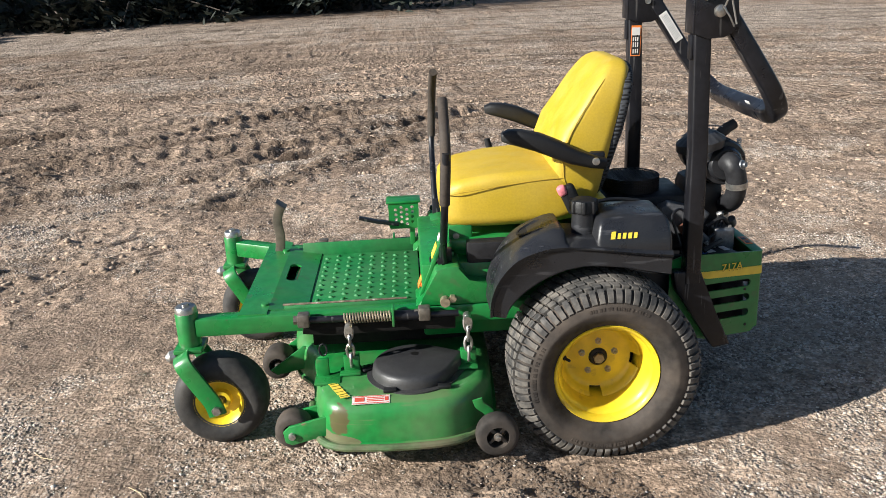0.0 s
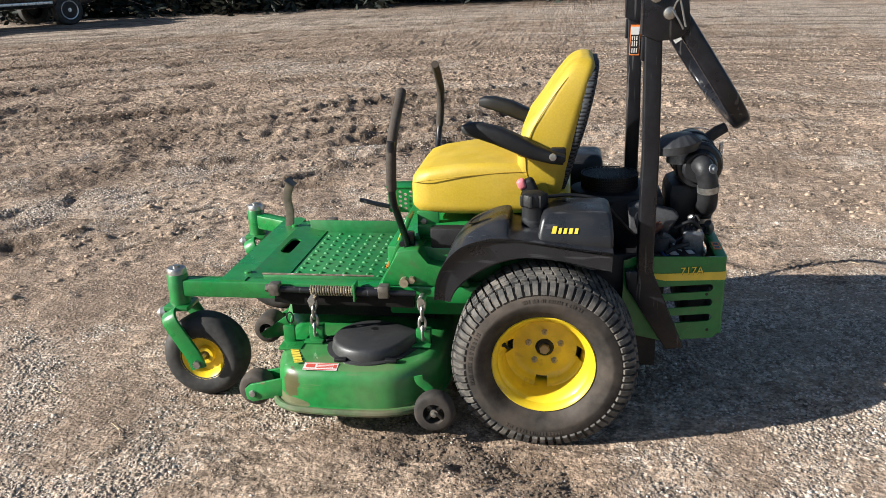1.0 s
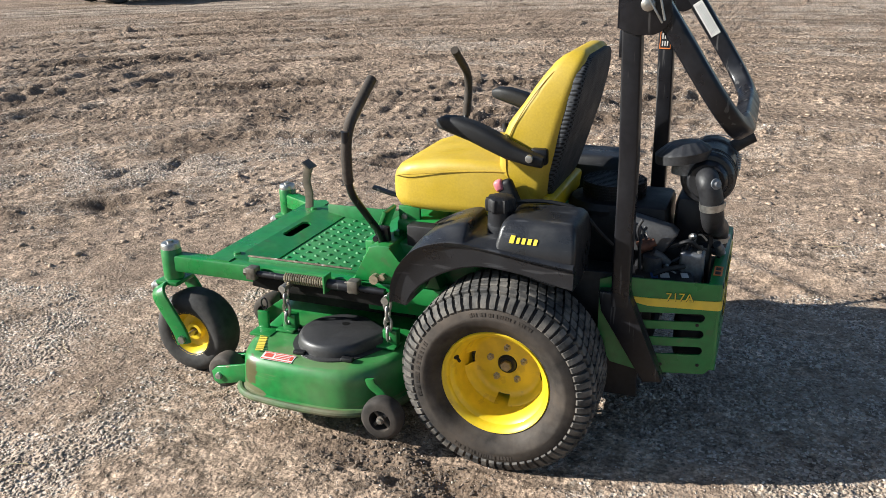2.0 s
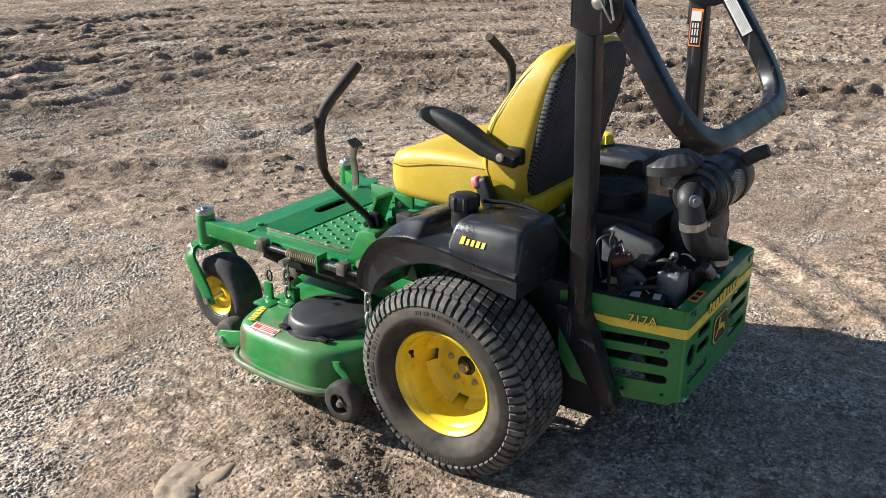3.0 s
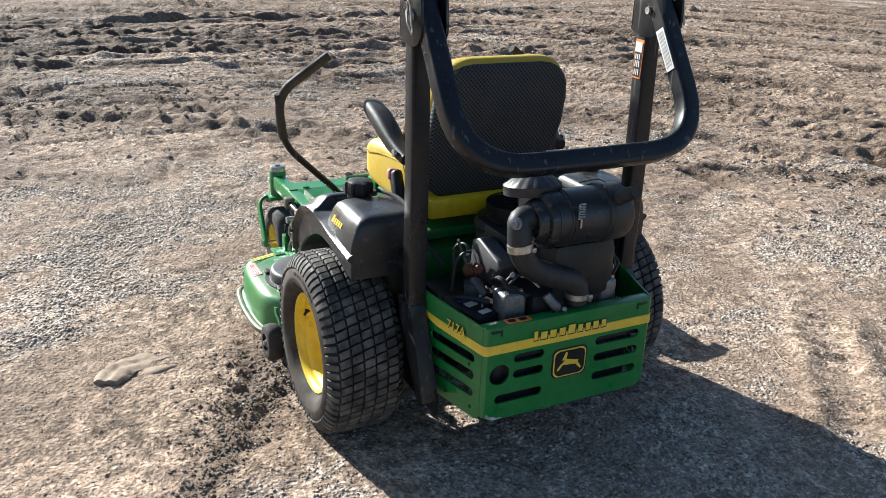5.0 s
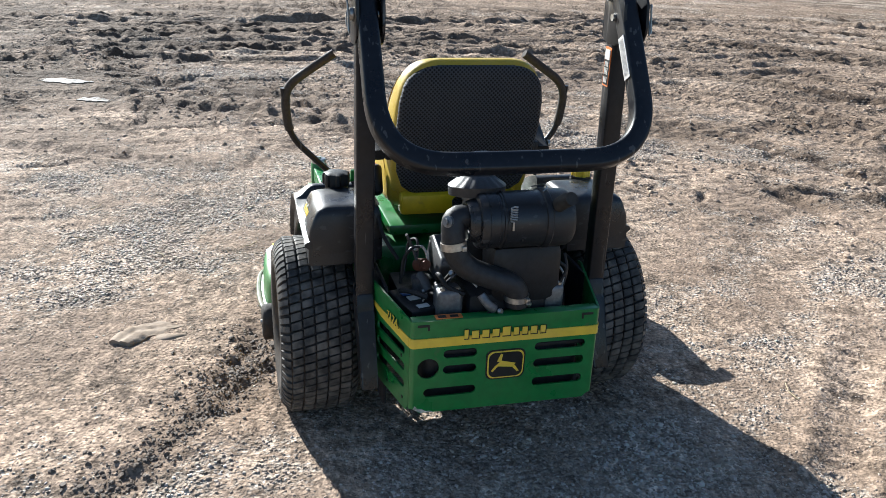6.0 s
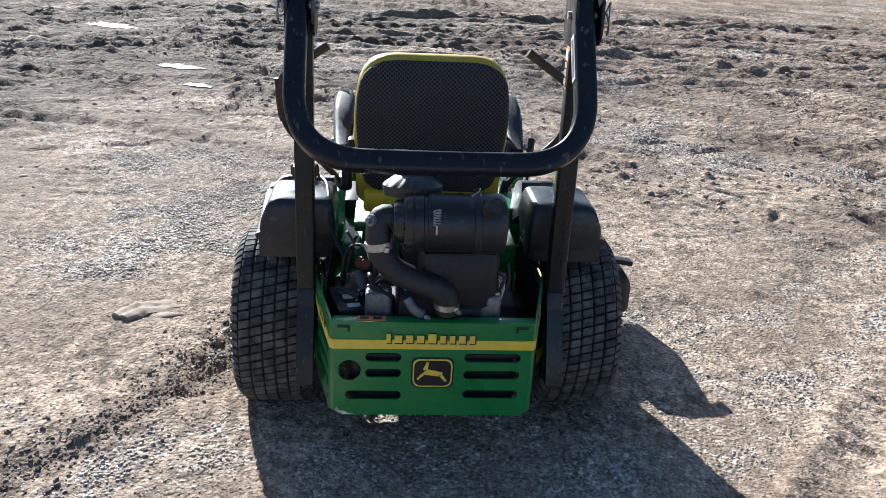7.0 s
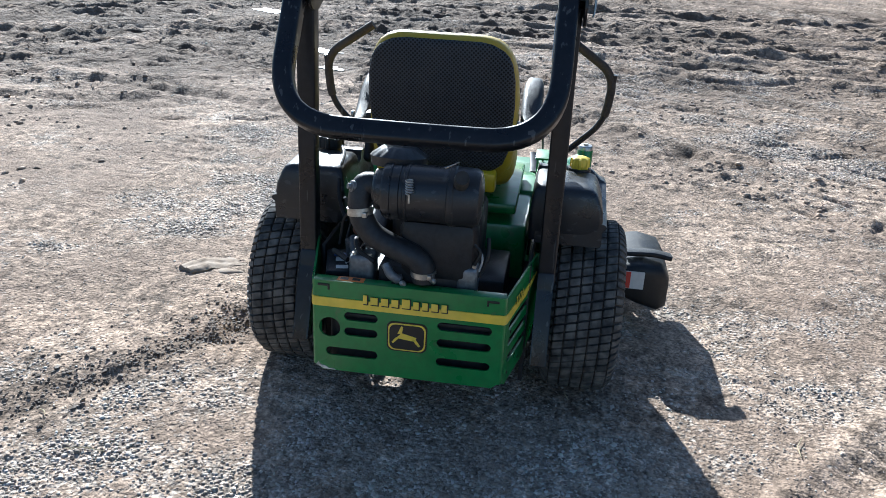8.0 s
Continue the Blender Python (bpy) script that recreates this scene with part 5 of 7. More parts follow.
box(bm, (-0.094, -0.262, 0.772), (0.030, 0.030, 0.036), (0, -25, 0), bev=0.011, seg=3)
part("button", bm, PINK, buck, "faded red button")


def fender(s, cap_material, cap_label, off):
    """A moulded black fender tank over a rear wheel; s is the side."""
    def yy(v):
        return s * v + off
    low = ((-0.305, 0.452), (-0.288, 0.487), (-0.25, 0.527), (-0.19, 0.566), (-0.135, 0.588), (-0.112, 0.594), (-0.055, 0.600), (0.05, 0.590), (0.12, 0.574), (0.188, 0.560))
    bead = ((-0.354, 0.462), (-0.348, 0.520), (-0.322, 0.580), (-0.268, 0.636), (-0.19, 0.664), (-0.132, 0.668), (-0.112, 0.667), (-0.055, 0.660), (0.08, 0.640), (0.190, 0.628))
    top = ((-0.350, 0.464), (-0.338, 0.535), (-0.304, 0.608), (-0.250, 0.668), (-0.175, 0.704), (-0.128, 0.710), (-0.116, 0.680), (-0.055, 0.676), (0.08, 0.676), (0.186, 0.67))
    # outer skin: flat lower band, rounded bead, sloping shoulder, level top
    bm = bmesh.new()
    rings = []
    for (lx, lz), (bx, bz), (tx, tz) in zip(low, bead, top):
        ring = []
        for y, k, j in ((0.30, 0, 0), (0.498, 0.0, 0), (0.503, 0.06, 0), (0.503, 0.78, 0), (0.512, 0.90, 0), (0.515, 1.0, 0), (0.509, 1.0, 0.16), (0.496, 1.0, 0.24), (0.472, 1.0, 0.80), (0.462, 1.0, 0.94), (0.445, 1.0, 1.0), (0.30, 1.0, 1.0)):
            x = (lx + (bx - lx) * k) * (1 - j) + tx * j if k < 1 or j == 0 else bx + (tx - bx) * j
            z = (lz + (bz - lz) * k) * (1 - j) + tz * j if k < 1 or j == 0 else bz + (tz - bz) * j
            ring.append((x, yy(y), z))
        rings.append(ring)
    fine = []
    for i in range(len(rings) - 1):
        a, b, c, d = rings[max(i - 1, 0)], rings[i], rings[i + 1], rings[min(i + 2, len(rings) - 1)]
        for t in (0, 0.25, 0.5, 0.75):
            fine.append([0.5 * (2 * Vector(q) + (Vector(r) - Vector(p)) * t + (2 * Vector(p) - 5 * Vector(q) + 4 * Vector(r) - Vector(e)) * t * t + (3 * Vector(q) - Vector(p) - 3 * Vector(r) + Vector(e)) * t ** 3) for p, q, r, e in zip(a, b, c, d)])
    loft(bm, fine + [[Vector(p) for p in rings[-1]]])
    f = part("fender", bm, PLASTIC, MOWER, "black moulded fender tank, scuffed and dusty", sharp=40)
    # raised tank behind the filler, crisp along its upper edge
    bm = bmesh.new()
    rings = []
    for z, x0, x1, y0, y1, r in ((0.566, 0.12, 0.182, 0.494, 0.28, 0.01), (0.60, 0.0, 0.188, 0.499, 0.28, 0.012), (0.645, -0.030, 0.191, 0.502, 0.28, 0.012), (0.672, -0.034, 0.191, 0.498, 0.28, 0.013), (0.712, -0.026, 0.187, 0.483, 0.285, 0.014),
                                 (0.728, -0.020, 0.182, 0.474, 0.29, 0.016), (0.737, -0.008, 0.172, 0.460, 0.295, 0.018), (0.740, 0.012, 0.152, 0.438, 0.305, 0.02), (0.741, 0.05, 0.11, 0.40, 0.34, 0.015)):
        rings.append([((x0 + x1) / 2 + u, yy((y0 + y1) / 2) + v, z) for u, v in rounded(x1 - x0, y0 - y1, r, 5)])
    loft(bm, rings)
    part("tank", bm, PLASTIC, f, sharp=42)
    cx = -0.051 if s < 0 else -0.03
    cz, cy = 0.715, (0.388 if s < 0 else 0.42)
    bm = bmesh.new()
    lathe(bm, [(0.0, -0.045), (0.038, -0.045), (0.036, 0.03), (0.0, 0.03)], (cx, yy(cy), cz), "z", 24)
    part("filler_neck", bm, PLASTIC, f)
    bm = bmesh.new()
    k = 1.0 if s < 0 else 0.72
    ringpts = []
    for h, r in ((0.022, 0.041), (0.026, 0.044), (0.052, 0.044), (0.060, 0.041), (0.064, 0.034), (0.065, 0.015)):
        lobes = [max(0.0, math.cos(7 * i * math.pi / 28)) ** 0.5 for i in range(56)]
        ringpts.append([(cx + k * (r - 0.005 + 0.006 * lobes[i] * (h < 0.062)) * math.cos(i * math.pi / 28), yy(cy) + k * (r - 0.005 + 0.006 * lobes[i] * (h < 0.062)) * math.sin(i * math.pi / 28), cz + h) for i in range(56)])
    loft(bm, ringpts)
    part("fuel_cap", bm, cap_material, f, cap_label)
    if s < 0:
        # shallow tray behind the front shoulder
        bm = bmesh.new()
        rings = []
        for h, k2 in ((0.0, 1.0), (0.003, 1.0), (0.003, 0.9), (-0.004, 0.82)):
            rings.append([(-0.195 + 0.062 * k2 * u, yy(0.375 + 0.045 * k2 * v), 0.698 + 0.42 * 0.062 * k2 * u * (1 if u < 0 else 0.28) + h) for u, v in ringed(1.0, 36)])
        loft(bm, rings)
        part("moulded_tray", bm, MATT, f, "shallow moulded tray in the fender top")
        bm = bmesh.new()
        m = pose(0.047, yy(0.4935), 0.688, 69, 0, 0)
        letter_bars(bm, m, (0.013, 0.009, 0.010, 0.011, 0.010), 0.017, 0.006, slant=0.2, first=1.3, thick=0.0009)
        part("marking", bm, DECAL_YELLOW, f, "yellow slanted marking bars")
        bm = bmesh.new()
        tube(bm, [(-0.02, yy(0.34), 0.75), (0.06, yy(0.31), 0.752), (0.16, yy(0.30), 0.735), (0.22, yy(0.29), 0.66), (0.27, yy(0.25), 0.60)], ringed(0.006, 8), fillet=0.04)
        part("hose", bm, MATT, f, "thin black fuel hose")
    return f


fender(-1, MATT, "ribbed black fuel cap", 0.0)
fender(1, DECAL_YELLOW, "yellow fuel cap", 0.02)

# roll bar: two posts with feet, hinges, and the folded hoop
for s, off in ((-1, 0.0), (1, 0.012)):
    y = s * 0.356 + off
    bm = bmesh.new()
    tube(bm, [(0.297, y, 0.48), (0.298, y, 0.9), (0.288, y, 1.27)], rounded(0.050, 0.052, 0.006, 3), up=(0, 1, 0))
    post = part("roll_bar_post", bm, STEEL_BLACK, MOWER, "scratched black steel roll bar post")
    bm = bmesh.new()
    prism(bm, [(0.235, 0.52), (0.325, 0.52), (0.335, 0.47), (0.432, 0.262), (0.375, 0.252), (0.245, 0.46)], "y", y + 0.024, y - 0.024, bev=0.006)
    part("foot", bm, STEEL_BLACK, post, "angled black mounting foot")
    # hinge: two rounded cheek plates, a front strap, pins and a wire clip
    bm = bmesh.new()
    for d in (-0.033, 0.033):
        lower = [(0.335 + 0.052 * math.cos(radians(q)), 1.285 + 0.055 * math.sin(radians(q))) for q in (-100, -80, -60, -40, -20, 0, 20)]
        prism(bm, [(0.258, 1.245), (0.300, 1.228)] + lower + [(0.380, 1.345), (0.350, 1.385), (0.270, 1.385), (0.258, 1.37)], "y", y + d - 0.004, y + d + 0.004, bev=0.002)
    box(bm, (0.257, y, 1.31), (0.006, 0.074, 0.13), bev=0.002)
    hinge = part("hinge", bm, STEEL_BLACK, post, "black roll bar hinge plates")
    bm = bmesh.new()
    box(bm, (0.262, y, 1.205), (0.010, 0.030, 0.07), bev=0.003)
    part("stop_plate", bm, STEEL_BLACK, post)
    for px, pz, pr in ((0.328, 1.305, 0.010), (0.288, 1.352, 0.008)):
        bm = bmesh.new()
        rod(bm, (px, y - 0.046, pz), (px, y + 0.046, pz), pr)
        lathe(bm, [(0.0, 0.0), (0.018, 0.0), (0.017, 0.009), (0.009, 0.013), (0.0, 0.014)], (px, y + s * 0.038, pz), (0, s, 0), 16)
        part("pin", bm, STEEL, post, "dull zinc locking pin")
    bm = bmesh.new()
    tube(bm, [(0.332, y + s * 0.052, 1.318), (0.350, y + s * 0.058, 1.290), (0.366, y + s * 0.052, 1.262)], ringed(0.0028, 6), fillet=0.01)
    tube(bm, [(0.336, y + s * 0.050, 1.314), (0.342, y + s * 0.056, 1.335), (0.352, y + s * 0.056, 1.345), (0.358, y + s * 0.054, 1.325), (0.372, y + s * 0.054, 1.268)], ringed(0.0028, 6), fillet=0.01)
    part("clip", bm, STEEL, post, "bent wire locking clip")
bm = bmesh.new()
yl, yr = -0.362, 0.356
hoop_path = [(0.318, yl, 1.355), (0.366, yl, 1.285), (0.571, yl, 0.976), (0.574, 0.0, 0.972), (0.571, yr, 0.976), (0.366, yr, 1.285), (0.318, yr, 1.355)]
tube(bm, filleted(hoop_path, 0.205, 14), rounded(0.053, 0.053, 0.0115, 4), up=(1, 0, 1))
hoop = part("roll_bar_hoop", bm, STEEL_BLACK, MOWER, "folded black roll bar hoop, paint chipped")


def decal(name, c, s, rot, material, parent, bars=(), bar_material=None, label=""):
    bm = bmesh.new()
    box(bm, c, s, rot, bev=0)
    ob = part(name, bm, material, parent, label)
    m = pose(*c, *rot)
    for u, v, w, h in bars:
        bm = bmesh.new()
        axis = min(range(3), key=lambda k: s[k])
        for side in (-1, 1):
            o, q = [0.0] * 3, [0.0] * 3
            o[axis], q[axis] = side * s[axis] * 0.5, 0.0012
            a, b = [k for k in range(3) if k != axis]
            o[a], o[b], q[a], q[b] = u * s[a], v * s[b], w * s[a], h * s[b]
            p = m @ Vector(o)
            box(bm, tuple(p), tuple(q), rot, bev=0)
        part("print_bar", bm, bar_material, ob)
    return ob


# decal on the right post, facing forward and left, and on the hoop arm
decal("warning_decal", (0.291, 0.368 - 0.0270, 1.165), (0.036, 0.002, 0.11), (0, 1.5, 0), DECAL_ORANGE, MOWER, ((0.0, -0.13, 0.86, 0.66),), DECAL_BLACK, "orange-edged black warning decal on the roll bar post")
decal("print_label", (0.5478, -0.10, 0.990), (0.002, 0.034, 0.018), (0, -33, 0), DECAL_WHITE, MOWER, ((0, 0.1, 0.5, 0.12), (0.1, -0.2, 0.6, 0.12)), pbr("faded_print", (0.3, 0.3, 0.3), 0.6), "small torn white label on the roll bar")
decal("print_decal", (0.416, yr - 0.0277, 1.210), (0.12, 0.002, 0.032), (0, 56.4, 0), DECAL_WHITE, MOWER, tuple((0, -0.3 + 0.15 * i, 0.85, 0.045) for i in range(5)), pbr("faded_grey_print", (0.36, 0.35, 0.34), 0.6, vary=0.2), "white printed decal on the hoop arm")

for z, h, w in ((1.199, 0.028, 0.03), (1.172, 0.014, 0.004), (1.152, 0.018, 0.004), (1.128, 0.016, 0.004)):
    for dx in ((0.0,) if w > 0.01 else (-0.009, -0.001, 0.007)):
        bm = bmesh.new()
        box(bm, (0.2905 + dx, 0.368 - 0.0288, z), (w, 0.0016, h), (0, 1.5, 0), bev=0)
        part("print_panel", bm, DECAL_WHITE, MOWER, "white printing on the warning decal")

# bumper round the engine
side_way = Vector((0.285 - 0.56, -0.335 + 0.257, 0))
slots = [pill(-0.132, 0.434, 0.096, 0.026), pill(-0.132, 0.386, 0.096, 0.026), pill(-0.158, 0.318, 0.15, 0.027),
         pill(0.16, 0.434, 0.152, 0.026), pill(0.16, 0.382, 0.152, 0.026), pill(0.16, 0.33 - 0.008, 0.152, 0.026), [(u - 0.222, v + 0.394) for u, v in ringed(0.031, 20)]]
bm = bmesh.new()
holed_plate(bm, [(-0.260, 0.272), (-0.244, 0.256), (0.244, 0.256), (0.260, 0.270), (0.260, 0.538), (-0.260, 0.538)], slots, "x", 0.559, 0.006)
box(bm, (0.545, 0.0, 0.536), (0.034, 0.536, 0.005), bev=0.0015)
bumper = part("rear_guard", bm, GREEN, MOWER, "green pressed steel engine guard with slots")
for s in (-1, 1):
    bm = bmesh.new()
    rod(bm, (0.553, s * 0.2605, 0.270), (0.553, s * 0.2605, 0.5378), 0.012, 32)
    part("corner_bend", bm, GREEN, bumper, sharp=60)
    bm = bmesh.new()
    rod(bm, (0.553, s * 0.2605, 0.460), (0.553, s * 0.2605, 0.488), 0.0148, 32)
    part("stripe", bm, DECAL_YELLOW, bumper, sharp=60)
    bm = bmesh.new()
    holes = [pill(0.135, z, 0.19, 0.026) for z in (0.434, 0.383, 0.33)]
    outer = [(0.012, 0.274), (0.03, 0.256), (0.2, 0.256), (0.30, 0.285), (0.34, 0.35), (0.34, 0.545), (0.30, 0.555), (0.012, 0.538)]
    holed_plate(bm, outer, holes, "y", 0.0, 0.006)
    a = math.atan2(0.066, 0.29)
    for v in bm.verts:
        u, w = v.co.x, v.co.y
        v.co.x = 0.565 - u * math.cos(a) - 0.0
        v.co.y = s * (0.265 + u * math.sin(a) + w)
    sd = part("side_guard", bm, GREEN, bumper, "green side of the engine guard with three slots")
    bm = bmesh.new()
    vs = []
    for w in (0.0062, 0.0085):
        for u, z in ((0.012, 0.460), (0.20, 0.468), (0.30, 0.494), (0.30, 0.500), (0.2, 0.492), (0.012, 0.488)):
            vs.append(bm.verts.new((0.565 - u * math.cos(a), s * (0.265 + u * math.sin(a) + w), z)))
    bm.faces.new(vs[6:])
    for i in range(6):
        bm.faces.new((vs[i], vs[(i + 1) % 6], vs[6 + (i + 1) % 6], vs[6 + i]))
    part("stripe", bm, DECAL_YELLOW, bumper, "yellow side stripe")
    mid = Vector((0.565 - 0.115 * math.cos(a), s * (0.265 + 0.115 * math.sin(a) + 0.0095), 0.497))
    way = Vector((math.cos(a), -s * math.sin(a), 0)) if s < 0 else Vector((-math.cos(a), s * math.sin(a), 0))
    nrm = way.cross(Vector((0, 0, 1)))
    m = Matrix((way, Vector((0, 0, 1)), nrm)).transposed().to_4x4()
    m.translation = mid
    lettering("number_marking_shadow", "717A", 0.036, Matrix.Translation((0.0015, 0, -0.0012)) @ m, DECAL_BLACK, bumper)
    m2 = m.copy()
    m2.translation = mid + nrm * 0.0012
    lettering("number_marking", "717A", 0.036, m2, DECAL_YELLOW, bumper, "yellow raised model number 717A")
bm = bmesh.new()
box(bm, (0.5665, 0.0, 0.474), (0.003, 0.520, 0.027), bev=0)
part("stripe", bm, DECAL_YELLOW, bumper, "yellow rear stripe, chipped")
face = Matrix(((0, 0, 1, 0.5685), (1, 0, 0, -0.008), (0, 1, 0, 0.492), (0, 0, 0, 1)))
bm = bmesh.new()
letter_bars(bm, Matrix.Translation((0, 0.002, -0.002)) @ face, (0.014, 0.023, 0.022, 0.022, 0.025, 0.018, 0.018, 0.021, 0.018), 0.026, 0.007, slant=0.0, tall=(0, 4), first=1.18)
part("marking_shadow", bm, DECAL_BLACK, bumper)
bm = bmesh.new()
letter_bars(bm, Matrix.Translation((0.0015, 0, 0)) @ face, (0.011, 0.020, 0.019, 0.019, 0.022, 0.015, 0.015, 0.018, 0.015), 0.022, 0.010, slant=0.0, tall=(0, 4), first=1.2)
part("marking", bm, DECAL_YELLOW, bumper, "row of yellow plain marking bars")
for k, (w, h, mat, d) in enumerate(((0.114, 0.092, DECAL_BLACK, 0.567), (0.106, 0.084, DECAL_YELLOW, 0.5682), (0.098, 0.076, DECAL_BLACK, 0.5694))):
    bm = bmesh.new()
    prism(bm, [(0.0 + u * (1 + 0.25 * v), 0.389 + v) for u, v in rounded(w, h, 0.018, 4)], "x", d - 0.002, d)
    badge = part("badge", bm, mat, bumper, "black badge with yellow edge")
bm = bmesh.new()
for pts in ([(-0.030, 0.386), (0.022, 0.380), (0.028, 0.392), (-0.014, 0.402)], [(-0.026, 0.400), (-0.014, 0.398), (-0.010, 0.422), (-0.016, 0.424)],
            [(0.016, 0.384), (0.026, 0.386), (0.040, 0.366), (0.034, 0.364)], [(-0.030, 0.388), (-0.022, 0.386), (-0.038, 0.368), (-0.042, 0.372)]):
    prism(bm, pts, "x", 0.5688, 0.5706)
part("badge_shape", bm, DECAL_YELLOW, bumper, "plain slanted yellow shapes on the badge")
for s in (-1, 1):
    bm = bmesh.new()
    box(bm, (0.5655, s * 0.236 - 0.002, 0.5255), (0.004, 0.034, 0.007), bev=0.001)
    box(bm, (0.5655, s * 0.236 - 0.002 - s * 0.014, 0.518), (0.004, 0.006, 0.014), bev=0.001)
    part("lip_slot", bm, DECAL_BLACK, bumper)
    for u, z in ((0.05, 0.285), (0.155, 0.283), (0.06, 0.412), (0.26, 0.52)):
        bm = bmesh.new()
        c = (0.565 - u * math.cos(a), s * (0.265 + u * math.sin(a) + 0.0055), z)
        lathe(bm, [(0.0, 0.0), (0.0055, 0.0), (0.005, 0.002), (0.0, 0.0025)], c, (math.sin(a), s * math.cos(a), 0), 10)
        part("screw", bm, ENGINE, bumper)
bm = bmesh.new()
prism(bm, [(-0.262, 0.270), (-0.240, 0.2575), (-0.205, 0.2575), (-0.215, 0.262), (-0.224, 0.260), (-0.235, 0.268), (-0.248, 0.269), (-0.256, 0.280)], "x", 0.5646, 0.5662)
part("bare_scrape", bm, pbr("scraped_bare_metal", (0.5, 0.5, 0.48), 0.5, metal=0.4, grain=90, vary=0.4), bumper, "pale scrape at the guard's lower corner")
decal("warning_decal", (0.5455, -0.165, 0.5398), (0.025, 0.075, 0.0015), (0, 0, 0), DECAL_ORANGE, MOWER, ((0, -0.25, 0.6, 0.3), (0, 0.2, 0.6, 0.3)), DECAL_BLACK, "orange warning decal on the guard lip")

# engine bay
bm = bmesh.new()
box(bm, (0.36, 0.0, 0.43), (0.38, 0.50, 0.012), bev=0.003)
engine = part("engine", bm, ENGINE, MOWER, "black twin-cylinder engine, oily and dusty")
for name, c, size, bev in (("crankcase", (0.40, 0.02, 0.50), (0.22, 0.24, 0.16), 0.02), ("engine_block", (0.26, 0.04, 0.59), (0.24, 0.26, 0.2), 0.02), ("carburettor_box", (0.455, 0.065, 0.625), (0.12, 0.215, 0.19), 0.035)):
    bm = bmesh.new()
    box(bm, c, size, bev=bev)
    part(name, bm, ENGINE, engine)
bm = bmesh.new()
box(bm, (0.485, 0.0, 0.345), (0.10, 0.47, 0.16), bev=0.03, seg=3)
part("muffler", bm, ENGINE, engine, "black box muffler behind the guard")
bm = bmesh.new()
box(bm, (0.25, 0.0, 0.40), (0.25, 0.5, 0.2), bev=0.01)
part("engine_cradle", bm, ENGINE, engine)
bm = bmesh.new()
lathe(bm, [(0.0, 0.64), (0.10, 0.64), (0.12, 0.645), (0.125, 0.665), (0.115, 0.685), (0.09, 0.692), (0.0, 0.693)], (0.18, 0.03, 0), "z", 40)
part("blower_housing", bm, ENGINE, engine, "round black blower housing")
bm = bmesh.new()
lathe(bm, [(0.0, 0.690), (0.094, 0.690), (0.094, 0.735), (0.0, 0.738)], (0.20, 0.03, 0), "z", 40)
part("screen_core", bm, DECAL_BLACK, engine)
bm = bmesh.new()
for i in range(80):
    a = 2 * math.pi * i / 80
    box(bm, (0.20 + 0.0985 * math.cos(a), 0.03 + 0.0985 * math.sin(a), 0.7175), (0.002, 0.0022, 0.046), (0, 0, math.degrees(a)), bev=0)
for z in (0.692, 0.701, 0.710, 0.719, 0.728, 0.737):
    lathe(bm, [(0.0975, z), (0.1, z), (0.1, z + 0.003), (0.0975, z + 0.003)], (0.20, 0.03, 0), "z", 60, closed=True)
for i in range(-6, 7):
    w = 0.097 * math.sqrt(1 - (i / 6.6) ** 2)
    box(bm, (0.20 + 0.0148 * i, 0.03, 0.7405), (0.002, 2 * w, 0.002), bev=0)
    box(bm, (0.20, 0.03 + 0.0148 * i, 0.7412), (2 * w, 0.002, 0.002), bev=0)
part("screen_cage", bm, ENGINE, engine, "black perforated blower screen")
bm = bmesh.new()
prism(bm, [(0.262, 0.575), (0.255, 0.665), (0.29, 0.68), (0.405, 0.652), (0.425, 0.636), (0.385, 0.575)], "y", -0.168, -0.10, bev=0.007)
for v in bm.verts:
    v.co.y += 0.12 * max(0, v.co.z - 0.56) * (1 if v.co.y < -0.13 else -0.3)
part("cylinder_shroud", bm, GREY_SHROUD, engine, "dark grey cylinder shroud", sharp=50)
for y, x, w in ((-0.148, 0.468, 0.072), (0.152, 0.478, 0.058)):
    bm = bmesh.new()
    box(bm, (x, y, 0.542), (0.07, w, 0.10), (0, 0, 0), bev=0.012, seg=3)
    v = part("valve_cover", bm, ALLOY, engine, "dull silver valve cover")
    for dx, dy in ((0.03, -0.3), (0.03, 0.3)):
        bm = bmesh.new()
        lathe(bm, [(0.0, 0.0), (0.007, 0.0), (0.007, 0.007), (0.0, 0.008)], (x + dx - 0.01, y + dy * w, 0.591), "z", 8)
        part("bolt", bm, STEEL, v)
# air filter canister lying across the machine
FX, FZ = 0.487, 0.79
bm = bmesh.new()
prof = [(0.0, -0.125), (0.05, -0.125), (0.056, -0.118), (0.06, -0.10), (0.072, -0.098), (0.077, -0.09), (0.077, -0.05), (0.074, -0.048), (0.074, -0.04), (0.077, -0.038), (0.077, 0.078), (0.081, 0.08), (0.083, 0.086),
        (0.083, 0.094), (0.08, 0.098), (0.079, 0.15), (0.072, 0.162), (0.05, 0.168), (0.0, 0.17)]
lathe(bm, prof, (FX, 0.012, FZ), "y", 44)
air = part("air_filter", bm, PLASTIC, MOWER, "black cylindrical air filter canister")
for y in (-0.075, -0.030):
    bm = bmesh.new()
    lathe(bm, [(0.0765, -0.003), (0.0795, -0.002), (0.0795, 0.002), (0.0765, 0.003)], (FX, 0.012 + y, FZ), "y", 40, closed=True)
    part("rib", bm, PLASTIC, air)
bm = bmesh.new()
tube(bm, [(FX + 0.045, 0.125, FZ + 0.045), (FX + 0.085, 0.13, FZ + 0.075), (FX + 0.115, 0.135, FZ + 0.09)], ringed(0.02, 14), scales=[1.0, 1.0, 0.9])
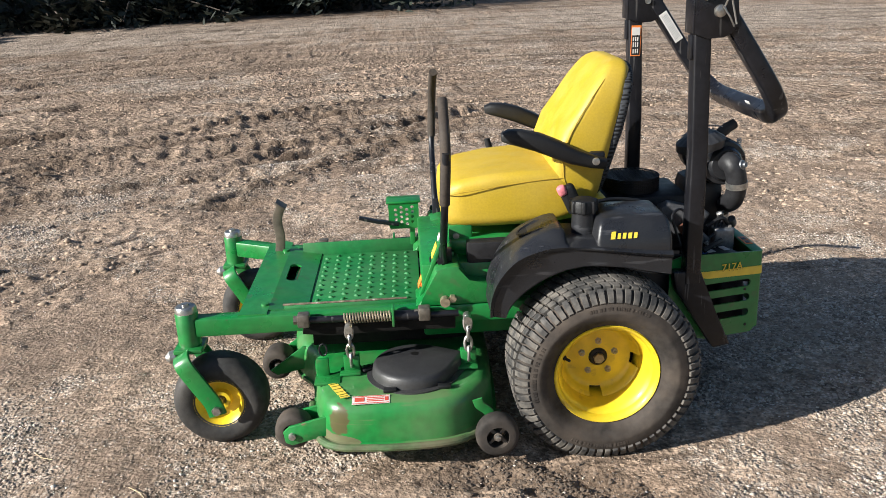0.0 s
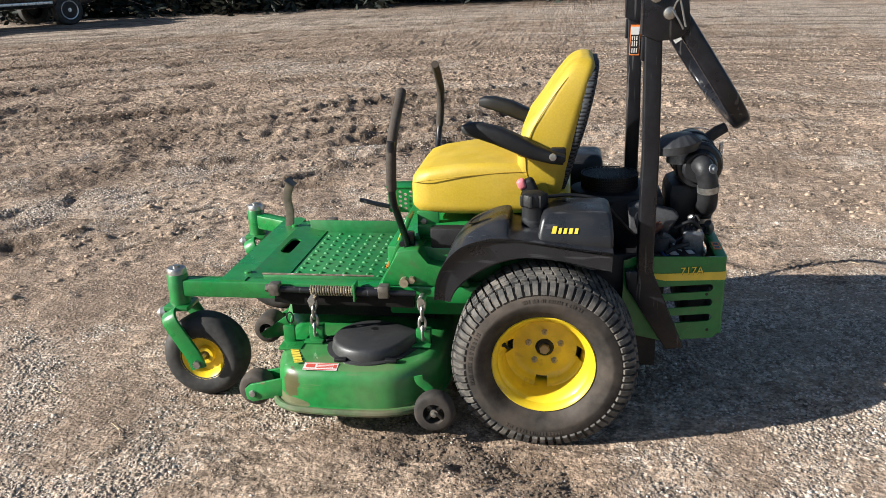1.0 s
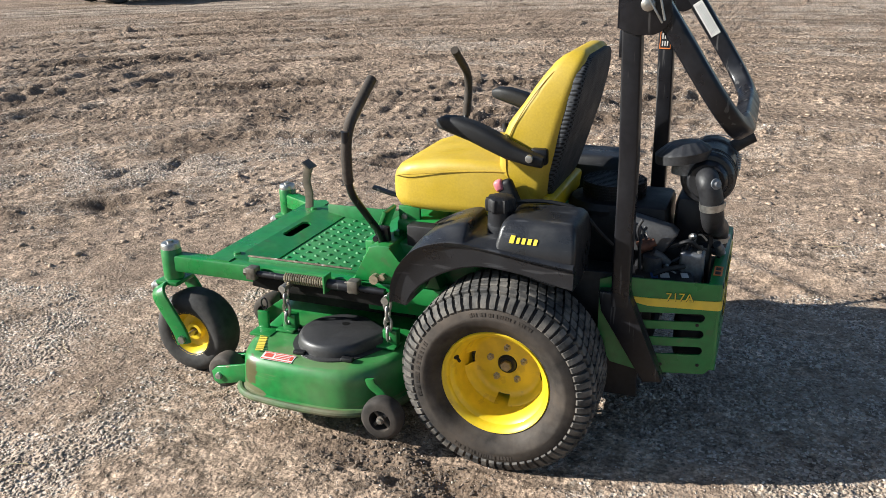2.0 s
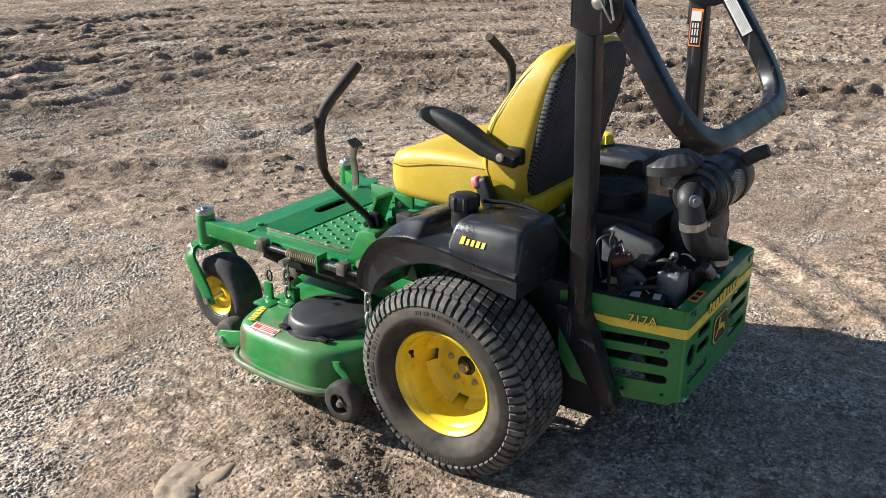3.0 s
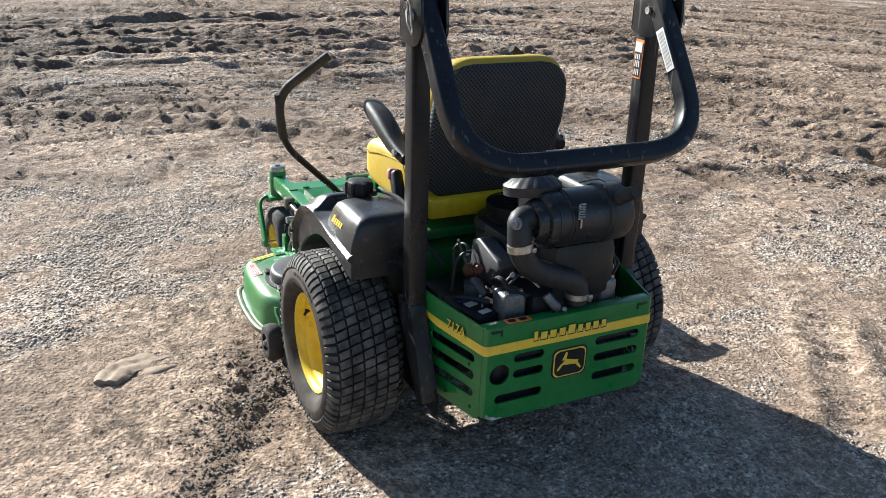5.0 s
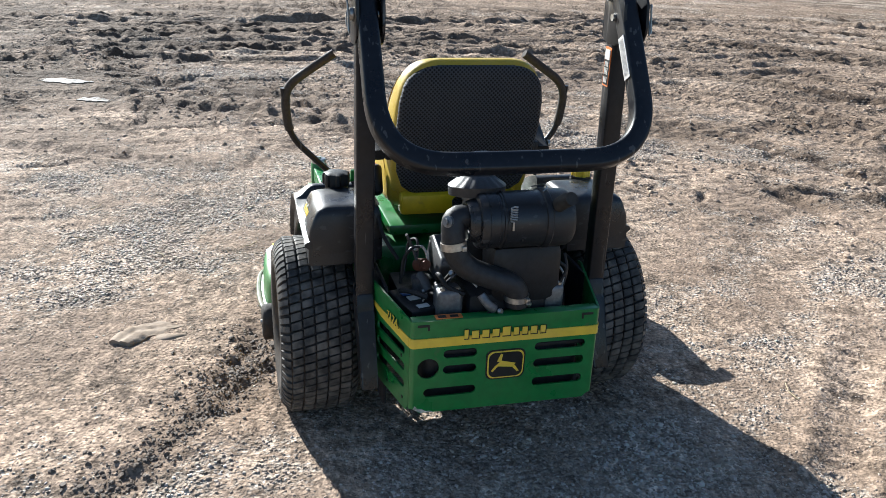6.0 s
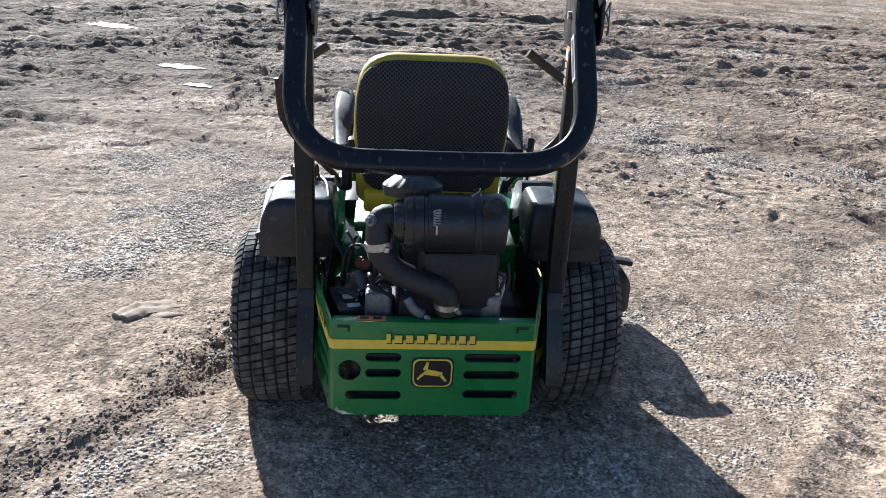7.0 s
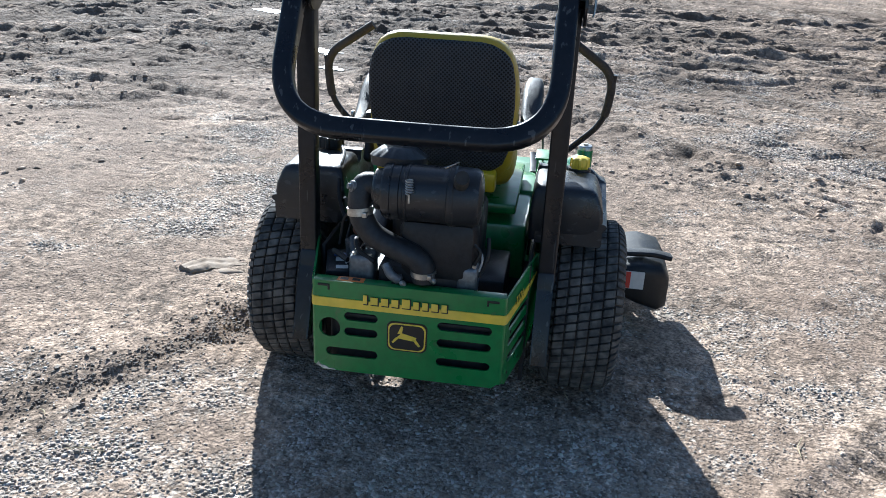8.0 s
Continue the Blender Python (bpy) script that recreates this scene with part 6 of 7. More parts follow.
part("dust_valve", bm, RUBBER, air, "grey rubber dust valve")
bm = bmesh.new()
pts = [(FX + 0.079 + 0.006 * math.cos(a * math.pi / 4), -0.006 + 0.009 * math.sin(a * math.pi / 4), FZ + 0.062 - a * 0.00085) for a in range(49)]
tube(bm, pts, ringed(0.0022, 6))
rod(bm, (FX + 0.08, -0.006, FZ + 0.02), (FX + 0.08, -0.006, FZ - 0.004), 0.003, 6)
part("spring_clip", bm, STEEL, air, "bright coil spring clip")
bm = bmesh.new()
tube(bm, [(FX - 0.09, 0.10, FZ + 0.06), (FX - 0.02, 0.11, FZ + 0.09), (FX + 0.03, 0.10, FZ + 0.095), (FX + 0.05, 0.08, FZ + 0.09)], ringed(0.002, 5), fillet=0.02)
part("wire", bm, STEEL, air)
# rain cap
bm = bmesh.new()
cx, cy = 0.41, -0.064
rings = []
for h, r in ((0.838, 0.060), (0.840, 0.077), (0.866, 0.080), (0.871, 0.074), (0.891, 0.046), (0.894, 0.040), (0.895, 0.01)):
    rings.append([(cx + (r + (0.003 if i % 4 < 2 and 0.866 < h < 0.893 else 0)) * math.cos(i * math.pi / 32), cy + (r + (0.003 if i % 4 < 2 and 0.866 < h < 0.893 else 0)) * math.sin(i * math.pi / 32), h) for i in range(64)])
loft(bm, rings)
for v in bm.verts:
    v.co.z += 0.16 * (v.co.x - cx)
part("rain_cap", bm, COVER, air, "ribbed black intake rain cap", sharp=25)
bm = bmesh.new()
lathe(bm, [(0.0, 0.80), (0.04, 0.80), (0.04, 0.848), (0.0, 0.848)], (cx + 0.01, cy, 0), "z", 24)
part("cap_collar", bm, ALLOY, air)
# intake hose with clamps
bm = bmesh.new()
hose = [(0.487, -0.10, 0.80), (0.49, -0.148, 0.805), (0.505, -0.152, 0.765), (0.51, -0.15, 0.72), (0.515, -0.118, 0.668), (0.52, -0.05, 0.638), (0.525, 0.005, 0.62), (0.525, 0.032, 0.595), (0.522, 0.034, 0.55)]
tube(bm, filleted(hose, 0.03, 4), ringed(0.033, 20))
part("intake_hose", bm, HOSE, MOWER, "thick black rubber intake hose", sharp=60)
for a, b in (((0.508, -0.1515, 0.742), (0.5105, -0.149, 0.722)), ((0.5235, 0.033, 0.582), (0.523, 0.0335, 0.566))):
    bm = bmesh.new()
    rod(bm, a, b, 0.0355, 24)
    box(bm, (a[0] + 0.03, a[1] + 0.022, (a[2] + b[2]) / 2), (0.018, 0.012, 0.014), bev=0.002)
    part("hose_clamp", bm, STEEL, MOWER, "zinc hose clamp")
bm = bmesh.new()
lathe(bm, [(0.0, 0.0), (0.016, 0.0), (0.016, 0.01), (0.008, 0.012), (0.008, 0.02), (0.0, 0.02)], (0.512, -0.165, 0.80), (0.6, -0.8, 0.2), 14)
part("fitting", bm, ALLOY, air)
# battery, solenoid, oil filter, wires
bm = bmesh.new()
box(bm, (0.40, -0.225, 0.487), (0.16, 0.1, 0.09), (0, 0, 14), bev=0.006)
bat = part("battery", bm, MATT, MOWER, "small black battery with blue and white labels")
bm = bmesh.new()
box(bm, (0.40, -0.23, 0.5335), (0.026, 0.035, 0.002), (0, 0, 14), bev=0)
part("label_panel", bm, DECAL_WHITE, bat)
bm = bmesh.new()
box(bm, (0.455, -0.215, 0.5335), (0.02, 0.035, 0.002), (0, 0, 14), bev=0)
part("label_panel", bm, DECAL_WHITE, bat)
bm = bmesh.new()
box(bm, (0.37, -0.235, 0.5345), (0.02, 0.05, 0.002), (0, 0, 14), bev=0)
part("label_stripe", bm, pbr("decal_blue", (0.03, 0.08, 0.25), 0.4), bat)
bm = bmesh.new()
rod(bm, (0.315, -0.200, 0.598), (0.350, -0.188, 0.612), 0.019, 16)
rod(bm, (0.346, -0.190, 0.610), (0.362, -0.185, 0.617), 0.013, 12)
part("solenoid", bm, COPPER, MOWER, "rusty brown starter solenoid")
bm = bmesh.new()
lathe(bm, [(0.0, 0.0), (0.012, 0.0), (0.016, 0.03), (0.012, 0.06), (0.0, 0.062)], (0.36, -0.205, 0.59), (0.5, 0.2, -0.4), 14)
lathe(bm, [(0.0, 0.0), (0.026, 0.0), (0.03, 0.05), (0.0, 0.052)], (0.36, -0.20, 0.53), "z", 16)
part("coupling", bm, GREY_SHROUD, MOWER, "grey linkage coupling")
rng = random.Random(3)
for k, (col, pts) in enumerate(((STEEL_BLACK, [(0.30, -0.24, 0.56), (0.27, -0.22, 0.66), (0.31, -0.20, 0.68), (0.34, -0.21, 0.63)]), (GREY_SHROUD, [(0.33, -0.24, 0.70), (0.31, -0.22, 0.66), (0.33, -0.20, 0.60)]),
                                (STEEL_BLACK, [(0.36, -0.19, 0.54), (0.42, -0.18, 0.56), (0.47, -0.16, 0.60), (0.47, -0.12, 0.64), (0.50, -0.08, 0.62)]), (MATT, [(0.41, -0.17, 0.60), (0.46, -0.175, 0.63), (0.485, -0.16, 0.60), (0.50, -0.11, 0.58)]),
                                (MATT, [(0.50, 0.17, 0.60), (0.50, 0.19, 0.64), (0.49, 0.16, 0.66)]), (MATT, [(0.53, -0.03, 0.55), (0.545, -0.06, 0.53), (0.53, -0.10, 0.50)]))):
    bm = bmesh.new()
    tube(bm, pts, ringed(0.0045 if k != 3 else 0.007, 8), fillet=0.03)
    part("engine_wire", bm, col, MOWER, "loose engine wire")
LEAD_WHITE = pbr("grey_white_lead", (0.42, 0.41, 0.39), 0.6, vary=0.2, dust=0.3)
for mat, r, pts, label in ((MATT, 0.0065, [(0.34, -0.150, 0.545), (0.40, -0.170, 0.545), (0.435, -0.165, 0.565), (0.452, -0.152, 0.607), (0.462, -0.140, 0.628)], "black spark plug lead"),
                           (LEAD_WHITE, 0.003, [(0.452, -0.15, 0.612), (0.470, -0.128, 0.632), (0.485, -0.10, 0.626), (0.500, -0.075, 0.600)], "thin pale engine lead"),
                           (LEAD_WHITE, 0.004, [(0.335, -0.215, 0.655), (0.330, -0.195, 0.665), (0.335, -0.178, 0.640), (0.345, -0.178, 0.600)], "thin pale engine lead"),
                           (MATT, 0.005, [(0.33, -0.255, 0.55), (0.325, -0.245, 0.63), (0.33, -0.222, 0.660), (0.335, -0.200, 0.662)], "black engine lead"),
                           (MATT, 0.008, [(0.37, -0.262, 0.545), (0.41, -0.245, 0.560), (0.45, -0.20, 0.555)], "black battery cable"),
                           (LEAD_WHITE, 0.003, [(0.46, 0.175, 0.635), (0.475, 0.192, 0.612), (0.485, 0.182, 0.575)], "thin pale engine lead"),
                           (MATT, 0.006, [(0.44, 0.20, 0.66), (0.46, 0.205, 0.62), (0.47, 0.19, 0.57), (0.49, 0.17, 0.55)], "black engine lead"),
                           (LEAD_WHITE, 0.0025, [(0.375, -0.20, 0.53), (0.39, -0.19, 0.565), (0.405, -0.195, 0.54), (0.43, -0.21, 0.535)], "thin pale engine lead")):
    bm = bmesh.new()
    tube(bm, pts, ringed(r, 8), fillet=0.02)
    part("engine_lead", bm, mat, MOWER, label)
for x, y, z, r in ((0.464, -0.139, 0.630, 0.009), (0.332, -0.212, 0.655, 0.006), (0.44, -0.165, 0.566, 0.007), (0.545, 0.062, 0.560, 0.008), (0.548, -0.020, 0.545, 0.008), (0.545, 0.062, 0.527, 0.006), (0.40, -0.20, 0.552, 0.006), (0.37, -0.205, 0.575, 0.008)):
    bm = bmesh.new()
    lathe(bm, [(0.0, -r), (r, -r), (r * 1.1, 0.0), (r * 0.7, r), (0.0, r * 1.1)], (x, y, z), (0.6, -0.5, 0.5), 8)
    part("connector", bm, STEEL, engine)
bm = bmesh.new()
tube(bm, [(0.535, -0.035, 0.548), (0.545, -0.055, 0.565), (0.53, -0.072, 0.590)], ringed(0.013, 12), fillet=0.02)
part("breather_stub", bm, ALLOY, engine, "dull grey breather stub")
bm = bmesh.new()
lathe(bm, [(0.0, 0.0), (0.012, 0.0), (0.012, 0.02), (0.0, 0.02)], (0.525, -0.03, 0.55), (0.6, -0.8, 0.2), 12)
part("manifold_stub", bm, GREY_SHROUD, MOWER, "grey manifold stub")
# transaxles and belts below
# cases are oversized to help block sunlight passing under the chassis
for s, off in ((-1, 0), (1, 0.02)):
    bm = bmesh.new()
    box(bm, (0.0, s * 0.25 + off, 0.27), (0.24, 0.17, 0.20), bev=0.02)
    rod(bm, (-0.012, s * 0.30 + off, UP), (-0.012, s * 0.415 + off, UP), 0.027, 20)
    part("transaxle", bm, ENGINE, MOWER, "black wheel-drive transaxle")

# ---- mower deck ----
def deck_outline(k):
    """The deck's plan, drawn in by k."""
    pts = [(-0.91, -0.36), (-0.897, -0.475), (-0.845, -0.575), (-0.735, -0.602), (-0.56, -0.606), (-0.46, -0.585), (-0.378, -0.51), (-0.342, -0.40), (-0.33, 0.0), (-0.34, 0.40), (-0.37, 0.62), (-0.60, 0.66), (-0.80, 0.63),
           (-0.93, 0.50), (-0.95, 0.30), (-1.0, 0.20), (-1.02, 0.05), (-0.99, -0.10), (-0.93, -0.20)]
    pts = [Vector((x, y, 0)) for x, y in pts]
    out, n = [], len(pts)
    for i in range(n):
        a, b, c, d = pts[i - 1], pts[i], pts[(i + 1) % n], pts[(i + 2) % n]
        for t in (0, 0.25, 0.5, 0.75):
            out.append(0.5 * ((2 * b) + (c - a) * t + (2 * a - 5 * b + 4 * c - d) * t * t + (3 * b - a - 3 * c + d) * t ** 3))
    n = len(out)
    res = []
    for i in range(n):
        t = (out[(i + 1) % n] - out[i - 1]).normalized()
        res.append(out[i] + Vector((-t.y, t.x, 0)) * k)
    return res


bm = bmesh.new()
rings = [[(p.x, p.y, z) for p in deck_outline(k)] for k, z in ((0.012, 0.107), (-0.008, 0.105), (-0.009, 0.117), (0.0, 0.12), (0.001, 0.135), (0.004, 0.19), (0.007, 0.212), (0.014, 0.228), (0.027, 0.239), (0.045, 0.2435), (0.09, 0.247))]
loft(bm, rings)
deck = part("mower_deck", bm, DECK_PAINT, MOWER, "scuffed green steel mower deck, worn at the front edge", sharp=50)
bm = bmesh.new()
rings = []
for k, z in ((1.22, 0.243), (1.22, 0.2495), (1.08, 0.2505), (1.07, 0.262), (1.045, 0.277), (1.0, 0.2845), (0.94, 0.2875), (0.5, 0.2895), (0.05, 0.29)):
    ring = []
    for i in range(96):
        a = 2 * math.pi * i / 96
        off = abs((a - radians(16) + math.pi) % (2 * math.pi) - math.pi)
        r = 0.122 / math.cos(off - radians(42)) if off < radians(42) else 0.122
        ring.append((-0.59 + k * r * math.cos(a), -0.405 + k * r * math.sin(a), z))
    rings.append(ring)
loft(bm, rings)
cover = part("pulley_cover", bm, COVER, deck, "round black plastic belt cover")
bm = bmesh.new()
lathe(bm, [(0.0, 0.0), (0.013, 0.0), (0.013, 0.0015), (0.0, 0.0015)], (-0.585, -0.365, 0.2888), "z", 16)
part("cover_hole", bm, DECAL_BLACK, cover)
for x, y in ((-0.665, -0.53), (-0.50, -0.525), (-0.735, -0.38)):
    bm = bmesh.new()
    box(bm, (x, y, 0.253), (0.04, 0.02, 0.012), (0, 0, 30 if x < -0.7 else 0), bev=0.003)
    part("cover_tab", bm, MATT, cover)
# right-hand belt cover, idler and belt
bm = bmesh.new()
lathe(bm, [(0.0, 0.31), (0.11, 0.308), (0.14, 0.29), (0.15, 0.245), (0.0, 0.243)], (-0.60, 0.42, 0), "z", 40)
part("pulley_cover", bm, MATT, deck, "round black plastic belt cover")
bm = bmesh.new()
for z in (0.30, 0.325, 0.345):
    lathe(bm, [(0.0, -0.008), (0.075, -0.008), (0.06, 0.0), (0.075, 0.008), (0.0, 0.008)], (-0.70, -0.12, z), "z", 32)
rod(bm, (-0.70, -0.12, 0.24), (-0.70, -0.12, 0.36), 0.02)
lathe(bm, [(0.0, -0.012), (0.11, -0.012), (0.09, 0.0), (0.11, 0.012), (0.0, 0.012)], (-0.45, 0.0, 0.30), "z", 32)
part("drive_pulley", bm, GREASE, deck, "black stacked belt pulleys")
bm = bmesh.new()
box(bm, (-0.52, 0.05, 0.335), (0.52, 0.5, 0.02), bev=0.004)
box(bm, (-0.62, -0.26, 0.37), (0.55, 0.03, 0.03), bev=0.006)
tube(bm, [(-0.93, -0.345, 0.40), (-0.85, -0.335, 0.385), (-0.60, -0.335, 0.39), (-0.45, -0.335, 0.385)], rounded(0.03, 0.05, 0.006, 2), fillet=0.05)
part("lift_linkage", bm, GREASE, MOWER, "greasy black deck-lift linkage")


bm = bmesh.new()
box(bm, (-0.66, -0.22, 0.325), (0.52, 0.012, 0.10), bev=0.003)
part("belt_shield", bm, GREASE, MOWER, "dark belt shield under the foot pan")
bm = bmesh.new()
run = [p for p in deck_outline(-0.016) if p.y < -0.30 and p.x < -0.33]
run = sorted(run, key=lambda p: math.atan2(p.y + 0.30, p.x + 0.62))
run = [p for p in run if math.atan2(p.y + 0.30, p.x + 0.62) < -0.25]
tube(bm, [(p.x, p.y, 0.111) for p in run], ringed(0.0115, 10))
part("deck_skid", bm, SKID, deck, "worn round skid bar along the deck edge")


def chain(x, y, z0, z1):
    n = 4
    step = (z1 - z0) / (n - 0.4)
    base = None
    for i in range(n):
        zc = z0 + step * (i + 0.3)
        bm = bmesh.new()
        pts, flat = [], i % 2
        for a in range(17):
            t = a * math.pi / 8
            u, w = 0.011 * math.cos(t), (step * 0.72) * math.sin(t)
            pts.append((x + (u if flat else 0), y + (0 if flat else u), zc + w))
        tube(bm, pts, ringed(0.005, 7), up=(0, 1, 0) if flat else (1, 0, 0))
        if base is None:
            base = part("chain", bm, STEEL, MOWER, "short zinc deck-hanging chain")
        else:
            part("link", bm, STEEL, base)
    bm = bmesh.new()
    rod(bm, (x, y - 0.02, z1 + 0.005), (x, y + 0.03, z1 + 0.005), 0.013, 10)
    part("chain_bolt", bm, STEEL, base)
    bm = bmesh.new()
    box(bm, (x, y + 0.02, z0 - 0.005), (0.05, 0.03, 0.05), bev=0.004)
    box(bm, (x - 0.005, y + 0.01, z0 - 0.032), (0.065, 0.06, 0.008), bev=0.002)
    part("hanger_bracket", bm, GREEN, deck)


chain(-0.785, -0.395, 0.285, 0.40)
chain(-0.415, -0.40, 0.285, 0.41)
bm = bmesh.new()
box(bm, (-0.875, -0.40, 0.275), (0.04, 0.012, 0.07), bev=0.004)
box(bm, (-0.86, -0.42, 0.246), (0.08, 0.07, 0.01), bev=0.003)
part("hanger_bracket", bm, GREEN, deck)
bm = bmesh.new()
pts = [(-0.87 + 0.012 * math.cos(a * math.pi / 6), -0.395, 0.335 + 0.02 * math.sin(a * math.pi / 6)) for a in range(13)]
tube(bm, pts, ringed(0.003, 6), up=(0, 1, 0))
part("ring", bm, STEEL_BLACK, deck)


HUB = pbr("dusty_tan_hub", (0.085, 0.07, 0.056), 0.7, grain=60, vary=0.3, dust=0.6, dust_col=(0.22, 0.18, 0.14), dust_scale=12)


def roller(x, y, z, r, w, label):
    """A rubber anti-scalp wheel with a spoked hub."""
    bm = bmesh.new()
    prof = [(r * 0.52, w * 0.5), (r * 0.8, w * 0.5), (r * 0.95, w * 0.4), (r, w * 0.15), (r, -w * 0.15), (r * 0.95, -w * 0.4), (r * 0.8, -w * 0.5), (r * 0.52, -w * 0.5)]
    lathe(bm, prof, (x, y, z), "y", 36, closed=True)
    ro = part("roller", bm, SIDEWALL, MOWER, label, sharp=60)
    bm = bmesh.new()
    rod(bm, (x, y - w * 0.42, z), (x, y + w * 0.42, z), r * 0.2, 14)
    for k in range(4):
        a = radians(45 + 90 * k)
        box(bm, (x + 0.34 * r * math.cos(a), y, z + 0.34 * r * math.sin(a)), (r * 0.5, w * 0.5, r * 0.16), (0, -math.degrees(a), 0), bev=0.002)
    part("hub", bm, HUB, ro, "dusty tan spoked hub")
    bm = bmesh.new()
    lathe(bm, [(0.0, 0.0), (0.009, 0.0), (0.008, 0.008), (0.0, 0.01)], (x, y - w * 0.44, z), (0, -1, 0), 10)
    part("bolt", bm, STEEL, ro)
    return ro


roller(-0.35, -0.60, 0.122, 0.066, 0.055, "grey rubber anti-scalp wheel with spoked hub behind the deck corner")
bm = bmesh.new()
tube(bm, [(-0.352, -0.565, 0.122), (-0.37, -0.565, 0.18), (-0.40, -0.57, 0.205), (-0.405, -0.57, 0.225)], rounded(0.03, 0.008, 0.003, 2), fillet=0.02, up=(0, 1, 0))
part("roller_bracket", bm, GREEN, deck)
roller(-0.968, -0.50, 0.128, 0.057, 0.07, "worn rubber anti-scalp roller ahead of the deck")
for y in (-0.545, -0.455):
    bm = bmesh.new()
    prism(bm, [(-0.99, 0.105), (-0.97, 0.095), (-0.83, 0.13), (-0.80, 0.145), (-0.80, 0.195), (-0.84, 0.19), (-0.975, 0.158), (-0.995, 0.14)], "y", y - 0.005, y + 0.005, bev=0.002)
    br = part("roller_bracket", bm, GREEN_WORN, deck)
    bm = bmesh.new()
    lathe(bm, [(0.0, 0.0), (0.012, 0.0), (0.011, 0.008), (0.0, 0.01)], (-0.968, y - 0.005, 0.127), (0, -1, 0), 10)
    part("bolt", bm, STEEL, br)
roller(-1.07, -0.06, 0.15, 0.055, 0.10, "worn rubber roller ahead of the deck")
for y in (-0.125, 0.005):
    bm = bmesh.new()
    prism(bm, [(-1.09, 0.145), (-1.07, 0.125), (-0.95, 0.15), (-0.93, 0.22), (-0.97, 0.23)], "y", y - 0.004, y + 0.004, bev=0.002)
    part("roller_bracket", bm, GREEN, deck)
decal("warning_decal", (-0.722, -0.566, 0.2432), (0.112, 0.036, 0.0016), (13, 0, 0), DECAL_WHITE, deck, ((0.0, 0.42, 0.96, 0.08), (0.0, -0.43, 0.96, 0.08), (-0.3, 0.05, 0.26, 0.5), (0.12, 0.22, 0.46, 0.11), (0.12, 0.02, 0.46, 0.11), (0.12, -0.18, 0.46, 0.11), (0.42, 0.02, 0.1, 0.5)), DECAL_RED, "red and white warning decal")
bm = bmesh.new()
m = pose(-0.825, -0.495, 0.2475, 2, -2, -66)
letter_bars(bm, m, (0.026, 0.012, 0.016, 0.018, 0.016, 0.008, 0.008), 0.026, 0.005, thick=0.0012, slant=0.2, first=1.3)
part("marking", bm, DECAL_YELLOW, deck, "yellow plain marking bars")
# discharge chute
bm = bmesh.new()
rings = []
for y, zt, zb, x0, x1 in ((0.62, 0.27, 0.16, -0.74, -0.36), (0.72, 0.285, 0.12, -0.75, -0.36), (0.80, 0.27, 0.09, -0.74, -0.38), (0.835, 0.22, 0.09, -0.72, -0.42)):
    rings.append([((x0 + x1) / 2 + u, y, (zt + zb) / 2 + v) for u, v in rounded(x1 - x0, zt - zb, 0.03, 4)])
loft(bm, rings)
chute = part("discharge_chute", bm, MATT, MOWER, "black rubber discharge chute", sharp=50)
bm = bmesh.new()
tube(bm, [(-0.45, 0.66, 0.30), (-0.46, 0.77, 0.302), (-0.465, 0.835, 0.288)], rounded(0.05, 0.018, 0.006, 3), fillet=0.03)
part("chute_lip", bm, MATT, chute)
decal("warning_decal", (-0.358, 0.70, 0.225), (0.003, 0.07, 0.07), (0, 0, 0), DECAL_WHITE, chute, ((-0.36, 0, 0.26, 0.95),), DECAL_RED, "white and red warning decal")

# ---- parked pickup truck ----
CAR_PAINT = pbr("black_car_paint", (0.006, 0.006, 0.008), 0.18, grain=20, vary=0.1, dust=0.15, coat=0.6)
CHROME = pbr("chrome", (0.7, 0.7, 0.7), 0.3, metal=0.5, vary=0.05)
GLASS = pbr("tinted_glass", (0.01, 0.012, 0.013), 0.05, vary=0.05, coat=0.5)


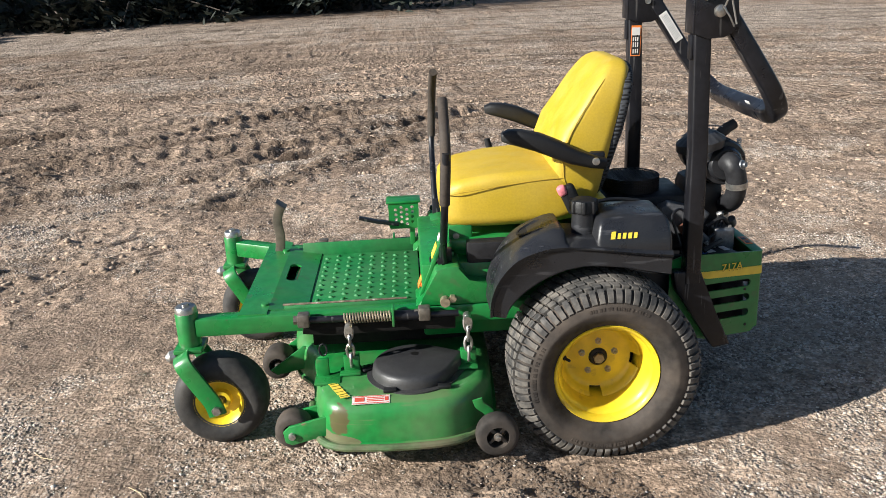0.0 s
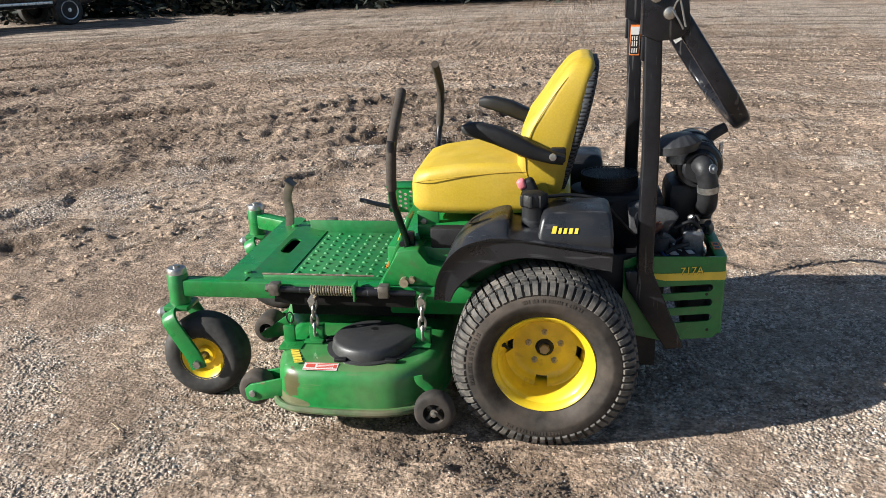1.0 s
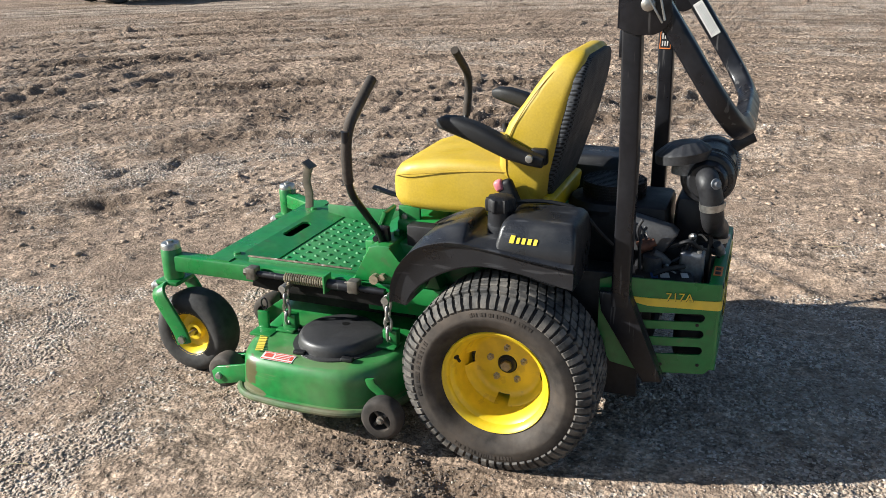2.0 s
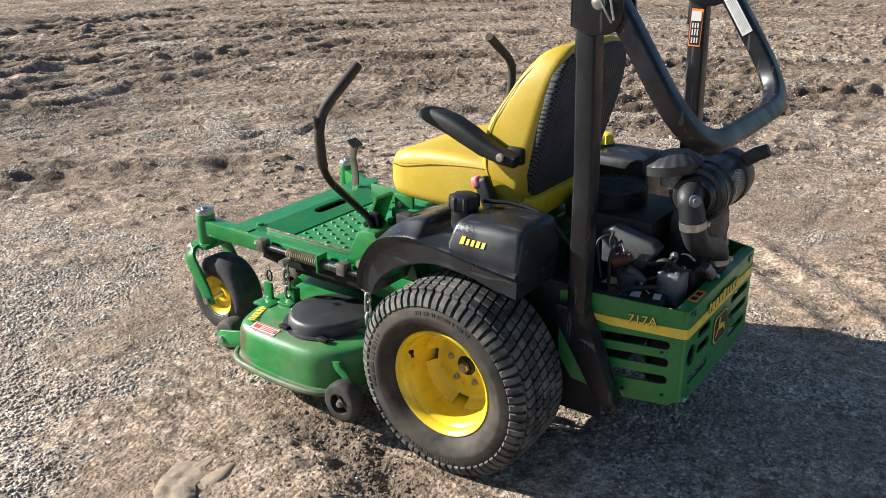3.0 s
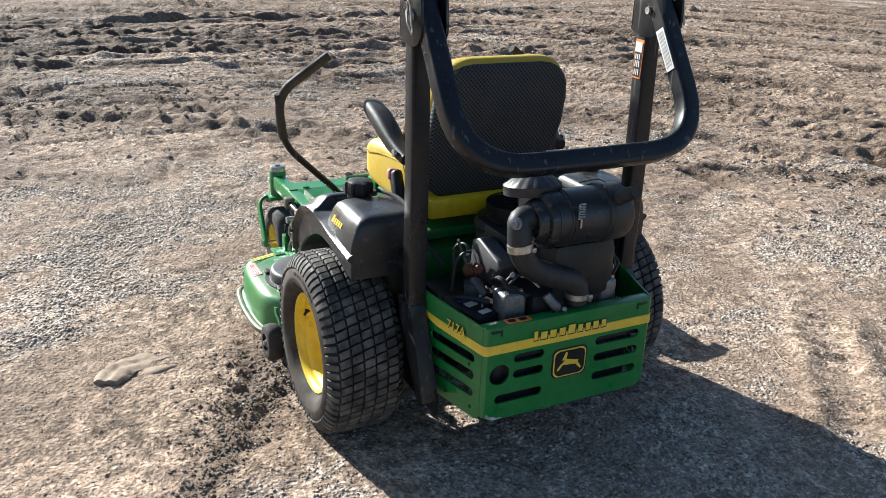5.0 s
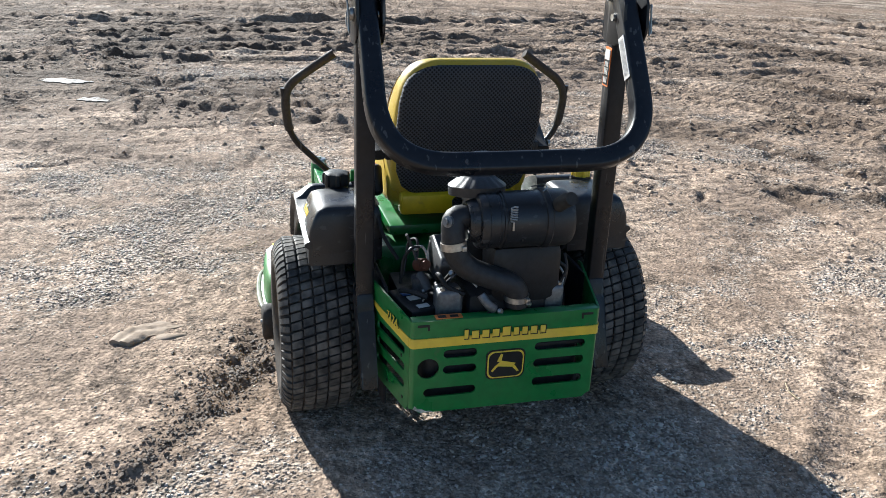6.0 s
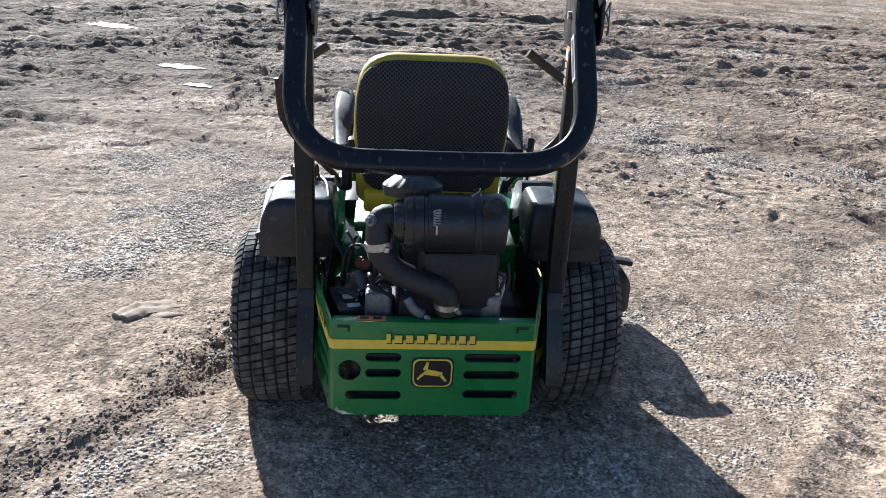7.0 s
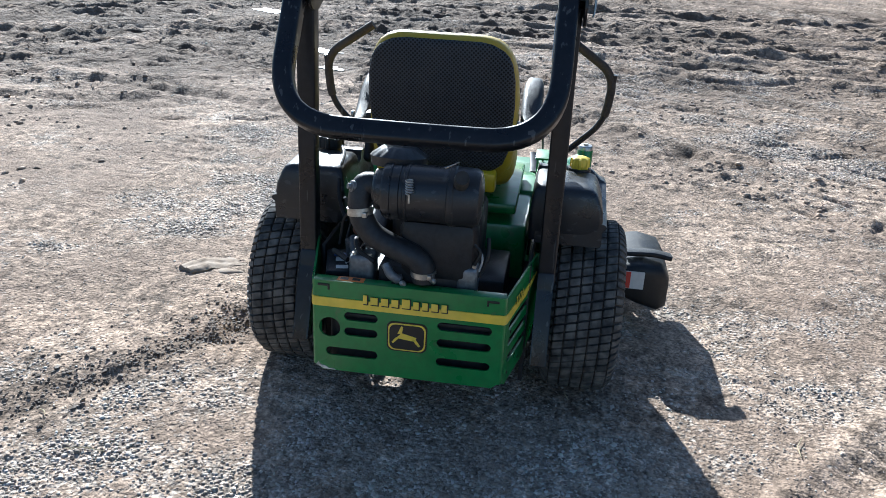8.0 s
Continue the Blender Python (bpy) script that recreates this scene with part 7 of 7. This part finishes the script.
def pickup():
    """A long crew-cab pickup along local x, front at -x, its wheels on the ground."""
    root = tagged(new("pickup_truck"), "black crew-cab pickup with chrome wheels parked by the trees", "pickup truck")
    bm = bmesh.new()
    prism(bm, [(-3.0, 0.55), (-3.05, 0.75), (-2.95, 1.12), (-1.55, 1.22), (-0.85, 1.85), (1.05, 1.88), (1.25, 1.3), (2.95, 1.28), (3.0, 0.62), (2.6, 0.5), (-2.6, 0.48)], "y", -0.95, 0.95, bev=0.08, seg=3)
    body = part("body", bm, CAR_PAINT, root, "black painted body")
    bm = bmesh.new()
    box(bm, (0, -0.96, 0.62), (3.2, 0.03, 0.07), bev=0.01)
    part("side_trim", bm, CHROME, body, "chrome side trim")
    for x0, x1, x2, x3 in ((-1.25, -0.75, -0.12, -0.1), (0.0, 0.02, 0.95, 1.1)):
        for s in (-1, 1):
            bm = bmesh.new()
            prism(bm, [(x0, 1.27), (x1, 1.76), (x2, 1.78), (x3, 1.27)], "y", s * 0.945, s * 0.957)
            part("window", bm, GLASS, body, "dark side window")
    bm = bmesh.new()
    prism(bm, [(-1.60, 1.24), (-1.54, 1.24), (-0.92, 1.80), (-0.98, 1.80)], "y", -0.78, 0.78)
    part("windscreen", bm, GLASS, body)
    for s in (-1, 1):
        bm = bmesh.new()
        box(bm, (-3.0, s * 0.75, 0.95), (0.12, 0.28, 0.2), bev=0.03)
        part("headlight", bm, DECAL_WHITE, body)
    for x in (-2.1, 2.05):
        for s in (-1, 1):
            bm = bmesh.new()
            half = [(0.25, 0.12), (0.3, 0.135), (0.36, 0.13), (0.395, 0.1), (0.4, 0.04)]
            lathe(bm, half + [(r, -d) for r, d in half[::-1]], (x, s * 0.86, 0.4), "y", 40, caps=False)
            w = part("wheel", bm, RUBBER, root, "truck tyre")
            bm = bmesh.new()
            lathe(bm, [(0.255, 0.12), (0.25, 0.13), (0.225, 0.11), (0.215, 0.04), (0.0, 0.03)], (x, s * 0.86, 0.4), (0, s, 0), 36)
            rim = part("rim", bm, ENGINE, w)
            bm = bmesh.new()
            for k in range(8):
                a = radians(45 * k)
                box(bm, (x + 0.14 * math.cos(a), s * 0.96, 0.4 + 0.14 * math.sin(a)), (0.2, 0.03, 0.06), (0, -math.degrees(a), 0), bev=0.008)
            lathe(bm, [(0.0, 0.13), (0.05, 0.125), (0.06, 0.1), (0.0, 0.09)], (x, s * 0.86, 0.4), (0, s, 0), 20)
            lathe(bm, [(0.215, 0.115), (0.25, 0.132), (0.256, 0.12), (0.22, 0.1)], (x, s * 0.86, 0.4), (0, s, 0), 36, closed=True)
            part("spokes", bm, CHROME, w, "chrome eight-spoke wheel")
    return root


truck = pickup()
truck.matrix_basis = pose(-15.45, 21.87, 0, 0, 0, 65) @ Matrix.Diagonal((1.1, 1.0, 1.05, 1))

# ---- trees along the yard ----
BARK = pbr("bark", (0.09, 0.07, 0.055), 0.9, grain=12, vary=0.4, bump=0.8)
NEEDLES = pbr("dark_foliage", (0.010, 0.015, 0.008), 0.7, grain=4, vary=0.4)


def tree(seed, height):
    rng = random.Random(seed)
    root = tagged(new("tree"), "tall dark evergreen tree with a ragged crown", "tree", group="trees along the yard")
    bm = bmesh.new()
    pts = [(0, 0, -0.1), (0.05, 0, height * 0.3), (-0.05, 0.05, height * 0.65), (0, 0, height)]
    path = filleted(pts, 2.0, 4)
    tube(bm, path, ringed(0.24, 12), scales=[max(0.06, 1.1 - 1.05 * i / (len(path) - 1)) for i in range(len(path))])
    limbs = []
    for k in range(46):
        z = height * rng.uniform(0.05, 0.97)
        a = rng.uniform(0, 2 * math.pi)
        ln = (1.05 - z / height) * height * rng.uniform(0.22, 0.36) + 0.4
        end = Vector((math.cos(a) * ln, math.sin(a) * ln, z - 0.12 * ln + rng.uniform(-0.2, 0.3)))
        tube(bm, [(0, 0, z), (end.x * 0.5, end.y * 0.5, z + 0.05), end], ringed(0.045, 6), scales=[1, 0.7, 0.2])
        limbs.append((Vector((0, 0, z)), end))
    part("trunk", bm, BARK, root)
    verts, faces = [], []
    for a, b in limbs:
        for q in range(90):
            t = rng.uniform(0.2, 1.05)
            p = a.lerp(b, t) + Vector((rng.gauss(0, 0.28), rng.gauss(0, 0.28), rng.gauss(-0.1, 0.22)))
            u = Vector((rng.gauss(0, 1), rng.gauss(0, 1), rng.gauss(0, 0.6))).normalized() * rng.uniform(0.10, 0.24)
            w = u.orthogonal().normalized() * rng.uniform(0.04, 0.1)
            i = len(verts)
            verts += [p - u - w * 0.3, p + w, p + u, p - w]
            faces.append((i, i + 1, i + 2, i + 3))
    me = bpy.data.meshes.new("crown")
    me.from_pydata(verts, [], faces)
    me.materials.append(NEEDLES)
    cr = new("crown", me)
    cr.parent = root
    return root


first = tree(1, 10.0)
second = tree(2, 8.0)
rng = random.Random(12)
spots = [(-19 + 1.75 * i + rng.uniform(-0.5, 0.5), 26.6 + 0.62 * i + rng.uniform(-1.0, 1.0)) for i in range(11)] + [(-17 + 2.4 * i + rng.uniform(-0.6, 0.6), 35.0 + 0.6 * i + rng.uniform(-1, 1)) for i in range(8)]
for k, (x, y) in enumerate(spots):
    m = pose(x, y, 0, 0, 0, rng.uniform(0, 360))
    if k < 2:
        (first, second)[k].matrix_basis = m
    else:
        copy_thing((first, second)[k % 2], m)

# ---- loose things on the ground ----
STRAW = pbr("dry_straw", (0.42, 0.34, 0.2), 0.8, vary=0.3)
rng = random.Random(31)
for k in range(26):
    x, y, a, ln = rng.uniform(-1.6, 2.2), rng.uniform(1.0, 4.6), rng.uniform(0, 2 * math.pi), rng.uniform(0.04, 0.12)
    bm = bmesh.new()
    pts = []
    for t in (-0.5, 0.0, 0.5):
        u, v = x + t * ln * math.cos(a + 0.4 * t), y + t * ln * math.sin(a + 0.4 * t)
        pts.append((u, v, float(ground_height(np.array(u), np.array(v))) + 0.008))
    tube(bm, pts, ringed(0.0016, 5))
    tagged(part("straw", bm, STRAW, None), "dry pale straw stalk on the ground", "straw", group="straw stalks")
